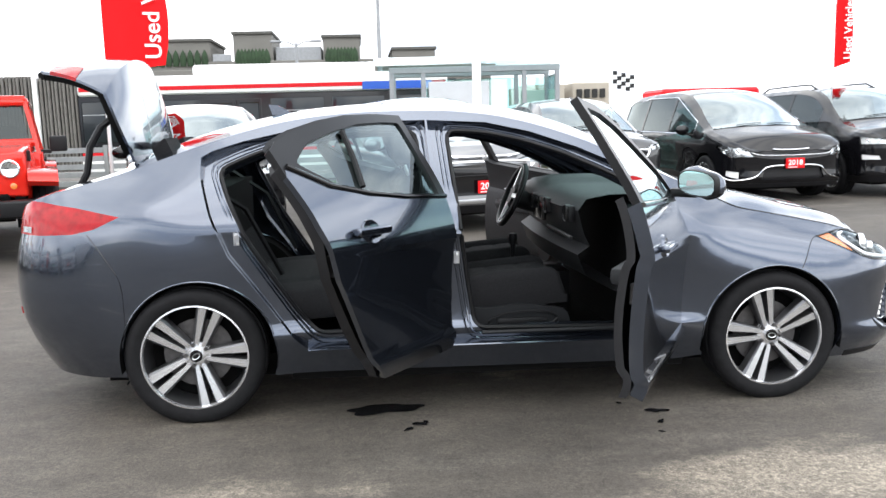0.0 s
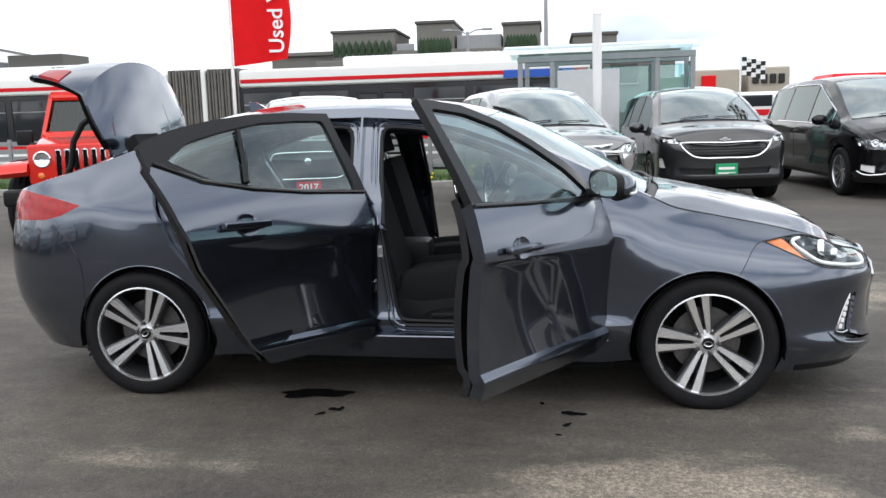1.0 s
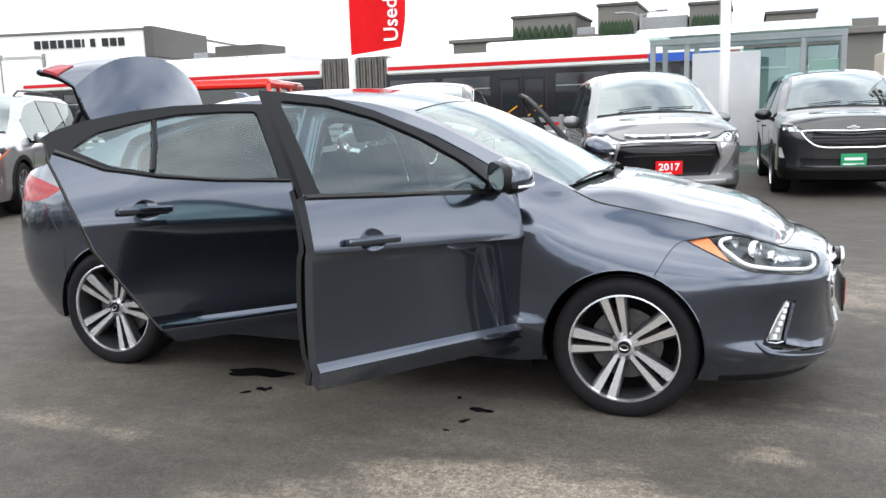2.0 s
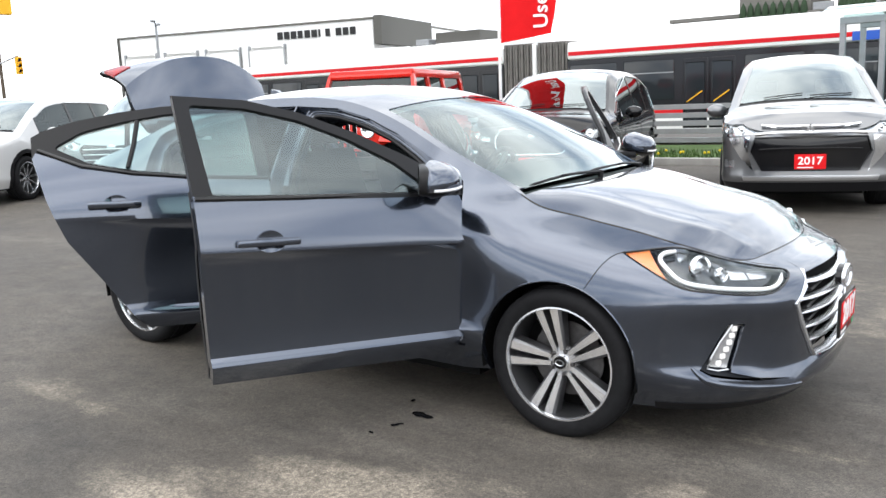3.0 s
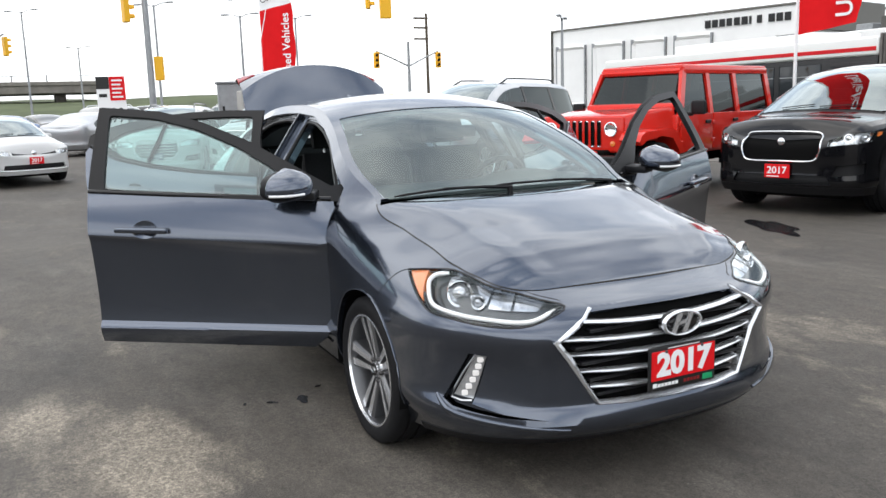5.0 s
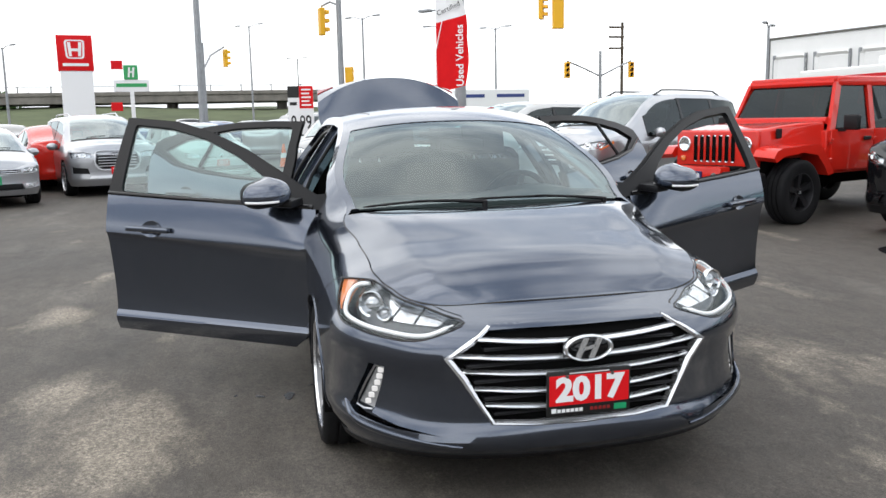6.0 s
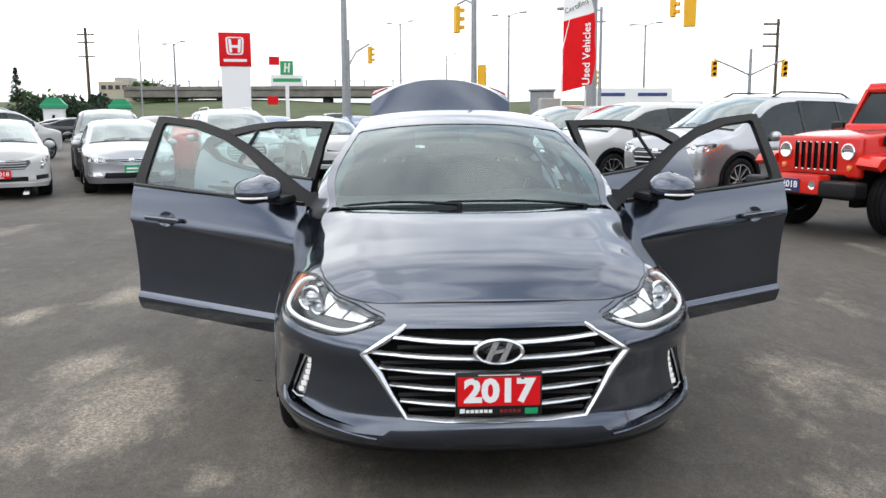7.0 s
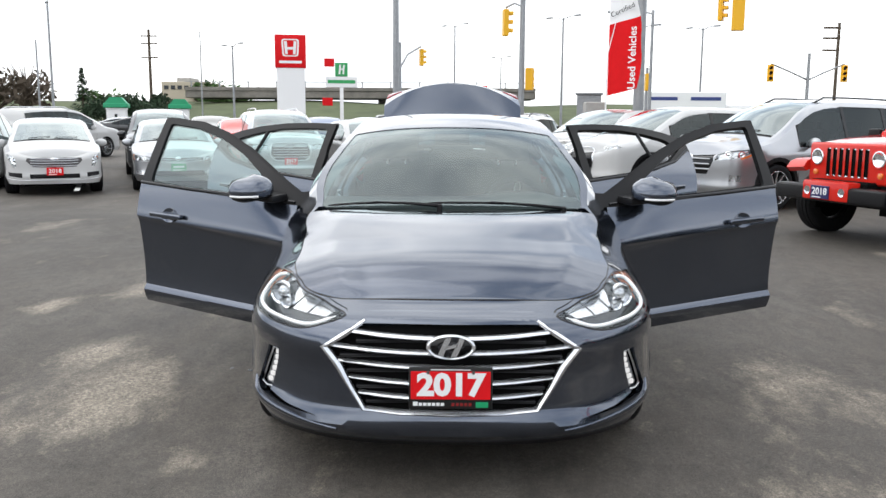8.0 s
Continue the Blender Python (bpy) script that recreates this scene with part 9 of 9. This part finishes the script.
gb = root("office_building", "taupe flat-roofed building with rooftop boxes and hedges", "building", pose(0, 0, 0))
slab("wall", gb, -20.5, 14, 80, 100, 0, 6.6, "taupe")
slab("cornice", gb, -21.0, 14.4, 79.4, 100, 6.55, 7.1, "taupe")
slab("parapet", gb, -19.2, 13.6, 80.4, 99, 7.1, 7.9, "taupe")
slab("wing", gb, -27.0, -19.4, 84, 100, 0, 8.0, "taupe")
slab("wing_roof", gb, -27.4, -19.2, 83.6, 100, 8.0, 8.4, "taupe")
for x0, x1, zt_ in ((-19.6, -13.2, 10.1), (-11.0, -7.3, 10.7), (-2.4, 1.2, 10.25), (4.4, 8.6, 8.95)):
    slab("rooftop_box", gb, x0, x1, 81, 90, 7.0, zt_, "taupe")
    slab("box_coping", gb, x0 - 0.15, x1 + 0.15, 80.8, 90.2, zt_ - 0.25, zt_ + 0.05, "taupe_dark")
    if zt_ > 10:
        for k in range(9):
            xx = x0 + 0.5 + (x1 - x0 - 1.0) * k / 8
            part("hedge", lathe(bmesh.new(), [(0.32, 7.5), (0.36, 8.0), (0.22, 8.7), (0.0, 9.1)], 8, "z", (xx, 80.5, 0)), M["pine"], gb)
slab("skylight", gb, -7.1, -2.6, 82, 90, 7.9, 9.3, "galv")
slab("railing", gb, -13.0, -11.2, 80.6, 80.8, 7.9, 8.6, "galv")
for k in range(7):
    x = -18.5 + k * 4.4
    wd = slab("window", gb, x, x + 2.6, 79.95, 80.2, 4.0, 5.8, "dark_window", 0.02)
    slab("window_sill", wd, x - 0.1, x + 2.7, 79.8, 80.1, 3.85, 4.0, "concrete", 0.02)

st = root("store_building", "large white store with a dark end panel", "building", pose(-134.4, 93.9, 0, 0, 0, 12))
slab("wall", st, 0, 52, 0, 40, 0, 14.4, "store_white", 0.1)
slab("coping", st, -0.3, 52.2, -0.3, 40, 14.4, 14.7, "taupe", 0.03)
slab("corner_trim", st, -0.35, 0.0, -0.3, 8, 0, 14.4, "taupe_dark", 0.03)
slab("dark_end", st, 52.2, 53.6, -0.3, 20, 10.4, 14.9, "taupe_dark")
slab("low_wing", st, 54, 96, 2, 40, 0, 9.0, "store_white", 0.1)
for k, w in enumerate((1.0, 1.0, 1.0, 0.9, 1.0, 1.0, 0.3, 0.8, 1.0, 1.0, 1.0)):
    x = 34.1 + k * 1.32 + (0.6 if k > 7 else 0)
    slab("sign_bar", st, x, x + w * 0.95, -0.25, 0.05, 12.2, 13.4, "tag_black", 0.02)
for k in range(4):
    bay = slab("bay_panel", st, 1.5 + k * 9.0, 8.6 + k * 9.0, -0.12, 0.1, 0.5, 11.2, "store_white", 0.6)
    for e in (0.0, 7.1):
        slab("bay_frame", bay, 1.2 + e + k * 9.0, 1.5 + e + k * 9.0, -0.5, 0.1, 0.0, 11.5, "galv", 0.02)

lb = root("low_building", "low white building with a dark rooftop unit", "building", pose(0, 0, 0))
slab("wall", lb, -74, -46, 82, 95, 0, 7.9, "store_white", 0.1)
slab("rooftop_unit", lb, -56, -49.7, 82.5, 88, 7.9, 9.2, "taupe_dark")
slab("duct", lb, -59, -57, 82.5, 88, 7.9, 8.6, "galv")
for k in range(8):
    slab("window", lb, -72 + k * 3.2, -70 + k * 3.2, 81.95, 82.2, 3.0, 5.0, "dark_window", 0.02)
gl = root("sign_building", "pale beige sign blocks beyond the street", "building", pose(0, 0, 0))
slab("wall", gl, 8.3, 10.2, 34, 38, 0, 3.0, "beige", 0.05)
slab("wall", gl, 10.6, 12.3, 34, 38, 0, 3.05, "beige", 0.05)
slab("emblem", gl, 8.6, 9.2, 33.9, 34.02, 2.2, 2.75, "tag_red", 0.02)
for k in range(4):
    slab("sign_bar", gl, 10.75 + k * 0.36, 11.0 + k * 0.36, 33.9, 34.02, 2.35, 2.75, "tag_black", 0.02)
sv = root("service_van", "white service van with a red sash beyond the street", "van", pose(0, 0, 0))
slab("body", sv, 6.6, 12.4, 19.0, 21.0, 0.45, 1.75, "bus_white", 0.15)
slab("red_band", sv, 6.9, 12.2, 18.985, 19.4, 1.12, 1.28, "bus_red", 0.01)
slab("red_cover", sv, 9.4, 12.3, 19.1, 20.9, 1.75, 2.15, "bus_red", 0.08)
slab("window", sv, 7.0, 7.9, 18.99, 19.3, 1.34, 1.66, "dark_window", 0.03)
for x in (7.6, 11.2):
    wheel(sv, x, 19.1, 0.36, R=0.36, rim=0.22, side=-1, style="ten", finish="steel")

# ---- far edge: bank, bridge, booths, truck ----
bm = bmesh.new()
prof = [(-95, 0.0), (-112, 1.8), (-128, 3.6), (-140, 4.3), (-175, 4.6), (-230, 3.2)]
ys = np.linspace(-220, 70, 40)
rows = [[bm.verts.new((x + 3 * math.sin(y * 0.05), y, max(0.0, z * (1 + 0.12 * math.sin(y * 0.11 + x)) * (0.75 + 0.25 * math.cos((y + 60) * 0.012)) - (0.02 if z == 0 else 0)))) for x, z in prof] for y in ys]
for q, w in zip(rows, rows[1:]):
    for k in range(len(prof) - 1):
        bm.faces.new((q[k], q[k + 1], w[k + 1], w[k]))
bmesh.ops.recalc_face_normals(bm, faces=bm.faces[:])
M["bank"] = mat("rough_bank_grass", (0.075, 0.092, 0.040), 0.95, noise_scale=0.15, noise_amount=0.45, bump=0.5, bump_scale=3)
tagged(link("grass_bank", bm, M["bank"]), "grassy bank below the bridge", "grass bank", kind="structure")
M["bridge_concrete"] = mat("weathered_bridge_concrete", (0.20, 0.185, 0.165), 0.9, noise_scale=0.6, noise_amount=0.35)
br_ = root("road_bridge", "concrete road bridge with a railing", "bridge", pose(0, 0, 0))
part("deck", cbox(-150, -138, -45, 14, 4.9, 6.1, 0.1, 1), M["bridge_concrete"], br_)
part("parapet", cbox(-138.2, -137.8, -45, 14, 6.1, 6.7, 0.05, 1), M["bridge_concrete"], br_)
for k in range(12):
    part("rail_post", cbox(-138.1, -137.9, -44 + k * 4.8, -43.8 + k * 4.8, 6.7, 7.7), M["galv"], br_)
part("rail", cbox(-138.05, -137.95, -45, 14, 7.5, 7.6), M["galv"], br_)
for y in (-30, -12, 6):
    part("pier", cbox(-146, -142, y - 0.8, y + 0.8, 0, 5.0, 0.2, 1), M["bridge_concrete"], br_)
cb = root("cream_building", "cream flat-roofed building beyond the bank", "building", pose(0, 0, 0))
part("wall", cbox(-186, -172, -60.5, -51.5, 0, 9.0, 0.1, 1), mat("cream_render", (0.48, 0.42, 0.33), 0.9), cb)
part("rooftop_unit", cbox(-182, -176, -58.5, -55.5, 9.0, 10.0, 0.1, 1), M["concrete"], cb)
for k in range(6):
    part("window", cbox(-171.98, -171.9, -59.9 + k * 1.4, -59.0 + k * 1.4, 7.4, 8.2), M["dark_window"], cb)


def booth(x, y):
    b = root("kiosk", "white kiosk with a stepped green roof", "kiosk", pose(x, y, 0, 0, 0, 15), "kiosks")
    part("wall", cbox(-0.75, 0.75, -0.75, 0.75, 0, 2.3, 0.04, 1), M["white"], b)
    part("eave", cbox(-0.95, 0.95, -0.95, 0.95, 2.25, 2.62, 0.05, 1), M["booth_green"], b)
    part("roof", prism(bmesh.new(), [(-0.85, 2.62), (0.85, 2.62), (0.45, 3.1), (-0.45, 3.1)], 1.7, lambda a, q, d: Vector((d - 0.85, a, q))), M["booth_green"], b)
    part("cornice", cbox(-0.8, 0.8, -0.8, 0.8, 2.12, 2.25, 0.02, 1), M["white"], b)
    part("wall_lamp", cbox(0.75, 0.85, -0.1, 0.1, 1.3, 1.75, 0.02, 1), M["trim"], b)


booth(-64.0, -27.7)
booth(-69.2, -24.1)
tr = root("box_truck", "white box truck with a blue lettered side", "truck", pose(-39.2, 12.4, 0, 0, 0, 0))
part("cargo_box", cbox(-2.2, 0.0, -2.1, 2.2, 0.9, 2.95, 0.04, 1), M["white"], tr)
for y0, y1 in ((-1.9, -0.4), (0.3, 1.9)):
    part("name_bar", cbox(0.0, 0.012, y0, y1, 2.50, 2.68), mat("deep_blue", (0.03, 0.05, 0.2), 0.4), tr)
part("cab", cbox(-2.2, 0.0, 2.3, 4.0, 0.5, 2.3, 0.2, 2), M["white"], tr)
part("cab_window", cbox(0.0, 0.01, 2.8, 3.6, 1.4, 2.0, 0.02, 1), M["dark_window"], tr)
part("chassis", cbox(-1.9, -0.2, -2.0, 3.8, 0.45, 0.9), M["under"], tr)
for y in (-1.3, 3.1):
    wheel(tr, -0.15, y, 0.45, R=0.45, rim=0.27, side=1, style="ten", finish="steel")
    tr.children[-1].matrix_basis = pose(-0.15, y, 0.45, 0, 0, -90)


# ---- trees ----
def clump_crown(bm, rnd, centre, rad, n, leaf):
    for _ in range(n):
        while True:
            p = Vector((rnd.uniform(-1, 1), rnd.uniform(-1, 1), rnd.uniform(-1, 1)))
            if 0.25 < p.length < 1:
                break
        p = Vector((centre[0] + p.x * rad[0], centre[1] + p.y * rad[1], centre[2] + p.z * rad[2]))
        a, b = Vector((rnd.uniform(-1, 1), rnd.uniform(-1, 1), rnd.uniform(-1, 1))).normalized(), Vector((rnd.uniform(-1, 1), rnd.uniform(-1, 1), rnd.uniform(-1, 1))).normalized()
        s = leaf * rnd.uniform(0.6, 1.4)
        bm.faces.new([bm.verts.new(p + q) for q in (-a * s, b * s * 0.6, a * s, -b * s * 0.6)])


def conifer(x, y, h, seed):
    rnd = random.Random(seed)
    t = root("conifer", "dark green conifer beyond the lot", "tree", pose(x, y, 0))
    part("trunk", tube(bmesh.new(), [(0, 0, 0), (0, 0, h * 0.95)], [h * 0.03, 0.02], 8), M["bark"], t)
    bm = bmesh.new()
    for k in range(900):
        z = rnd.uniform(0.12, 1.0) ** 1.2
        r = (1 - z) * h * 0.30 * rnd.uniform(0.35, 1.1)
        a = rnd.uniform(0, 6.28)
        p = Vector((r * math.cos(a), r * math.sin(a), h * z))
        o = Vector((math.cos(a), math.sin(a), -0.35)) * rnd.uniform(0.2, 0.45) * h * 0.12
        s = Vector((-math.sin(a), math.cos(a), 0)) * h * 0.025
        bm.faces.new([bm.verts.new(q) for q in (p - s, p + o, p + s, p - o * 0.4)])
    part("crown", bm, M["pine"], t, "", None, None)


def broadleaf(x, y, h, w, seed, mt="leaf", n=900, label="leafy shrub-like tree beyond the lot", bare=False):
    rnd = random.Random(seed)
    t = root("tree", label, "tree", pose(x, y, 0))
    bm = tube(bmesh.new(), [(0, 0, 0), (0.05 * w, 0, h * 0.4), (0, 0.05 * w, h * 0.75)], [0.05 * h, 0.035 * h, 0.01 * h], 8)
    for k in range(12 if not bare else 40):
        a, z = rnd.uniform(0, 6.28), rnd.uniform(0.2, 0.6) * h
        e = Vector((math.cos(a) * w * rnd.uniform(0.4, 0.9), math.sin(a) * w * rnd.uniform(0.4, 0.9), z + h * rnd.uniform(0.2, 0.45)))
        tube(bm, [(0, 0, z), e * 0.5 + Vector((0, 0, z * 0.5)), e], [0.02 * h, 0.012 * h, 0.004 * h], 5)
    part("trunk", bm, M["bark"], t)
    bm = bmesh.new()
    for _ in range(10):
        a = rnd.uniform(0, 6.28)
        clump_crown(bm, rnd, (math.cos(a) * w * 0.5, math.sin(a) * w * 0.5, h * rnd.uniform(0.45, 0.8)), (w * 0.45, w * 0.45, h * 0.22), n // 10, 0.06 * h)
    part("crown", bm, M[mt], t, "", None, None)


conifer(-79.6, -37.2, 6.4, 1)
for k, (x, y, h) in enumerate(((-74.2, -31.5, 3.6), (-76.5, -29.5, 4.2), (-73.5, -28.0, 3.2), (-77.0, -34.0, 3.4))):
    broadleaf(x, y, h, 2.4, 20 + k, "pine", 1200, "dark rounded shrub at the edge of the lot")
for k, (x, y, h) in enumerate(((-98, -52, 8.0), (-102, -58, 7.0), (-95, -60, 6.0))):
    broadleaf(x, y, h, 3.5, 40 + k, "bark", 300, "bare spring tree with thin twigs", True)
for k, (x, y, h) in enumerate(((-170, -50, 9.5), (-172, -44, 9.0), (-165, -70, 8.5), (-168, -95, 9.0))):
    broadleaf(x, y, h, 5.0, 60 + k, "leaf", 700, "round green tree on the bank")
for k, (x, y, h) in enumerate(((15.0, 46, 2.4), (17.5, 47, 2.2))):
    broadleaf(x, y, h, 2.2, 80 + k, "leaf", 700, "green broadleaf street tree")

# ---- more parked cars further back ----
sh = sedan_shell(1.46, 0.90, 2.70, 1.0, 0.9, 0.96, 0.80)
spare_front = [("grille", [(-0.2, 0.58), (0.48, 0.60), (0.50, 0.72), (-0.2, 0.72)], "trim", -0.015), ("head_lamp", [(0.54, 0.62), (0.98, 0.66), (1.04, 0.78), (0.58, 0.74)], "gloss_black", -0.04), ("lower_intake", [(-0.2, 0.32), (0.66, 0.33), (0.60, 0.44), (-0.2, 0.44)], "trim", -0.03)]
blue = vehicle("sedan", "blue sedan in a far row of parked cars", at(-33, -6.5, 200, 3.6), sh, "blue_paint", dlo(sh, -0.2, 2.2, [1.05, 0.2]), spare_front, [], None, R=0.32, rim=0.22, shield=(1.58, 2.52), group=ROW)
grey2 = vehicle("sedan", "dark grey sedan in a far row of parked cars", at(-30.4, -8.2, 200, 3.6), sh, "charcoal_paint", dlo(sh, -0.2, 2.2, [1.05, 0.2]), spare_front, [], None, R=0.32, rim=0.22, shield=(1.58, 2.52), group=ROW)
vehicle("sedan", "red sedan behind the large silver sport utility", at(-19.5, -6.6, 200, 3.6), sh, "red_paint", dlo(sh, -0.2, 2.2, [1.05, 0.2]), spare_front, [], None, R=0.32, rim=0.22, shield=(1.58, 2.52), group=ROW)
silver2 = vehicle("sedan", "silver sedan in a far row of parked cars", at(-35.6, -4.8, 200, 3.6), sh, "silver_paint", dlo(sh, -0.2, 2.2, [1.05, 0.2]), spare_front, [], None, R=0.32, rim=0.22, shield=(1.58, 2.52), group=ROW)
sh = suv_shell(1.70, 0.95, 2.75, 1.0, 0.95, 1.1, 0.98)
dark2 = vehicle("suv", "dark sport utility behind the silver sedan", at(-15.2, -7.4, 21, 3.7), sh, "charcoal_paint", dlo(sh, -0.7, 2.25, [1.08, 0.1]), [("grille", [(-0.2, 0.60), (0.5, 0.62), (0.5, 0.85), (-0.2, 0.85)], "trim", -0.02), ("head_lamp", [(0.54, 0.78), (1.02, 0.82), (1.06, 0.92), (0.56, 0.90)], "gloss_black", -0.04)], [], None, R=0.35, rim=0.25, shield=(1.66, 2.66), group=ROW)
white2 = vehicle("suv", "white long sport utility behind the pearl sedan", at(-15.6, -12.2, 200, 3.7), sh, "white_paint", dlo(sh, -0.75, 2.25, [1.1, 0.15]), [("grille", [(-0.2, 0.60), (0.5, 0.62), (0.5, 0.85), (-0.2, 0.85)], "trim", -0.02), ("head_lamp", [(0.54, 0.78), (1.02, 0.82), (1.06, 0.92), (0.56, 0.90)], "gloss_black", -0.04)], [], None, R=0.35, rim=0.25, shield=(1.66, 2.66), rails=(-0.5, 1.5, "satin"), group=ROW)
for src, spots in ((blue, [(-38.2, -3.1, 200)]), (grey2, [(-40.8, -1.4, 200), (-27.8, -9.9, 200), (-46, 4.5, 180), (-49, -18, 100)]), (silver2, [(-43.4, 0.3, 200), (-30, 1.8, 150), (-52, -20, 100), (-34, -16.5, 60)]), (white2, [(-25.5, -13.2, 160), (-33.5, 3.2, 150), (-48, -10, 190), (-44, 8.6, 185), (-58, -22, 190)]), (dark2, [(-37.0, 4.8, 160), (-20.5, -15.5, 130), (-55, -5, 190)])):
    for x, y, h in spots:
        copy_thing(src, at(x, y, h, 3.6))
